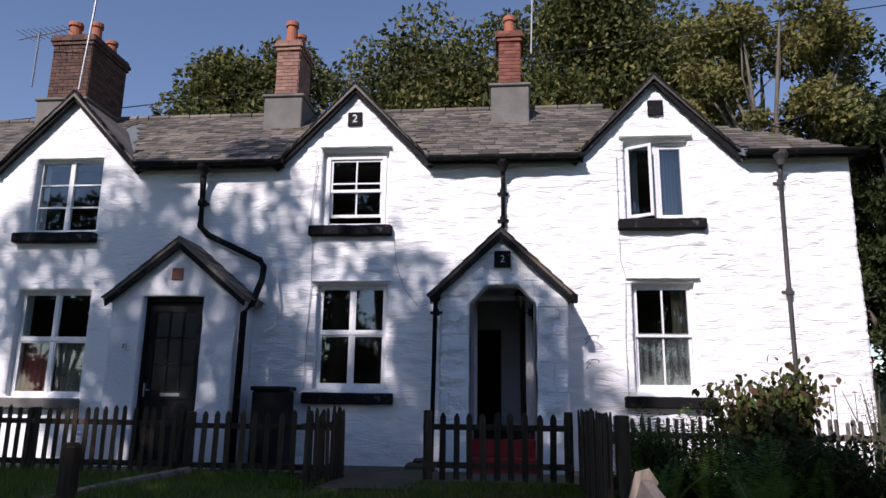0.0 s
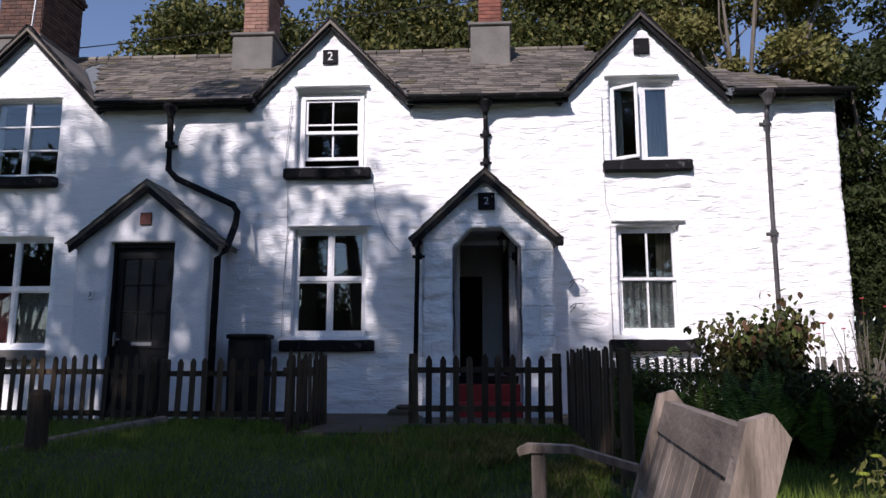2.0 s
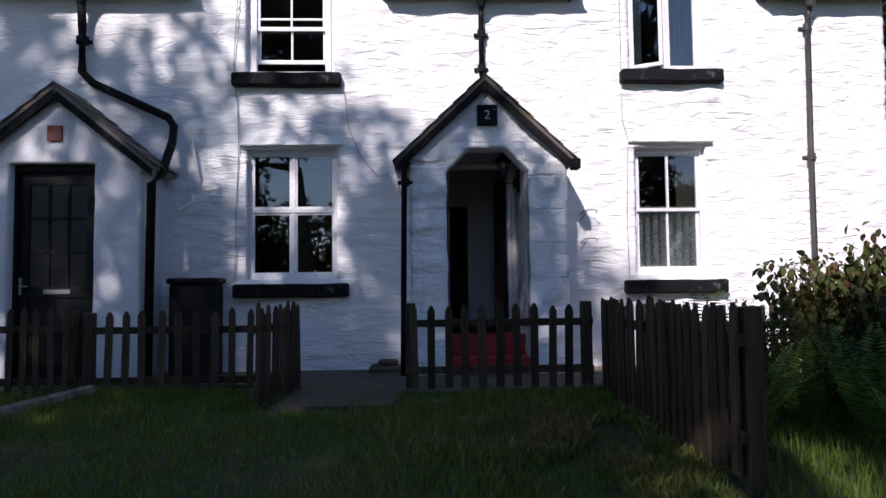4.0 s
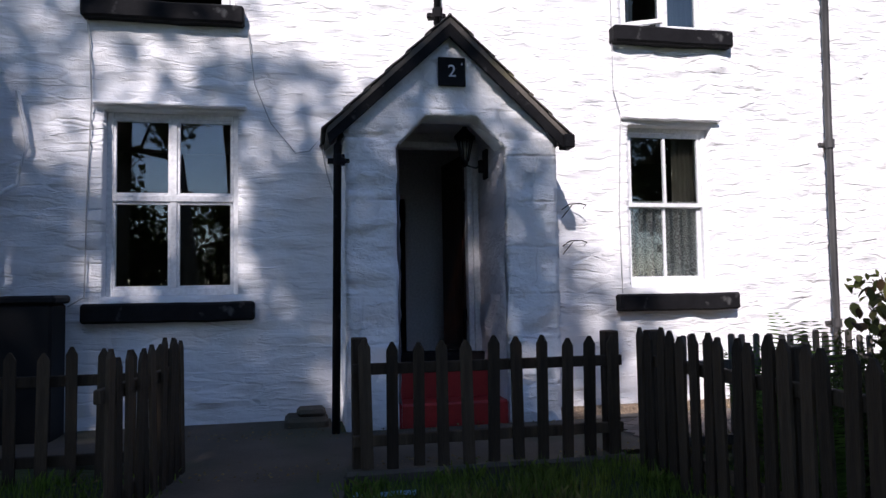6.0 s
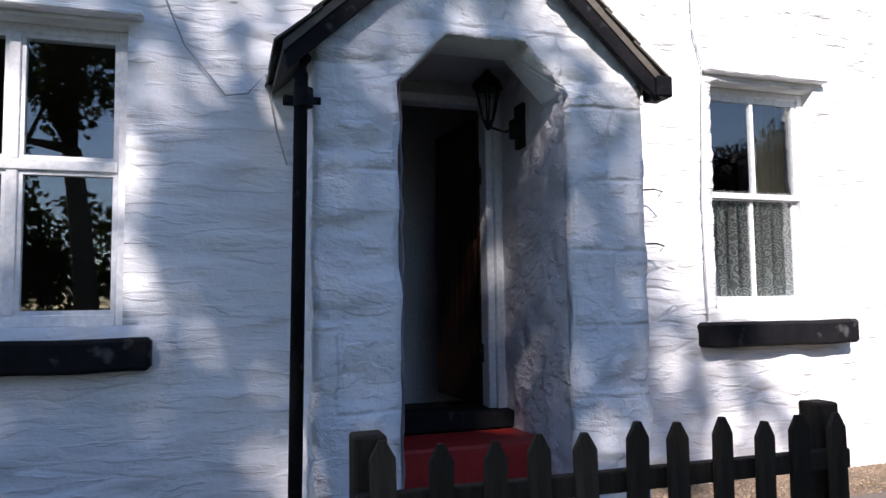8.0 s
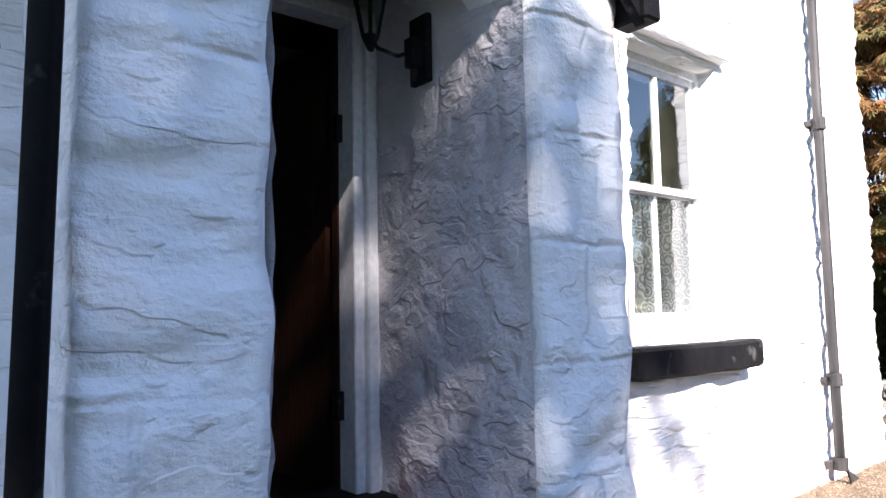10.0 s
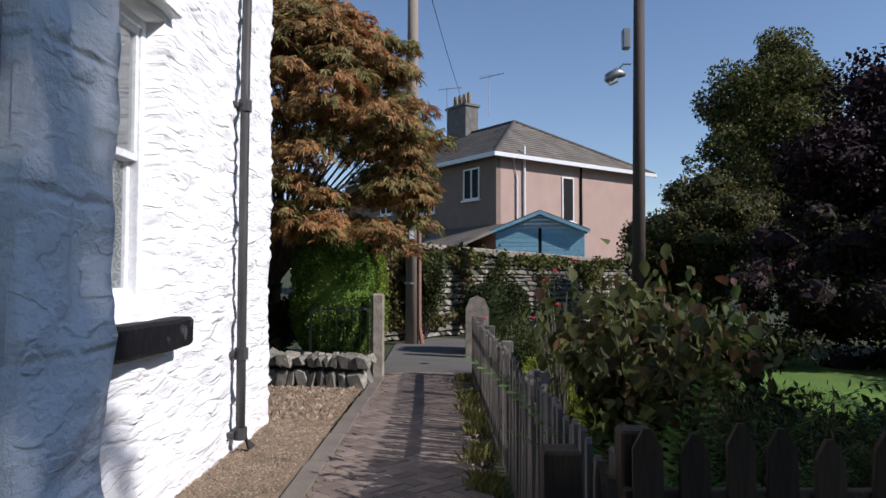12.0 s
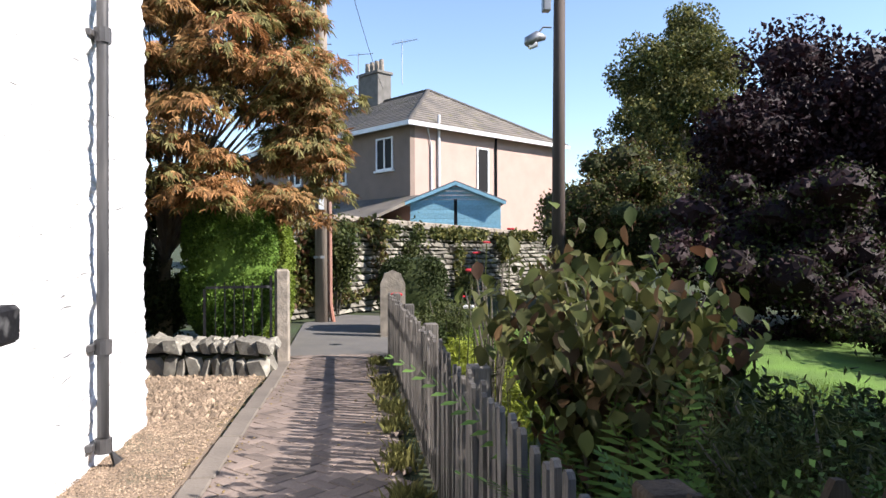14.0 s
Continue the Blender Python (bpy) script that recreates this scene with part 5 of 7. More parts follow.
fence("silvery close-paled fence along the paved path", (1.15, 8.74), (8.7, 8.88), -0.03, 0.90, 0.096, 0.044, mat="wood_grey", posts=5, seed=7, side=1, pointed=False)
part("fence_kerb", boxes(((-0.9, 8.78, -0.2), (1.0, 8.95, 0.10)), ((-4.1, 9.22, -0.3), (-2.0, 9.38, -0.03)), bevel=0.02), M["concrete"], kind="structure", label="low concrete kerb under the fences")


# ---- far side: hedge, walls, poles, houses ----
def stone_wall_run(label, a, b, z0, h0, h1, thick, rng, size=(0.28, 0.13), cap=True, split=150, flat=True):
    """A rubble wall between two places in plan; each stone its own lump."""
    a, b = Vector((*a, 0)), Vector((*b, 0))
    L = (b - a).length
    ang = math.degrees(math.atan2(b.y - a.y, b.x - a.x))
    ob = thing("stone_wall", label, "wall", (a.x, a.y, z0), ang)
    bm = bmesh.new()
    prism(bm, [(0, -0.2), (L, -0.2), (L, h1 - (0.05 if cap else 0.16)), (0, h0 - (0.05 if cap else 0.16))], "y", -thick / 2 + 0.04, thick / 2 - 0.04)
    part("core", bm, M["soil"], ob)
    lumps = []
    for k in range(4):
        bm = bmesh.new()
        bmesh.ops.create_icosphere(bm, subdivisions=1, radius=0.5)
        for v in bm.verts:
            q = v.co.normalized()
            v.co = Vector([math.copysign(0.5 * min(1.0, abs(c) * 1.65), c) for c in q]) + Vector([rng.uniform(-0.13, 0.13) for _ in range(3)])
        lumps.append(bm)
    tpl = []
    for bm in lumps:
        bm.verts.ensure_lookup_table()
        tpl.append(([v.co.copy() for v in bm.verts], [tuple(v.index for v in f.verts) for f in bm.faces]))
    mes = [mesh_of("stone", bm, M["stone"]) for bm in lumps]
    verts, faces = [], []
    count = 0
    z = 0.0
    while z < max(h0, h1):
        hh = size[1] * rng.uniform(0.6, 1.45)
        x = rng.uniform(-0.1, 0)
        while x < L:
            ww = size[0] * rng.choice((0.35, 0.55, 0.8, 1.1, 1.6, 2.1) if cap else (0.55, 0.8, 1.0, 1.35))
            h = h0 + (h1 - h0) * min(1, max(0, x / L))
            if z + hh * 0.6 < h:
                for sgn in (-1, 1):
                    m = pose(x + ww / 2, sgn * (thick / 2 - 0.06 + rng.uniform(-0.015, 0.015)), z + hh / 2, rng.uniform(-6, 6), rng.uniform(-24, 24) if size[1] > 0.2 else rng.uniform(-5, 5), rng.uniform(-8, 8)) @ Matrix.Diagonal((ww * 0.97, 0.2, hh * 0.95 * rng.uniform(0.8, 1.1), 1))
                    t = rng.randrange(4)
                    if count < split and (z > 0.1 or count % 2):
                        s = part("stone", mes[t], None, ob)
                        s.matrix_basis = m
                        count += 1
                    else:
                        base = len(verts)
                        verts += [tuple(m @ v) for v in tpl[t][0]]
                        faces += [tuple(base + i for i in f) for f in tpl[t][1]]
            x += ww
        z += hh
    me = bpy.data.meshes.new("stones")
    me.from_pydata(verts, [], faces)
    me.materials.append(M["stone_i"])
    part("stones", me, None, ob, kind="stuff")
    if cap:
        x = 0
        while x < L:
            ww = rng.uniform(0.9, 1.6)
            h = h0 + (h1 - h0) * (x + ww / 2) / L
            c = part("coping_stone", boxes(((0.01, -thick / 2 - 0.04, 0), (ww - 0.01, thick / 2 + 0.04, 0.14)), bevel=0.025), M["pale_stone"], ob)
            c.matrix_basis = pose(x, 0, h - 0.02, 0, -math.degrees(math.atan2(h1 - h0, L)), 0)
            x += ww
    return ob


stone_wall_run("tall grey rubble wall with pale coping beyond the lane", (14.3, 10.9), (24.8, 2.5), 0.0, 2.1, 1.9, 0.45, random.Random(11), (0.36, 0.11), True, 260)
stone_wall_run("low rubble wall of rounded stones under the clipped hedge", (8.25, 12.6), (7.85, 10.30), -0.02, 0.40, 0.42, 0.35, random.Random(12), (0.17, 0.22), False, 110)

def ivy(label, a, b, z0, z1, n, mat, leaf, seed, thresh=0.0, out=0.27):
    """Leaves clinging to one face of a wall, in ragged patches."""
    rng = np.random.default_rng(seed)
    a, b = Vector((*a, 0)), Vector((*b, 0))
    d = (b - a).normalized()
    nr = Vector((-d.y, d.x, 0)) * (1 if -d.y < 0 else -1)
    pts = []
    while len(pts) < n:
        u, z = rng.uniform(0, (b - a).length), rng.uniform(z0, z1)
        if noise.noise(Vector((u * 0.7 + seed, z * 0.8, 0))) + 0.4 * noise.noise(Vector((u * 2.5, z * 2.5, seed))) > thresh - 0.15 * rng.uniform():
            pts.append(a + d * u + nr * (out + abs(rng.normal()) * 0.05) + Vector((0, 0, z)))
    ob = thing("ivy", label, "climbing plant", tuple(a))
    part("foliage", leaves_mesh("foliage", np.array([tuple(p - a) for p in pts]), leaf, mats_of(mat), rng, droop=0.8, aspect=0.85), None, ob, kind="stuff")


ivy("dense green and russet ivy over the rubble wall by the pole", (14.3, 10.9), (16.6, 8.9), 0.3, 2.15, 3000, ["leaf_mid", "leaf_light", "leaf_russet"], 0.11, 201, 0.0)
ivy("ragged ivy and weeds rooted in the rubble wall", (16.6, 8.9), (23.5, 3.5), 0.2, 2.1, 2600, ["leaf_mid", "leaf_light", "leaf_mid"], 0.09, 202, 0.33)
ivy("straggling plants along the top of the rubble wall", (15.5, 9.9), (23.5, 3.5), 1.75, 2.05, 1500, ["leaf_mid", "leaf_light"], 0.10, 203, 0.0)
part("gate_pillar", boxes(((-0.09, -0.09, -0.2), (0.09, 0.09, 1.17)), bevel=0.03), M["pale_stone"], None, "tall pale granite gate pillar by the path", "gate post").matrix_world = pose(8.55, 10.2, 0, 0, 1.5, 8)
gate = thing("iron_gate", "thin dark iron gate standing open by the pillar", "gate", (8.4, 10.3, 0.0), 100)
part("gate_frame", boxes(((0, -0.012, 0.08), (0.03, 0.012, 1.1)), ((0.75, -0.012, 0.08), (0.78, 0.012, 0.95)), ((0.03, -0.01, 0.95), (0.75, 0.01, 0.98)), ((0.03, -0.01, 0.12), (0.75, 0.01, 0.15))), M["black"], gate)
for i in range(6):
    part("bar", tube(bmesh.new(), [(0.12 + i * 0.105, 0, 0.14), (0.12 + i * 0.105, 0, 1.02)], 0.007, 6), M["black"], gate)


def pole(name, label, x, y, h, r, lean=(0, 0), mat="pole"):
    ob = thing(name, label, "pole", (x, y, 0))
    part("shaft", tube(bmesh.new(), [(0, 0, -0.5), (lean[0] * 0.5, lean[1] * 0.5, h / 2), (lean[0], lean[1], h)], [r, r * 0.88, r * 0.76], 14), M[mat], ob, smooth=True)
    return ob


p1 = pole("telegraph_pole", "weathered wooden telegraph pole with a rusty cable guard", 13.75, 10.02, 9.5, 0.14, (0.0, 0.0))
part("cable_guard", tube(bmesh.new(), [(-0.07, -0.22, 0.0), (-0.06, -0.16, 0.35), (-0.06, -0.15, 2.65)], 0.045, 8), M["rust"], p1)
part("pole_band", tube(bmesh.new(), [(0, 0.02, 1.25), (0, 0.02, 1.3)], 0.145, 14), M["metal_grey"], p1)
part("sign_plate", boxes(((-0.15, -0.05, 2.2), (-0.13, 0.05, 2.4))), M["trim_white"], p1)
for i in range(7):
    part("step_iron", tube(bmesh.new(), [(0, -0.2 if i % 2 else 0.2, 3.2 + i * 0.45), (0, 0, 3.2 + i * 0.45)], 0.012, 6), M["metal_grey"], p1)
p2 = pole("lamp_post", "dark wooden pole with a street lamp and a grey box", 14.5, 5.08, 9.0, 0.15, (0.0, -0.1), "pole_dark")
part("lamp_arm", tube(bmesh.new(), [(-0.05, 0.12, 6.15), (-0.05, 0.3, 6.15), (-0.05, 0.42, 6.0)], 0.02, 8), M["metal_grey"], p2)
bm = tube(bmesh.new(), [(-0.05, 0.25, 5.92), (-0.05, 0.42, 5.95), (-0.05, 0.62, 5.82), (-0.05, 0.68, 5.76)], [0.05, 0.12, 0.13, 0.05], 10)
part("lamp_head", bm, M["metal_grey"], p2, smooth=True)
part("lamp_bowl", tube(bmesh.new(), [(-0.05, 0.45, 5.80), (-0.05, 0.62, 5.72)], [0.08, 0.07], 10), M["trim_white"], p2)
part("junction_box", boxes(((-0.1, 0.13, 6.5), (0.1, 0.3, 6.95)), bevel=0.02), M["metal_grey"], p2)


def cable(pts, r, label, mat="cable"):
    part("cable", tube(bmesh.new(), pts, r, 5), M[mat], None, label, "cable", "overhead wires")


def sag(a, b, s, n=14):
    a, b = Vector(a), Vector(b)
    return [a.lerp(b, i / n) - Vector((0, 0, s * 4 * (i / n) * (1 - i / n))) for i in range(n + 1)]


cable(sag((13.75, 10.1, 9.2), (5.2, 18, 7.6), 0.3), 0.01, "thin black overhead wire")
cable(sag((13.75, 10.1, 9.2), (34, 8.2, 9.3), 0.4), 0.01, "thin black overhead wire to the house")
cable(sag((13.75, 10.1, 9.2), (14.5, 5.0, 8.8), 0.1), 0.01, "thin black wire between poles")
cable(sag((-14, 13.5, 6.7), (14, 13.9, 10.0), 0.25), 0.012, "thin black wire above the slate roof")


# ---- hedge ----
def hedge(label, base, radii, n, mat, leaf, seed, power=0.55, height=None):
    rng = np.random.default_rng(seed)
    ob = thing("hedge", label, "hedge", base)
    d = rng.normal(size=(n, 3))
    d /= np.linalg.norm(d, axis=1)[:, None]
    d = np.sign(d) * np.abs(d) ** power
    d /= (np.abs(d) ** 3).sum(1)[:, None] ** (1 / 3)
    bump = np.array([0.05 * noise.noise(Vector(v) * 2.2) for v in d])
    p = d * np.array(radii) * (rng.uniform(0.93, 1.02, n) + bump)[:, None] + np.array((0, 0, radii[2]))
    part("foliage", leaves_mesh("foliage", p, leaf, M[mat], rng), None, ob, kind="stuff")
    bm = bmesh.new()
    bmesh.ops.create_icosphere(bm, subdivisions=3, radius=1)
    for v in bm.verts:
        q = Vector([math.copysign(abs(c) ** power, c) for c in v.co])
        q /= (abs(q.x) ** 3 + abs(q.y) ** 3 + abs(q.z) ** 3) ** (1 / 3)
        v.co = Vector((q.x * radii[0] * 0.9, q.y * radii[1] * 0.9, q.z * radii[2] * 0.93 + radii[2]))
    part("inner_growth", bm, M[mat], ob)
    return ob


hedge("clipped dense green privet hedge above a low wall", (9.0, 10.88, 0.28), (0.55, 0.56, 0.93), 62000, "leaf_hedge", 0.038, 21)
hedge("taller bright clipped hedge behind the gate pillar", (10.9, 10.75, 0.0), (1.3, 0.42, 1.05), 26000, "leaf_hedge_y", 0.05, 22)
hedge("small dark round bush before the rubble wall", (12.1, 8.35, 0.0), (0.6, 0.6, 0.66), 7000, "leaf_dark", 0.05, 23)
hedge("low dark ivy bank beside the cottage corner", (8.6, 12.7, 0.2), (1.9, 0.8, 1.3), 26000, "leaf_dark", 0.06, 24)

def maple(label, base, seed):
    """A small maple: flat drooping sprays of five-lobed leaves held in tiers."""
    rng = np.random.default_rng(seed)
    ob = thing("tree", label, "tree", base)
    o = Vector(base)
    top = Vector((9.2, 11.35, 5.5)) - o
    pads = []
    for k in range(190):
        z = rng.uniform(1.95, 5.5)
        h = (z - 1.95) / 3.55
        reach = 1.95 * (1 - h ** 2.2) ** 0.5 * (0.72 + 0.28 * min(1, h * 3 + 0.25))
        q = rng.uniform(0, 2 * math.pi)
        d = reach * rng.uniform(0.35, 1.0) ** 0.6
        pads.append((Vector((9.2 + 0.9 * d * math.cos(q), 11.3 + d * math.sin(q), z)) - o, rng.uniform(0.26, 0.52)))
    for p, r in (((8.9, 9.72, 3.05), 0.34), ((8.9, 9.62, 2.75), 0.3), ((8.95, 9.85, 3.3), 0.36), ((8.95, 9.75, 2.45), 0.24), ((9.0, 10.0, 2.7), 0.4), ((9.0, 10.1, 4.85), 0.22), ((9.05, 9.8, 4.75), 0.14)):
        pads.append((Vector(p) - o, r))
    bm = bmesh.new()
    fork = Vector((-0.1, -0.05, 1.0))
    tube(bm, [(0, 0, -0.4), (-0.02, 0, 0.5), fork], [0.13, 0.11, 0.10], 9)
    part("trunk", bm, M["bark_pale"], ob, smooth=True)
    bm = bmesh.new()
    for i, (p, r) in enumerate(pads[::5]):
        mid = fork.lerp(p, 0.45) + Vector((0, 0, 0.25)) + Vector(rng.normal(size=3) * 0.08)
        tube(bm, [fork, mid, p - Vector((0, 0, 0.05))], [0.032 if i % 4 else 0.06, 0.018, 0.006], 5)
    part("limbs", bm, M["bark"], ob, "thin dark spreading limbs", kind="stuff")
    verts, faces, mi = [], [], []
    for p, r in pads:
        kind_ = 0 if rng.uniform() < 0.68 else 1
        for _ in range(int(330 * r)):
            q, d = rng.uniform(0, 2 * math.pi), math.sqrt(rng.uniform(0, 1)) * r
            c = p + Vector((d * math.cos(q), d * math.sin(q), -0.45 * d * d / r + rng.normal() * 0.045))
            yaw, pitch = q + rng.normal() * 0.5, -0.75 + rng.normal() * 0.35
            a = Vector((math.cos(yaw) * math.cos(pitch), math.sin(yaw) * math.cos(pitch), math.sin(pitch)))
            sd = Vector((-math.sin(yaw), math.cos(yaw), rng.normal() * 0.3)).normalized()
            s = 0.125 * rng.uniform(0.7, 1.25)
            m = kind_ if rng.uniform() < 0.8 else 1 - kind_
            for ang, ln in ((-1.25, 0.6), (-0.62, 0.88), (0.0, 1.0), (0.62, 0.88), (1.25, 0.6)):
                e = a * math.cos(ang) + sd * math.sin(ang)
                w = (sd * math.cos(ang) - a * math.sin(ang)) * s * 0.10
                b = len(verts)
                drop = Vector((0, 0, -s * ln * 0.15))
                verts += [tuple(c), tuple(c + e * s * ln * 0.5 + w), tuple(c + e * s * ln + drop), tuple(c + e * s * ln * 0.5 - w)]
                faces.append((b, b + 1, b + 2, b + 3))
                mi.append(m)
    me = bpy.data.meshes.new("crown")
    me.from_pydata(verts, [], faces)
    me.materials.append(M["leaf_acer"])
    me.materials.append(M["leaf_acer_g"])
    me.polygons.foreach_set("material_index", mi)
    part("crown", me, None, ob, kind="stuff")
    return ob


maple("small maple tree with bronze autumn leaves by the cottage", (9.7, 11.9, 0.3), 31)
bld = thing("bollard_stone", "rounded pale milestone at the end of the fence", "stone", (11.2, 8.75, 0.0))
bm = bmesh.new()
prism(bm, [(-0.2, -0.1), (0.2, -0.1), (0.2, 0.85), (0.13, 1.02), (0, 1.08), (-0.13, 1.02), (-0.2, 0.85)], "x", -0.07, 0.07)
part("slab", bm, M["pale_stone"], bld)




def house_far():
    u = Vector((3.97, 2.97, 0)).normalized()
    v = Vector((7.41, -7.42, 0)).normalized()
    v = Vector((u.y, -u.x, 0))
    ang = math.degrees(math.atan2(u.y, u.x))
    ob = thing("house", "pink pebbledashed semi-detached house with slate hip roof", "house", (27.63, 7.34, 0.0), ang)
    La, Lb, H = 13.0, 9.6, 6.5
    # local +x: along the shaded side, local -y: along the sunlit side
    # the side turned from the sun has its shade in the wall colour
    part("shaded_wall", boxes(((0, -0.25, -0.5), (La, 0.0, H))), M["pebbledash_shade"], ob, "pink pebbledashed wall with shade in its colour")
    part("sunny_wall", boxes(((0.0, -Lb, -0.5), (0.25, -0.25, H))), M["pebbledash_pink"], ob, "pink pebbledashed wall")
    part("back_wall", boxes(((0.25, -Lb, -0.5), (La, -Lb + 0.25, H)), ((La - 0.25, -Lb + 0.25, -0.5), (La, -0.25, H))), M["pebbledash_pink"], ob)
    bm = bmesh.new()
    e = 0.35
    c = [(-e, e, H), (La + e, e, H), (La + e, -Lb - e, H), (-e, -Lb - e, H)]
    r0, r1 = (4.2, -Lb / 2, H + 2.75), (La - 1, -Lb / 2, H + 2.75)
    V = [bm.verts.new(p) for p in (*c, r0, r1)]
    for f in ((0, 4, 5, 1), (1, 5, 2), (2, 5, 4, 3), (3, 4, 0), (0, 1, 2, 3)):
        bm.faces.new([V[i] for i in f])
    bmesh.ops.recalc_face_normals(bm, faces=bm.faces)
    roof_ = part("roof", bm, M["slate_part"], ob, "grey slate hip roof")
    bm = bmesh.new()
    for a, b in ((c[0], r0), (c[3], r0), (r0, r1)):
        tube(bm, [a, b], 0.09, 6)
    part("hip_tiles", bm, M["slate_part"], roof_)
    # slate courses
    bm = bmesh.new()
    for k in range(1, 18):
        f = k / 18
        z = H + 2.75 * f + 0.015
        x0_, y0_ = -e + (r0[0] + e) * f, e + (r0[1] - e) * f
        x1_ = La + e + (r1[0] - La - e) * f
        box(bm, (x0_, y0_ - 0.06, z - 0.01), (x1_, y0_ + 0.0, z + 0.012))
        y1_ = -Lb - e + (r0[1] + Lb + e) * f
        box(bm, (x0_ - 0.0, y1_, z - 0.01), (x0_ + 0.06, y0_, z + 0.012))
    part("slating", bm, M["slate_part"], roof_, kind="stuff")
    part("gutter", boxes(((-e - 0.1, e, H - 0.15), (La + e, e + 0.1, H + 0.02)), ((-e - 0.1, -Lb - e, H - 0.15), (-e, e, H + 0.02))), M["trim_white"], ob, "white gutter and fascia")
    part("soffit", boxes(((-e, 0.0, H - 0.06), (La, e, H - 0.01)), ((-e, -Lb, H - 0.06), (0, 0, H - 0.01))), M["trim_white"], ob)
    def window_on(side, s, z0, w, h, cols, lab):
        def P(lo, hi):
            (s0, d0, a0), (s1, d1, a1) = lo, hi
            if side == "a":
                return (s0, d0, a0), (s1, d1, a1)
            return (-d1, -s1, a0), (-d0, -s0, a1)
        t = 0.07
        its = [P((s, 0.0, z0), (s + t, 0.05, z0 + h)), P((s + w - t, 0, z0), (s + w, 0.05, z0 + h)), P((s + t, 0, z0), (s + w - t, 0.05, z0 + t)), P((s + t, 0, z0 + h - t), (s + w - t, 0.05, z0 + h))]
        for k in range(1, cols):
            x = s + w * k / cols
            its.append(P((x - 0.035, 0, z0 + t), (x + 0.035, 0.05, z0 + h - t)))
        its.append(P((s - 0.08, 0, z0 - 0.08), (s + w + 0.08, 0.12, z0)))
        w_ = part("window", boxes(its[-1]), M["trim_white"], ob, lab)
        for bar in its[:-1]:
            part("frame_bar", boxes(bar), M["trim_white"], w_)
        gl = part("pane", boxes(P((s + t, 0.008, z0 + t), (s + w - t, 0.016, z0 + h - t))), M["plastic_black"], w_, "dark reflecting glass")
        return w_
    window_on("a", 1.05, 4.75, 1.1, 1.35, 2, "white two-light upper window")
    window_on("a", 4.3, 4.4, 1.6, 1.5, 3, "white three-light upper window")
    window_on("a", 8.0, 4.6, 1.1, 1.2, 2, "white two-light upper window")
    window_on("b", 3.8, 3.9, 0.75, 2.0, 1, "tall narrow white stair window")
    window_on("b", 4.0, 2.2, 0.7, 1.2, 1, "small white window")
    # lean-to roof on the shaded side
    bm = bmesh.new()
    prism(bm, [(0.0, 3.6), (2.8, 2.5), (2.8, 2.4), (0.0, 3.45)], "x", -0.6, 6.0)
    part("lean_to_roof", bm, M["slate_part"], ob)
    part("lean_to_wall", boxes(((-0.4, 0.0, -0.5), (5.8, 2.6, 2.45))), M["pebbledash_pink"], ob)
    part("downpipe", tube(bmesh.new(), [(-0.06, -0.9, H - 0.1), (-0.06, -1.1, 5.6), (-0.06, -1.1, 0)], 0.05, 8), M["trim_white"], ob, "white plastic downpipe")
    part("soil_pipe", tube(bmesh.new(), [(-0.08, -1.5, H + 0.5), (-0.08, -1.5, 0)], 0.06, 8), M["trim_white"], ob, "white plastic soil pipe")
    part("drain_pipe", tube(bmesh.new(), [(-0.06, -5.0, H - 0.1), (-0.06, -5.0, 0)], 0.05, 8), M["black"], ob, "dark drain pipe")
    ch = part("chimney", boxes(((7.6, -Lb / 2 - 0.45, H + 1.6), (9.3, -Lb / 2 + 0.45, H + 4.2)), ((7.52, -Lb / 2 - 0.53, H + 4.2), (9.38, -Lb / 2 + 0.53, H + 4.35)), bevel=0.02), M["cement"], ob, "rendered chimney with yellow pots")
    for i in range(4):
        part("chimney_pot", tube(bmesh.new(), [(7.85 + i * 0.4, -Lb / 2, H + 4.35), (7.85 + i * 0.4, -Lb / 2, H + 5.0)], [0.15, 0.12], 10), M["pale_stone"], ch)
    return ob


house_far()


def aerial(x, y, z, h, rz, seed=1, r=0.012):
    ob = thing("tv_aerial", "thin grey television aerial on a mast", "aerial", (x, y, z), rz)
    part("mast", tube(bmesh.new(), [(0, 0, 0), (0, 0, h)], 0.018, 6), M["metal_grey"], ob)
    part("boom", tube(bmesh.new(), [(-0.75, 0, h - 0.05), (0.5, 0, h - 0.12)], r, 6), M["metal_grey"], ob)
    for i in range(9):
        part("element", tube(bmesh.new(), [(-0.7 + i * 0.13, -0.16 - 0.01 * i, h - 0.055), (-0.7 + i * 0.13, 0.16 + 0.01 * i, h - 0.055)], 0.006, 5), M["metal_grey"], ob)
    return ob


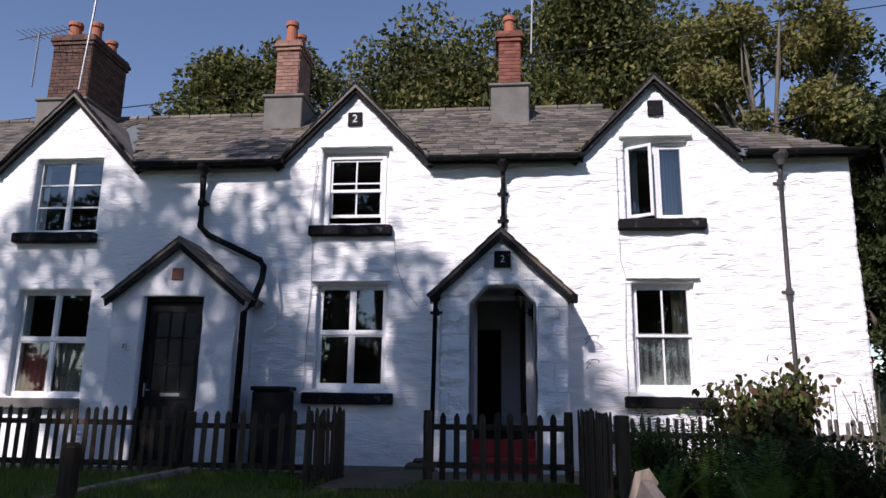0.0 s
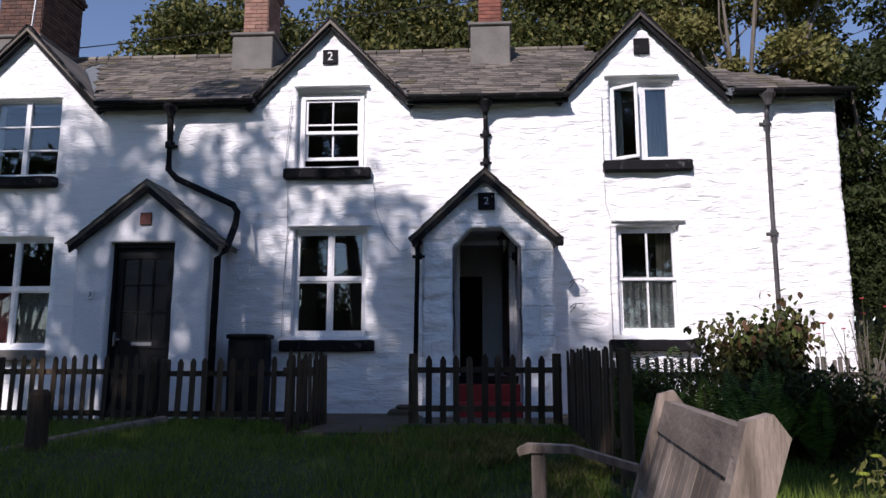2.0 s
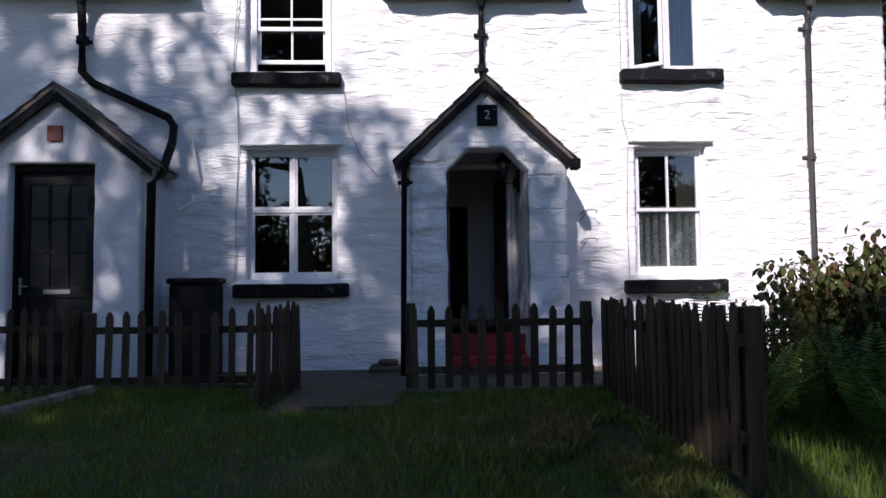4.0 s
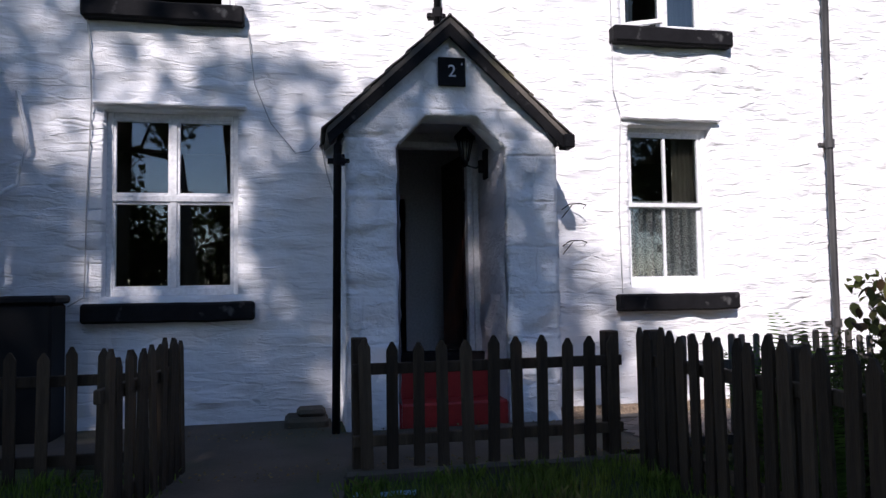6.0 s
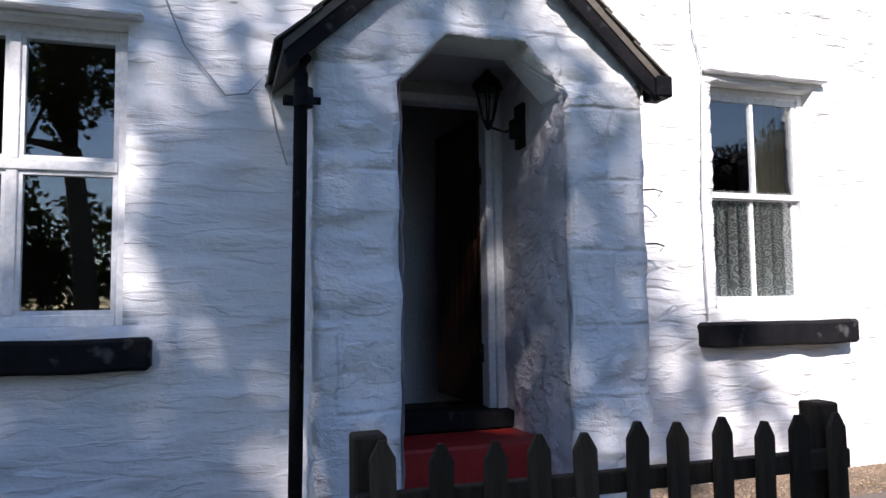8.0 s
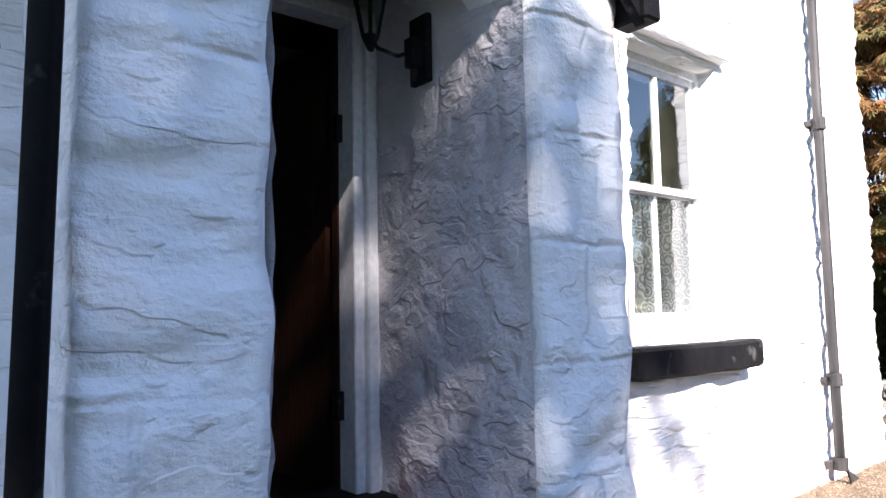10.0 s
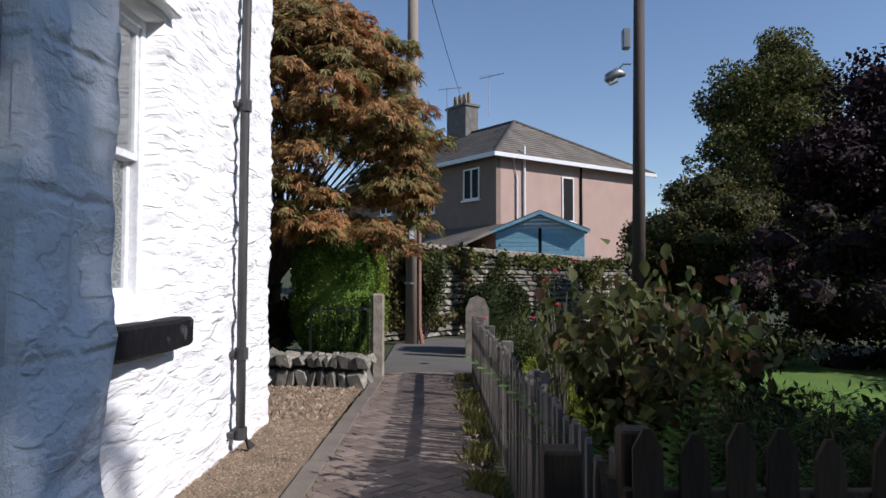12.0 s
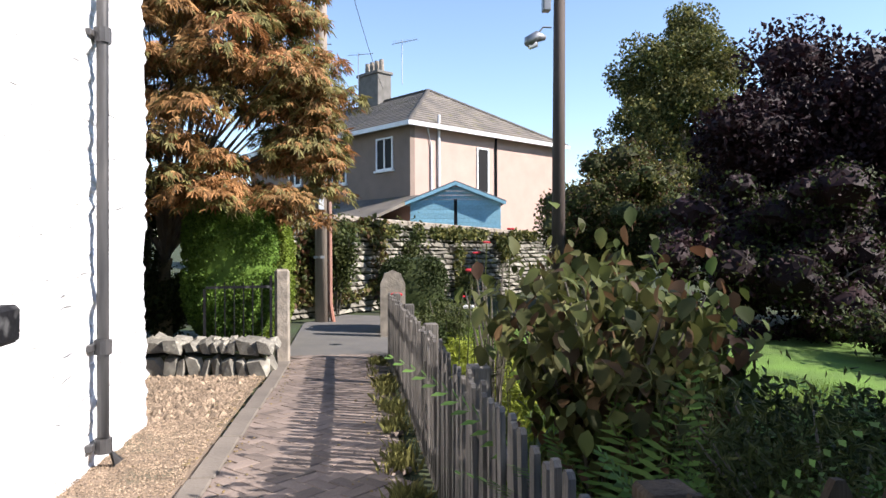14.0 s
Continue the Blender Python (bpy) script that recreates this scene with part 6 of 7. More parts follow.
def shed():
    ob = thing("garden_shed", "blue boarded garden shed with a felt roof behind the wall", "shed", (23.2, 6.12, 1.58), -97)
    # local x along the gable front
    w, d, h, hp = 1.52, 1.7, 1.55, 0.58
    part("floor", boxes(((-w + 0.03, 0.03, -1.6), (w - 0.03, d, 0.0))), M["concrete"], ob)
    for i in range(10):
        z = i * 0.15
        for a, b in ((-w, -0.06), (0.06, w)):
            part("board", boxes(((a, -0.03, z + 0.004), (b, 0.0, z + 0.146)), bevel=0.004), M["shed_blue"], ob)
    for i in range(3):
        bm = bmesh.new()
        z = h + i * 0.14
        hw = w * (1 - (i * 0.14) / hp) - 0.02
        hw2 = w * (1 - ((i + 1) * 0.14 - 0.01) / hp)
        prism(bm, [(-hw, z + 0.004), (hw, z + 0.004), (hw2, z + 0.134), (-hw2, z + 0.134)], "y", -0.03, 0.0)
        part("gable_board", bm, M["shed_blue"], ob)
    part("body", boxes(((-w + 0.01, 0.002, 0), (w - 0.01, d, h))), M["shed_blue"], ob)
    part("door_gap", boxes(((-0.055, -0.02, 0), (0.055, 0.0, h))), M["black"], ob)
    for s in (-1, 1):
        bm = bmesh.new()
        prism(bm, [(0, h + hp + 0.04), (s * (w + 0.18), h - 0.06), (s * (w + 0.18), h - 0.11), (0, h + hp)], "y", -0.2, d + 0.1)
        part("roof", bm, M["felt"], ob)
        bm = bmesh.new()
        prism(bm, [(0, h + hp), (s * (w + 0.16), h - 0.10), (s * (w + 0.16), h - 0.2), (0, h + hp - 0.12)], "y", -0.22, -0.20)
        part("bargeboard", bm, M["shed_blue"], ob)
    return ob


shed()
aerial(34.6, 9.4, 9.6, 1.6, 80)
aerial(30.0, 7.5, 8.6, 1.9, 60)
aerial(-9.15, 12.0, 7.0, 1.2, 170)
part("aerial_mast", tube(bmesh.new(), [(-8.15, 12.0, 6.9), (-7.95, 12.0, 10.2)], 0.02, 6), M["metal_grey"], None, "tall grey mast beside the wide chimney", "mast")
part("aerial_mast", tube(bmesh.new(), [(0.66, 12.5, 7.6), (0.72, 12.5, 9.6)], 0.016, 6), M["metal_grey"], None, "thin grey mast strapped to the red chimney", "mast")


# ---- big trees ----
tree("tree", "big dark leafy tree on the hill behind the roof", (-13.0, 34, 2), 14, (-13.0, 34, 13.6), (4.9, 4, 6.4), ["leaf_mid", "leaf_light", "leaf_mid"], 46000, 0.30, 70, 2.0, 0.4, 41)
tree("tree", "big olive green tree behind the slate ridge", (-3.0, 33, 2), 15, (-3.0, 33, 13.4), (6.0, 4, 6.6), ["leaf_mid", "leaf_light", "leaf_mid"], 56000, 0.30, 90, 2.1, 0.45, 42)
tree("tree", "tall dark tree behind the red chimney", (4.5, 36, 2), 18, (5.2, 36, 16.2), (8.0, 5, 9.8), ["leaf_mid", "leaf_light", "leaf_mid"], 70000, 0.30, 110, 2.3, 0.45, 43)
tree("tree", "pale olive leaved tree beyond the cottage end", (9.0, 23, 1.5), 12, (9.0, 23, 11.2), (3.2, 3, 5.2), "leaf_light", 19000, 0.2, 60, 0.7, 0.25, 44, limbs=12, shell=0.3)
tree("tree", "dark tree beyond the cottage corner", (15.0, 27, 1.5), 12, (14.6, 26, 9.5), (4.5, 4, 6.5), "leaf_dark", 22000, 0.25, 60, 1.1, 0.3, 45)
tree("tree", "dark leafy tree beyond the garden behind the corner", (12.5, 24, 1.0), 9, (12.6, 24, 4.5), (3.0, 3, 3.6), "leaf_dark", 14000, 0.2, 45, 0.9, 0.25, 46)
tree("tree", "tall grey-green tree beyond the garden", (34, -7.5, 0), 15, (34.5, -7.3, 7.4), (3.6, 4.8, 7.5), ["leaf_mid", "leaf_light"], 80000, 0.18, 190, 1.0, 0.35, 47, taper=0.42)
tree("tree", "deep purple leaved beech overhanging the garden", (14, -3.4, -0.2), 9, (14.0, -2.1, 3.1), (3.0, 5.0, 3.1), "leaf_purple", 125000, 0.125, 150, 1.0, 0.3, 48, shell=0.3, core=0.5)
tree("tree", "low mixed shrubs with reddish tips behind the pole", (18, 1.8, 0), 4, (18.5, 2.2, 2.3), (2.0, 2.3, 2.0), ["leaf_mid", "leaf_light", "leaf_mid", "leaf_russet"], 34000, 0.10, 70, 0.75, 0.1, 49, core=0.6)
tree("tree", "dense dark hedge row at the garden end", (11, 1.5, -0.2), 3, (11.5, 1.0, 1.2), (1.6, 3.5, 1.7), ["leaf_purple", "leaf_dark"], 24000, 0.09, 60, 0.55, 0.1, 50, core=0.7)
# trees that stand behind the walker and shade the lawn and the front
tree("tree", "tall leafy tree on the lawn edge shading the cottages", (-10.5, -5.5, -0.5), 19, (-10.3, -4.6, 12.5), (5.4, 4.5, 6.2), "leaf_mid", 19500, 0.24, 90, 0.85, 0.35, 51, shell=0.3)
tree("tree", "broad tree shading the lawn", (-4.6, -6.5, -0.5), 13, (-6.1, -6.0, 9.2), (2.8, 2.8, 4.4), "leaf_mid", 8500, 0.22, 60, 0.8, 0.3, 52, shell=0.3)
tree("tree", "high leafy tree whose shadow falls on the porch", (-6.9, -6.0, -0.5), 17, (-6.1, -5.0, 14.5), (2.0, 1.6, 2.1), "leaf_mid", 2300, 0.2, 24, 0.5, 0.28, 54, shell=0.3)
tree("tree", "wide spreading tree above the lawn edge", (-3.0, -7.5, -0.5), 13, (-5.2, -6, 12.5), (2.5, 1.8, 1.4), "leaf_mid", 8500, 0.2, 44, 0.6, 0.3, 55, shell=0.3)
tree("tree", "leafy middle-sized tree shading the garden bed", (-1.5, -6.8, -0.5), 10, (-1.9, -6.0, 11.0), (1.9, 1.5, 1.2), "leaf_mid", 4600, 0.2, 40, 0.55, 0.2, 56, shell=0.3)
tree("tree", "dense lower tree shading the lawn by the log", (-9.0, -6, -0.5), 9, (-8.6, -5, 8.0), (3.6, 2.0, 2.8), "leaf_mid", 13500, 0.2, 50, 0.9, 0.25, 57, shell=0.3)
tree("tree", "broad tree behind the bench", (4.5, -9.5, -0.5), 9, (4.0, -9.5, 5.6), (4.0, 2.5, 3.6), "leaf_mid", 16000, 0.22, 60, 1.0, 0.25, 53)


for k in range(7):
    tree("tree", ("dark leafy tree of the row behind the lawn", "broad dark tree closing the lawn", "leafy dark tree at the lawn edge")[k % 3], (-27 + k * 8, -19 - (k % 2) * 3, -0.5), 8, (-27 + k * 8, -19 - (k % 2) * 3, 3.2 + (3.0 if k > 3 else 4.5 * (k == 0))), (5.0, 2.5, 4.2 + (k % 3) * 0.6 + (3.0 if k > 3 else 4.5 * (k == 0))), "leaf_dark", 5500 + 3500 * (k > 3 or k == 0), 0.4, 40, 1.3, 0.3, 110 + k)


# ---- bench ----
def bench():
    ob = thing("garden_bench", "weathered wooden slatted garden bench on the lawn", "bench", (0.74, 3.97, -0.30), -96.0)
    L, D = 1.66, 0.47
    w = M["wood_bench"]
    lean = 0.17
    for x in (0.0, L - 0.08):
        bm = bmesh.new()
        prism(bm, [(0.0, 0.0), (0.07, 0.0), (0.09, 0.42), (0.07 + lean + 0.02, 0.93), (0.02 + lean + 0.03, 0.99), (-0.01 + lean - 0.01, 0.97), (lean - 0.04, 0.90), (-0.01, 0.42)], "x", x, x + 0.075)
        part("rear_leg", bm, w, ob)
        part("front_leg", boxes(((x, -D, 0), (x + 0.07, -D + 0.07, 0.685)), bevel=0.006), w, ob)
        bm = bmesh.new()
        prism(bm, [(-D - 0.06, 0.67), (-D - 0.07, 0.70), (-D - 0.02, 0.725), (-D + 0.2, 0.72), (0.06, 0.63), (0.06, 0.595), (-D + 0.2, 0.685), (-D, 0.685)], "x", x - 0.012, x + 0.085)
        part("armrest", bm, w, ob)
        part("side_rail", boxes(((x + 0.015, -D + 0.07, 0.33), (x + 0.055, 0.0, 0.41)), bevel=0.004), w, ob)
    def on_back(z):
        return 0.02 + lean * (z - 0.42) / 0.5
    bm = bmesh.new()
    prism(bm, [(on_back(0.80) - 0.02, 0.80), (on_back(0.80) + 0.03, 0.80), (on_back(0.93) + 0.03, 0.94), (on_back(0.93) - 0.02, 0.94)], "x", 0.075, L - 0.08)
    part("top_rail", bm, w, ob)
    bm = bmesh.new()
    prism(bm, [(on_back(0.46) - 0.02, 0.46), (on_back(0.46) + 0.03, 0.46), (on_back(0.53) + 0.03, 0.53), (on_back(0.53) - 0.02, 0.53)], "x", 0.075, L - 0.08)
    part("lower_rail", bm, w, ob)
    n = 13
    for i in range(n):
        x = 0.10 + i * (L - 0.26) / n
        bm = bmesh.new()
        prism(bm, [(on_back(0.53) - 0.008, 0.53), (on_back(0.53) + 0.012, 0.53), (on_back(0.80) + 0.012, 0.80), (on_back(0.80) - 0.008, 0.80)], "x", x, x + (L - 0.26) / n - 0.016)
        part("back_slat", bm, w, ob)
    for i in range(7):
        y = -D - 0.01 + i * 0.078
        part("seat_slat", boxes(((0.0, y, 0.41 + 0.004 * (i % 2)), (L, y + 0.06, 0.435 + 0.004 * (i % 2))), bevel=0.004), w, ob)
    part("apron", boxes(((0.07, -D + 0.01, 0.33), (L - 0.07, -D + 0.045, 0.405)), bevel=0.004), w, ob)
    return ob


bench()


# ---- small things by the front ----
def plaque(name, label, x, y, z, w, h, mat, text=None, size=0.1, tmat="num_white"):
    ob = thing(name, label, "number plaque", (x, y, z))
    part("plate", boxes(((-w / 2, -0.02, -h / 2), (w / 2, 0.0, h / 2)), bevel=0.004), M[mat], ob)
    if text:
        cu = bpy.data.curves.new("figure", "FONT")
        cu.body, cu.size, cu.extrude, cu.align_x, cu.align_y = text, size, 0.002, "CENTER", "CENTER"
        tmp = bpy.data.objects.new("tmp", cu)
        scene.collection.objects.link(tmp)
        bpy.context.view_layer.update()
        me = bpy.data.meshes.new_from_object(tmp.evaluated_get(bpy.context.evaluated_depsgraph_get()))
        bpy.data.objects.remove(tmp)
        me.materials.clear()
        me.materials.append(M[tmat])
        f = part("figure", me, None, ob)
        f.matrix_basis = pose(0, -0.023, 0, 90, 0, 0)
    return ob


plaque("number_plaque", "black plaque with a white 2 above the porch arch", 0.125, 10.19, 3.09, 0.24, 0.25, "black", "2", 0.15)
plaque("number_plaque", "black plaque with a white 2 high in the gable", -2.34, 10.865, 5.645, 0.24, 0.24, "black", "2", 0.2)
plaque("number_plaque", "small dark red plaque on the rendered porch", -4.85, 10.19, 2.89, 0.17, 0.18, "plaque_red")
plaque("number_plaque", "small white plaque with a dark 3 beside the black door", -5.60, 10.19, 1.78, 0.08, 0.13, "trim_white", "3", 0.1, "black")
part("vent_frame", boxes(((2.46, 10.83, 5.58), (2.70, 10.87, 5.83)), bevel=0.004), M["black"], None, "dark square vent opening high in the gable", "vent")
b_ = thing("storage_box", "black plastic lidded box against the white wall", "storage box", (-3.36, 10.6, 0.05))
part("body", boxes(((-0.27, -0.18, 0.0), (0.27, 0.18, 1.10)), bevel=0.02), M["plastic_black"], b_)
part("lid", boxes(((-0.30, -0.20, 1.10), (0.30, 0.20, 1.17)), bevel=0.02), M["plastic_black"], b_)
for a_, c_, z_ in ((2.0, 3.1, 2.90), (-2.92, -1.63, 2.87), (1.98, 3.12, 5.20), (-2.9, -1.7, 5.13)):
    part("drip_mould", boxes(((a_, 10.80, z_), (c_, 10.90, z_ + 0.035)), bevel=0.01), M["white"], None, kind="structure")
for z_ in (1.98, 1.62):
    h_ = thing("wall_hook", "small curled iron hook on the white wall", "hook", (1.36, 10.86, z_))
    part("arm", tube(bmesh.new(), [(0, 0, 0), (0.06, -0.05, 0.05), (0.15, -0.12, 0.05), (0.19, -0.15, 0.03), (0.17, -0.13, 0.0)], 0.006, 5), M["black"], h_)
    part("brace", tube(bmesh.new(), [(0, 0, -0.08), (0.08, -0.07, 0.04)], 0.005, 5), M["black"], h_)
part("wall_cable", tube(bmesh.new(), [(-1.62, 10.84, 3.6), (-1.56, 10.84, 3.1), (-1.42, 10.84, 2.75), (-1.2, 10.84, 2.48), (-1.08, 10.84, 2.5), (-0.98, 10.84, 2.62), (-0.92, 10.84, 2.3), (-0.86, 10.84, 2.1)], 0.006, 5), M["cable_w"], None, "thin pale cable looped on the white wall", "cable")
part("wall_cable", tube(bmesh.new(), [(-2.94, 10.83, 4.9), (-3.0, 10.83, 3.9), (-2.95, 10.84, 3.4), (-2.93, 10.84, 2.9), (-2.96, 10.84, 2.0), (-2.97, 10.84, 1.2), (-3.1, 10.84, 1.12)], 0.007, 5), M["cable_w"], None, "white cable clipped down the wall beside the window", "cable")
part("wall_cable", tube(bmesh.new(), [(1.93, 10.84, 4.9), (1.93, 10.84, 3.2), (2.0, 10.84, 2.95), (1.96, 10.84, 2.0), (1.97, 10.84, 1.15)], 0.006, 5), M["cable_w"], None, "white cable run down beside the sash window", "cable")
part("waste_pipe", tube(bmesh.new(), [(-3.5, 10.8, 2.95), (-3.42, 10.8, 2.5), (-3.5, 10.8, 2.15), (-3.62, 10.7, 2.05)], 0.02, 8), M["trim_white"], None, "white curved plastic pipe by the porch", "pipe")
part("kerb_stone", boxes(((-1.3, 10.45, 0.0), (-0.93, 10.80, 0.15)), ((-1.2, 10.5, 0.15), (-0.95, 10.78, 0.21)), bevel=0.03), M["concrete"], None, "low dark stone trough beside the porch", "trough")
part("log", tube(bmesh.new(), [(-4.7, 7.2, -0.08), (-4.3, 8.1, 0.02), (-3.9, 9.1, 0.10)], [0.07, 0.075, 0.065], 8), M["wood_bench"], None, "weathered brown rail lying at the lawn edge", "log")
part("post", tube(bmesh.new(), [(0, 0, -0.3), (0, 0, 0.85), (0, 0, 0.9)], [0.11, 0.10, 0.07], 9), M["wood_fence"], None, "dark old timber post on the lawn", "post").matrix_world = pose(-4.35, 7.25, -0.35)
part("hose_pipe", tube(bmesh.new(), [(-0.86, 8.55, 0.03), (-0.75, 8.5, 0.03), (-0.6, 8.52, 0.03), (-0.5, 8.49, 0.035)], 0.02, 8), M["shed_blue"], None, "short pale blue plastic pipe on the grass", "pipe")


# ---- garden ----
def shrub(name, label, base, radii, n, mat, leaf, seed, stems=9, aspect=0.6, droop=0.5, category="shrub", broad=False):
    rng = np.random.default_rng(seed)
    ob = thing(name, label, category, base)
    bm = bmesh.new()
    tips = []
    for i in range(stems):
        a = rng.uniform(0, 2 * math.pi)
        e = Vector((radii[0] * math.cos(a) * rng.uniform(0.3, 0.95), radii[1] * math.sin(a) * rng.uniform(0.3, 0.95), radii[2] * rng.uniform(1.3, 2.0)))
        mid = Vector((e.x * 0.35, e.y * 0.35, e.z * 0.55))
        tube(bm, [(e.x * 0.08, e.y * 0.08, -0.1), mid, e], [0.012, 0.009, 0.004], 5)
        for k in range(n // stems):
            t = rng.uniform(0.25, 1.03)
            p = mid.lerp(e, (t - 0.4) / 0.6) if t > 0.4 else Vector((0, 0, 0)).lerp(mid, t / 0.4)
            tips.append(np.array(p) + rng.normal(size=3) * np.array(radii) * 0.16)
    part("stem_growth", bm, M["bark"], ob, kind="stuff")
    part("foliage", (broad_leaves if broad else leaves_mesh)("foliage", np.array(tips), leaf, mats_of(mat), rng, droop=droop, aspect=aspect), None, ob, kind="stuff")
    return ob


def fern(label, base, fronds, length, seed, lean=0.6):
    rng = np.random.default_rng(seed)
    ob = thing("fern", label, "fern", base)
    for k in range(fronds):
        a = rng.uniform(0, 2 * math.pi)
        L = length * rng.uniform(0.75, 1.1)
        d = Vector((math.cos(a), math.sin(a), 0))
        sd = Vector((-d.y, d.x, 0))
        le = lean * rng.uniform(0.5, 1.2)
        verts, faces = [], []
        pts = []
        for i in range(31):
            t = i / 30
            pts.append(d * (L * le * t ** 1.4) + Vector((0, 0, L * (t - 0.35 * le * t ** 3))))
        for i in range(30):
            q = len(verts)
            g = sd * (0.0035 * (1 - i / 32))
            verts += [tuple(pts[i] - g), tuple(pts[i] + g), tuple(pts[i + 1] + g), tuple(pts[i + 1] - g)]
            faces.append((q, q + 1, q + 2, q + 3))
        for i in range(4, 30):
            t = i / 30
            w = L * 0.20 * math.sin(math.pi * min(1, (t - 0.08) * 1.06)) ** 0.7 * (1 - 0.5 * t)
            tang = (pts[i + 1] - pts[i]).normalized()
            for s_ in (-1, 1):
                tip = pts[i] + sd * s_ * w + tang * w * 0.35 - Vector((0, 0, 0.12 * w))
                q = len(verts)
                verts += [tuple(pts[i] - tang * 0.008), tuple((pts[i] + tip) / 2 - tang * 0.012), tuple(tip), tuple((pts[i] + tip) / 2 + tang * 0.010)]
                faces.append((q, q + 1, q + 2, q + 3))
        me = bpy.data.meshes.new("frond")
        me.from_pydata(verts, [], faces)
        me.materials.append(M["fern"])
        part("frond", me, None, ob)
    return ob


shrub("shrub", "broad drooping-leaved shrub over the paling fence", (2.95, 8.1, -0.05), (0.60, 0.62, 0.72), 4000, ["leaf_shrub", "leaf_shrub", "leaf_mid", "leaf_shrub", "leaf_russet"], 0.095, 61, 26, 0.75, 0.8, broad=True)
shrub("shrub", "dense feathery green bush behind the picket fence", (2.0, 7.7, -0.1), (0.7, 0.6, 0.50), 8000, "leaf_mid", 0.05, 62, 18, 0.25, -0.2)
shrub("shrub", "dark low bush in the garden bed", (3.1, 7.1, -0.15), (0.9, 0.7, 0.42), 6500, "leaf_dark", 0.07, 63, 18, 0.5)
shrub("shrub", "yellow-green leafy border plants by the fence", (5.8, 8.25, -0.05), (1.7, 0.32, 0.26), 9000, "leaf_yellow", 0.05, 64, 30, 0.5)
shrub("shrub", "low green plants along the fence foot", (8.0, 8.3, -0.05), (1.2, 0.4, 0.42), 5500, "leaf_mid", 0.05, 65, 24, 0.45)
shrub("shrub", "dark leafy bush at the far side of the garden", (8.4, 6.2, -0.2), (1.3, 0.9, 0.5), 7000, "leaf_shrub", 0.08, 66, 20, 0.5)
shrub("shrub", "leafy bush near the bench with small leaves", (2.9, 4.6, -0.3), (0.7, 0.7, 0.35), 4500, "leaf_light", 0.05, 67, 14, 0.5)
shrub("shrub", "climbing ivy on the rubble wall", (14.5, 9.75, 0.2), (0.45, 0.6, 0.95), 4200, "leaf_mid", 0.08, 68, 14, 0.7)
shrub("shrub", "ragged ivy creeping up the middle of the rubble wall", (17.35, 8.1, 0.2), (0.35, 0.5, 0.95), 2600, "leaf_mid", 0.07, 69, 12, 0.7)
shrub("shrub", "dark purple and green undergrowth beneath the beech", (8.2, 1.9, -0.3), (1.9, 0.8, 0.42), 9000, ["leaf_purple", "leaf_dark", "leaf_mid"], 0.09, 71, 26, 0.6)
shrub("shrub", "low dark laurel-like bank at the lawn's far edge", (11.8, 3.9, -0.3), (2.0, 0.9, 0.45), 9000, ["leaf_dark", "leaf_mid", "leaf_purple"], 0.09, 72, 26, 0.6)
shrub("shrub", "broken low planting where the lawn meets the beech", (5.6, 0.3, -0.3), (1.6, 0.8, 0.42), 7000, ["leaf_dark", "leaf_mid"], 0.09, 73, 22, 0.6)
shrub("shrub", "dark leafy undergrowth beneath the small maple", (9.9, 11.95, 0.1), (0.75, 0.55, 0.50), 8000, ["leaf_dark", "leaf_mid"], 0.07, 74, 22, 0.6)
for k, (fx, fy, fn, fl) in enumerate(((1.75, 8.15, 11, 1.0), (2.2, 7.4, 12, 0.9), (1.6, 7.0, 10, 0.85), (2.9, 6.7, 12, 0.9), (2.3, 6.3, 10, 0.8), (3.6, 6.2, 12, 0.85), (2.15, 8.3, 9, 1.4), (1.75, 8.1, 9, 1.0), (1.5, 7.6, 12, 1.0), (2.4, 6.8, 13, 1.05), (3.6, 5.4, 10, 0.8))):
    fern(("tall green fern behind the paling fence", "arching green fern in the garden bed", "spreading fern among dark shrubs")[k % 3], (fx, fy, -0.12), fn, fl, 80 + k)


def flower(label, base, h, mat, r=0.035):
    ob = thing("flower", label, "flower", base)
    part("stem", tube(bmesh.new(), [(0, 0, 0), (0.03, 0.02, h * 0.6), (0.02, 0.0, h)], 0.004, 5), M["leaf_mid"], ob)
    bm = bmesh.new()
    for k in range(7):
        a = k * 2 * math.pi / 7
        c = Vector((0.02 + r * 0.55 * math.cos(a), r * 0.55 * math.sin(a), h + 0.01))
        bmesh.ops.create_icosphere(bm, subdivisions=1, radius=r * 0.5, matrix=Matrix.Translation(c) @ Matrix.Diagonal((1, 1, 0.6, 1)))
    part("bloom", bm, M[mat], ob)


for fx, fy, fh in ((1.95, 4.2, 0.55), (1.9, 3.95, 0.42), (2.1, 4.35, 0.62)):
    flower("yellow bloom among small leaves by the bench", (fx, fy, -0.3), fh, "leaf_yellow", 0.03)
flower("red dahlia bloom over the paling fence", (3.35, 8.35, 0), 1.02, "flower_red", 0.045)
flower("white lily bloom among border plants", (4.6, 8.5, 0), 0.98, "flower_white", 0.05)
flower("red bloom near the milestone", (9.9, 8.75, 0), 0.75, "flower_red", 0.09)
flower("small red cosmos bloom by the fence", (3.9, 8.6, 0), 1.25, "flower_red", 0.035)
for fx, fy, fh in ((4.3, 8.5, 1.35), (4.05, 8.45, 1.18), (4.5, 8.4, 1.42), (4.65, 8.55, 1.05), (4.2, 8.3, 1.5), (3.75, 8.4, 1.12)):
    flower("small dark red bloom on a tall thin stem", (fx, fy, 0), fh, "flower_red", 0.026)
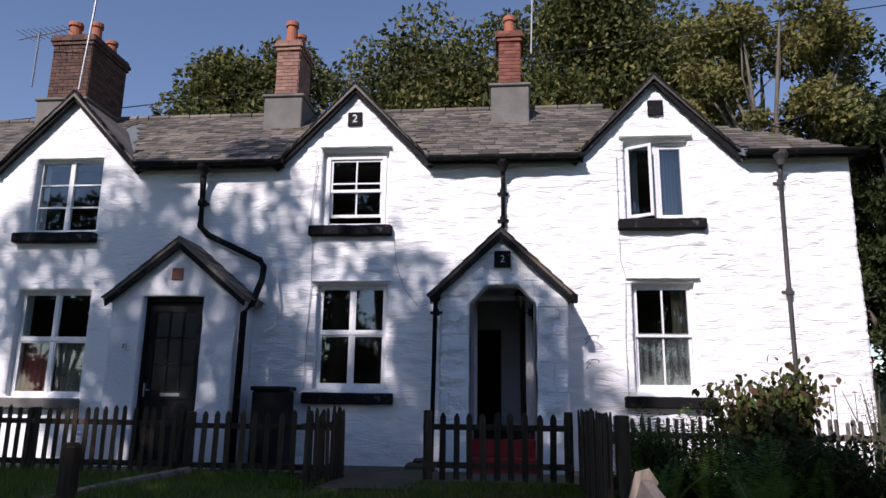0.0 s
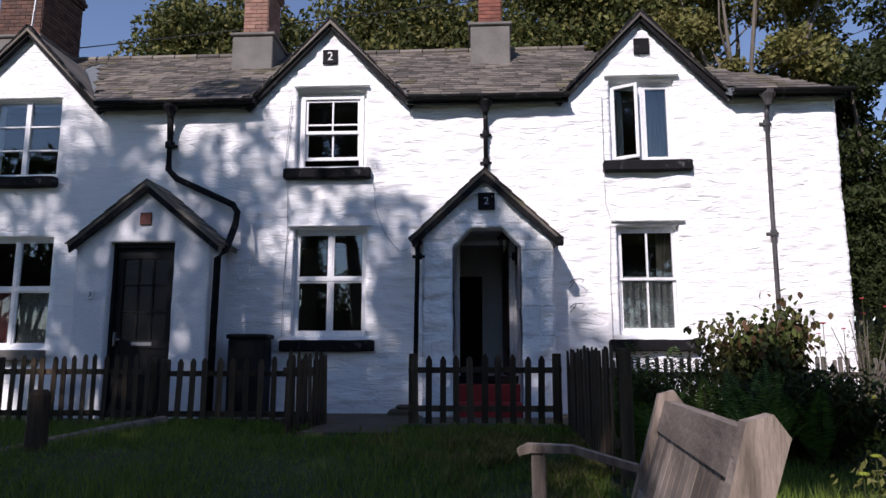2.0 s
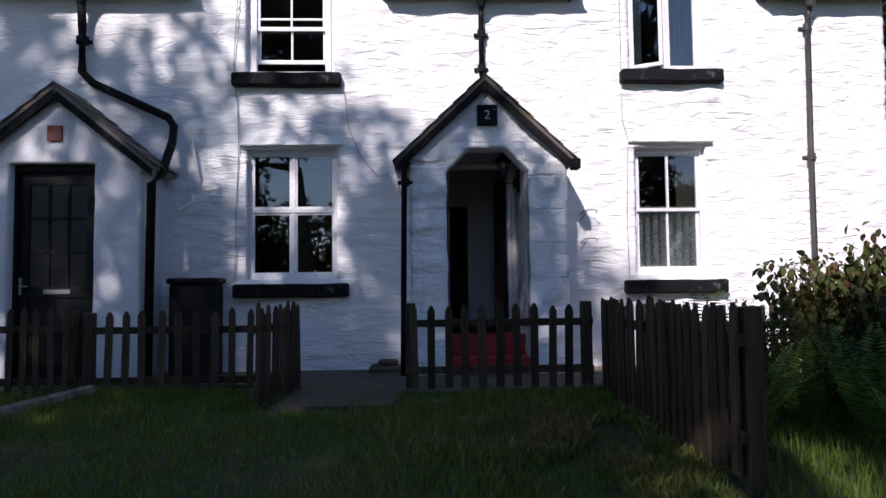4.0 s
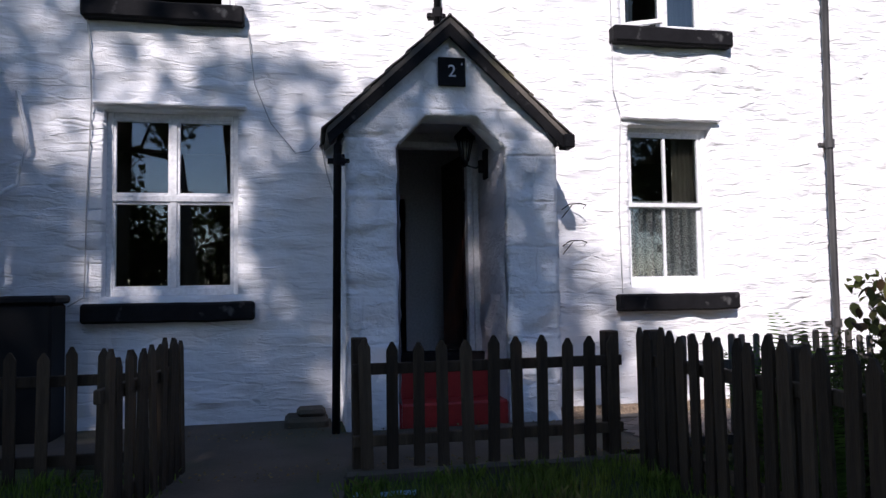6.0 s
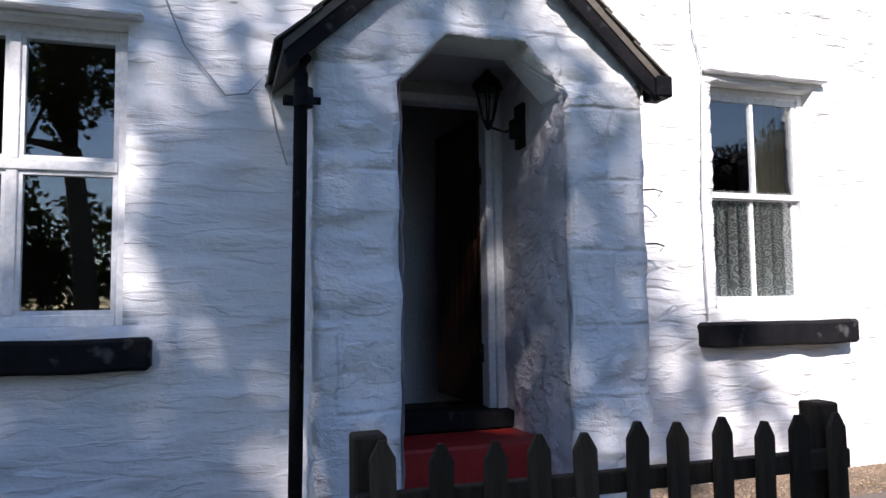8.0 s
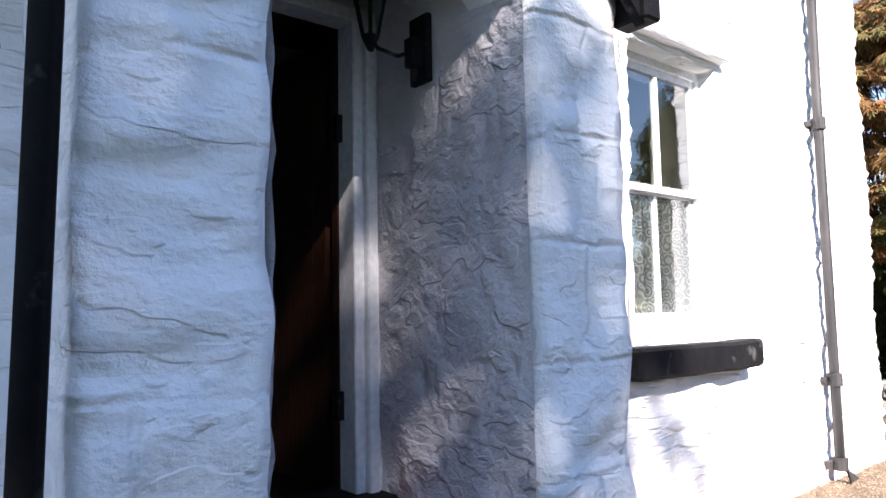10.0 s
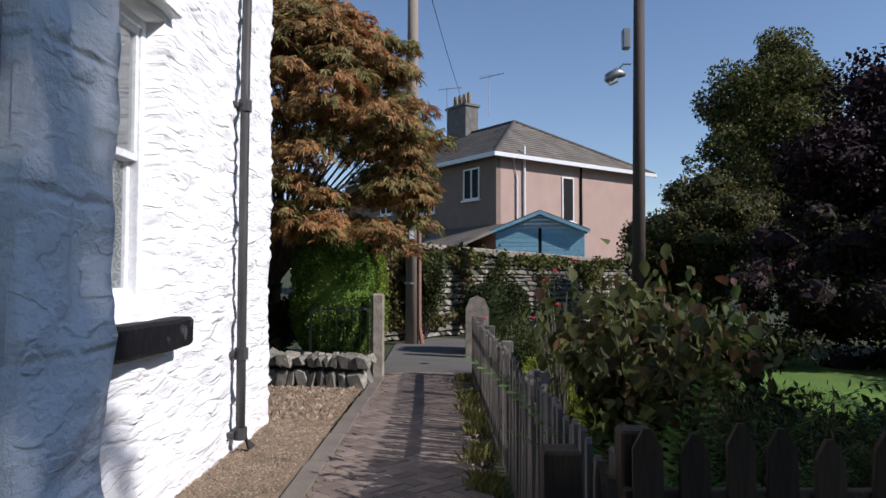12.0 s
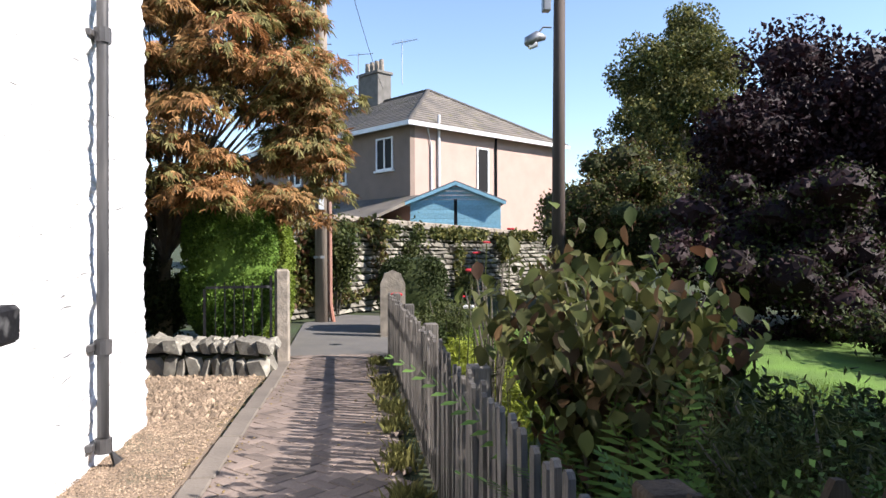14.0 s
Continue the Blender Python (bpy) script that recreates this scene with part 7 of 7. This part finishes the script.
shrub("shrub", "wiry feathery flowering plant behind the paling fence", (4.25, 8.4, -0.05), (0.35, 0.2, 0.68), 900, "leaf_mid", 0.045, 75, 16, 0.15)


def grass(rng, n, x0, x1, y0, y1, skip):
    xs, ys = rng.uniform(x0, x1, n), rng.uniform(y0, y1, n)
    verts, faces = [], []
    for x, y in zip(xs, ys):
        if skip(x, y):
            continue
        k = 0.5 + noise.noise(Vector((x * 0.8, y * 0.8, 1)))
        k = max(k, -0.2)
        z = ground_z(x, y) - 0.02
        a = rng.uniform(0, 6.28)
        h = rng.uniform(0.04, 0.11) * (0.6 + k)
        dx, dy = 0.005 * math.cos(a), 0.005 * math.sin(a)
        lx, ly = rng.normal() * 0.03, rng.normal() * 0.03
        b = len(verts)
        verts += [(x - dx, y - dy, z), (x + dx, y + dy, z), (x + lx, y + ly, z + h)]
        faces.append((b, b + 1, b + 2))
    me = bpy.data.meshes.new("grass")
    me.from_pydata(verts, [], faces)
    me.materials.append(M["grass"])
    return part("grass", me, None, None, "rough green lawn grass", kind="stuff")


grass(np.random.default_rng(7), 90000, -8, 1.0, 1.2, 9.2, lambda x, y: (-2.1 < x < -0.85 and y > 8.1) or (y > 8.7 and x > -2.1))
grass(np.random.default_rng(8), 120000, 1.1, 14, 0.5, 8.6, lambda x, y: False)


def pebbles(rng, n, inside, size, mat, label, z_off=0.0):
    verts, faces = [], []
    for _ in range(n):
        x, y = inside(rng)
        r = size * rng.uniform(0.4, 1.3)
        z = ground_z(x, y) + z_off
        a = rng.uniform(0, 6.28)
        b = len(verts)
        c, s_ = math.cos(a) * r, math.sin(a) * r
        e = rng.uniform(0.5, 1.0)
        verts += [(x + c, y + s_, z), (x - s_ * e, y + c * e, z), (x - c, y - s_, z), (x + s_ * e, y - c * e, z), (x, y, z + r * 0.7)]
        faces += [(b, b + 1, b + 4), (b + 1, b + 2, b + 4), (b + 2, b + 3, b + 4), (b + 3, b, b + 4)]
    me = bpy.data.meshes.new("pebbles")
    me.from_pydata(verts, [], faces)
    me.materials.append(M[mat])
    part("pebbles", me, None, None, label, kind="stuff")


pebbles(random.Random(3), 42000, lambda r: (1.2 + 7.0 * r.random() ** 0.8, 10.27 + r.random() * (0.55 + 1.4 * r.random())), 0.008, "gravel_i", "loose tan gravel by the white wall", 0.014)
pebbles(random.Random(4), 700, lambda r: (r.uniform(5.6, 8.0), r.uniform(10.35, 11.8)), 0.05, "gravel_i", "half-buried cobbles in the gravel", 0.0)
pebbles(random.Random(6), 1500, lambda r: (r.uniform(-2.5, 8.5), r.choice((9.0, 10.15)) + r.gauss(0, 0.12)), 0.012, "leaf_i", "fallen leaf litter along the path edge", 0.035)


def weeds(rng, n, path, spread, h, mat, label):
    verts, faces = [], []
    for _ in range(n):
        k = rng.uniform(0, len(path) - 1.001)
        a, b = path[int(k)], path[int(k) + 1]
        f = k - int(k)
        x = a[0] + (b[0] - a[0]) * f + rng.normal() * spread
        y = a[1] + (b[1] - a[1]) * f + rng.normal() * spread
        if noise.noise(Vector((x * 2.3, y * 2.3, 5))) < -0.05:
            continue
        z = ground_z(x, y)
        hh = h * rng.uniform(0.3, 1.2)
        q = rng.uniform(0, 6.28)
        w = 0.006 + 0.004 * rng.uniform()
        dx, dy = w * math.cos(q), w * math.sin(q)
        lx, ly = rng.normal() * hh * 0.35, rng.normal() * hh * 0.35
        c = len(verts)
        verts += [(x - dx, y - dy, z), (x + dx, y + dy, z), (x + lx * 0.5 + dx, y + ly * 0.5 + dy, z + hh * 0.7), (x + lx, y + ly, z + hh)]
        faces.append((c, c + 1, c + 2, c + 3))
    me = bpy.data.meshes.new("weeds")
    me.from_pydata(verts, [], faces)
    me.materials.append(M[mat])
    part("weeds", me, None, None, label, kind="stuff")


weeds(np.random.default_rng(31), 7000, [(-0.8, 8.5), (0.9, 8.5), (0.85, 7.0), (0.8, 5.6)], 0.12, 0.075, "grass", "long weeds at the foot of the picket fence")
weeds(np.random.default_rng(32), 2500, [(-4.0, 9.1), (-2.2, 9.0), (-2.25, 8.2)], 0.12, 0.08, "grass", "weeds at the foot of the gate")
weeds(np.random.default_rng(33), 5000, [(1.4, 9.02), (5.0, 9.0), (8.6, 9.05)], 0.05, 0.10, "leaf_light", "small weeds along the paling fence")
weeds(np.random.default_rng(34), 9000, [(-0.5, 7.6), (0.6, 7.2), (0.4, 6.0)], 0.45, 0.10, "leaf_light", "dry rough grass on the lawn")


# ---- paving ----
def paving():
    rng = random.Random(9)
    ob = thing("paving", "worn brown block paving of the path", "paving", (0, 0, 0), kind="structure")
    mes = []
    for k in range(3):
        bm = bmesh.new()
        box(bm, (-0.098, -0.048, -0.03), (0.098, 0.048, 0.0), 0.004)
        mes.append(mesh_of("paver", bm, M["paver"]))
    verts, faces, count = [], [], 0
    u, v = 0.2, 0.1
    for i in range(-16, 15):
        for j in range(-60, 60):
            for kind_ in (0, 1):
                # herringbone laid on the diagonal
                gx, gy = (j + 2 * i * 2) * v * 1.0, (j) * v * 1.0
                px_, py_ = (gx + (0.1 if kind_ == 0 else 0.25), gy + (0.05 if kind_ == 0 else 0.0))
                c, s_ = math.cos(math.pi / 4), math.sin(math.pi / 4)
                X, Y = 5.5 + c * px_ - s_ * py_, 9.5 + s_ * px_ + c * py_
                if not (1.3 < X < 9.1 and 9.0 < Y < 10.11):
                    continue
                m = pose(X, Y, ground_z(X, Y) + 0.030 + rng.uniform(-0.003, 0.002), rng.uniform(-0.8, 0.8), rng.uniform(-0.8, 0.8), 45 + (0 if kind_ == 0 else 90))
                if count < 290 and 2.3 < X < 5.6:
                    p = part("paver", mes[count % 3], None, ob)
                    p.matrix_basis = m
                    count += 1
                else:
                    b = len(verts)
                    for z in (-0.03, 0.0):
                        for sx, sy in ((-1, -1), (1, -1), (1, 1), (-1, 1)):
                            verts.append(tuple(m @ Vector((sx * 0.096, sy * 0.046, z))))
                    faces += [tuple(b + q for q in f) for f in ((4, 5, 6, 7), (0, 1, 5, 4), (1, 2, 6, 5), (2, 3, 7, 6), (3, 0, 4, 7))]
    me = bpy.data.meshes.new("pavers")
    me.from_pydata(verts, [], faces)
    me.materials.append(M["paver_i"])
    part("pavers", me, None, ob, kind="stuff")
    x = 1.3
    while x < 8.4:
        e = part("edging_stone", boxes(((0.0, -0.07, -0.05), (0.88, 0.07, 0.0)), bevel=0.008), M["kerb"], ob)
        y0 = 10.14 if x < 7.4 else 10.16
        e.matrix_basis = pose(x, y0, ground_z(x, y0) + 0.045, 0, 0, 0.6)
        x += 0.9


paving()
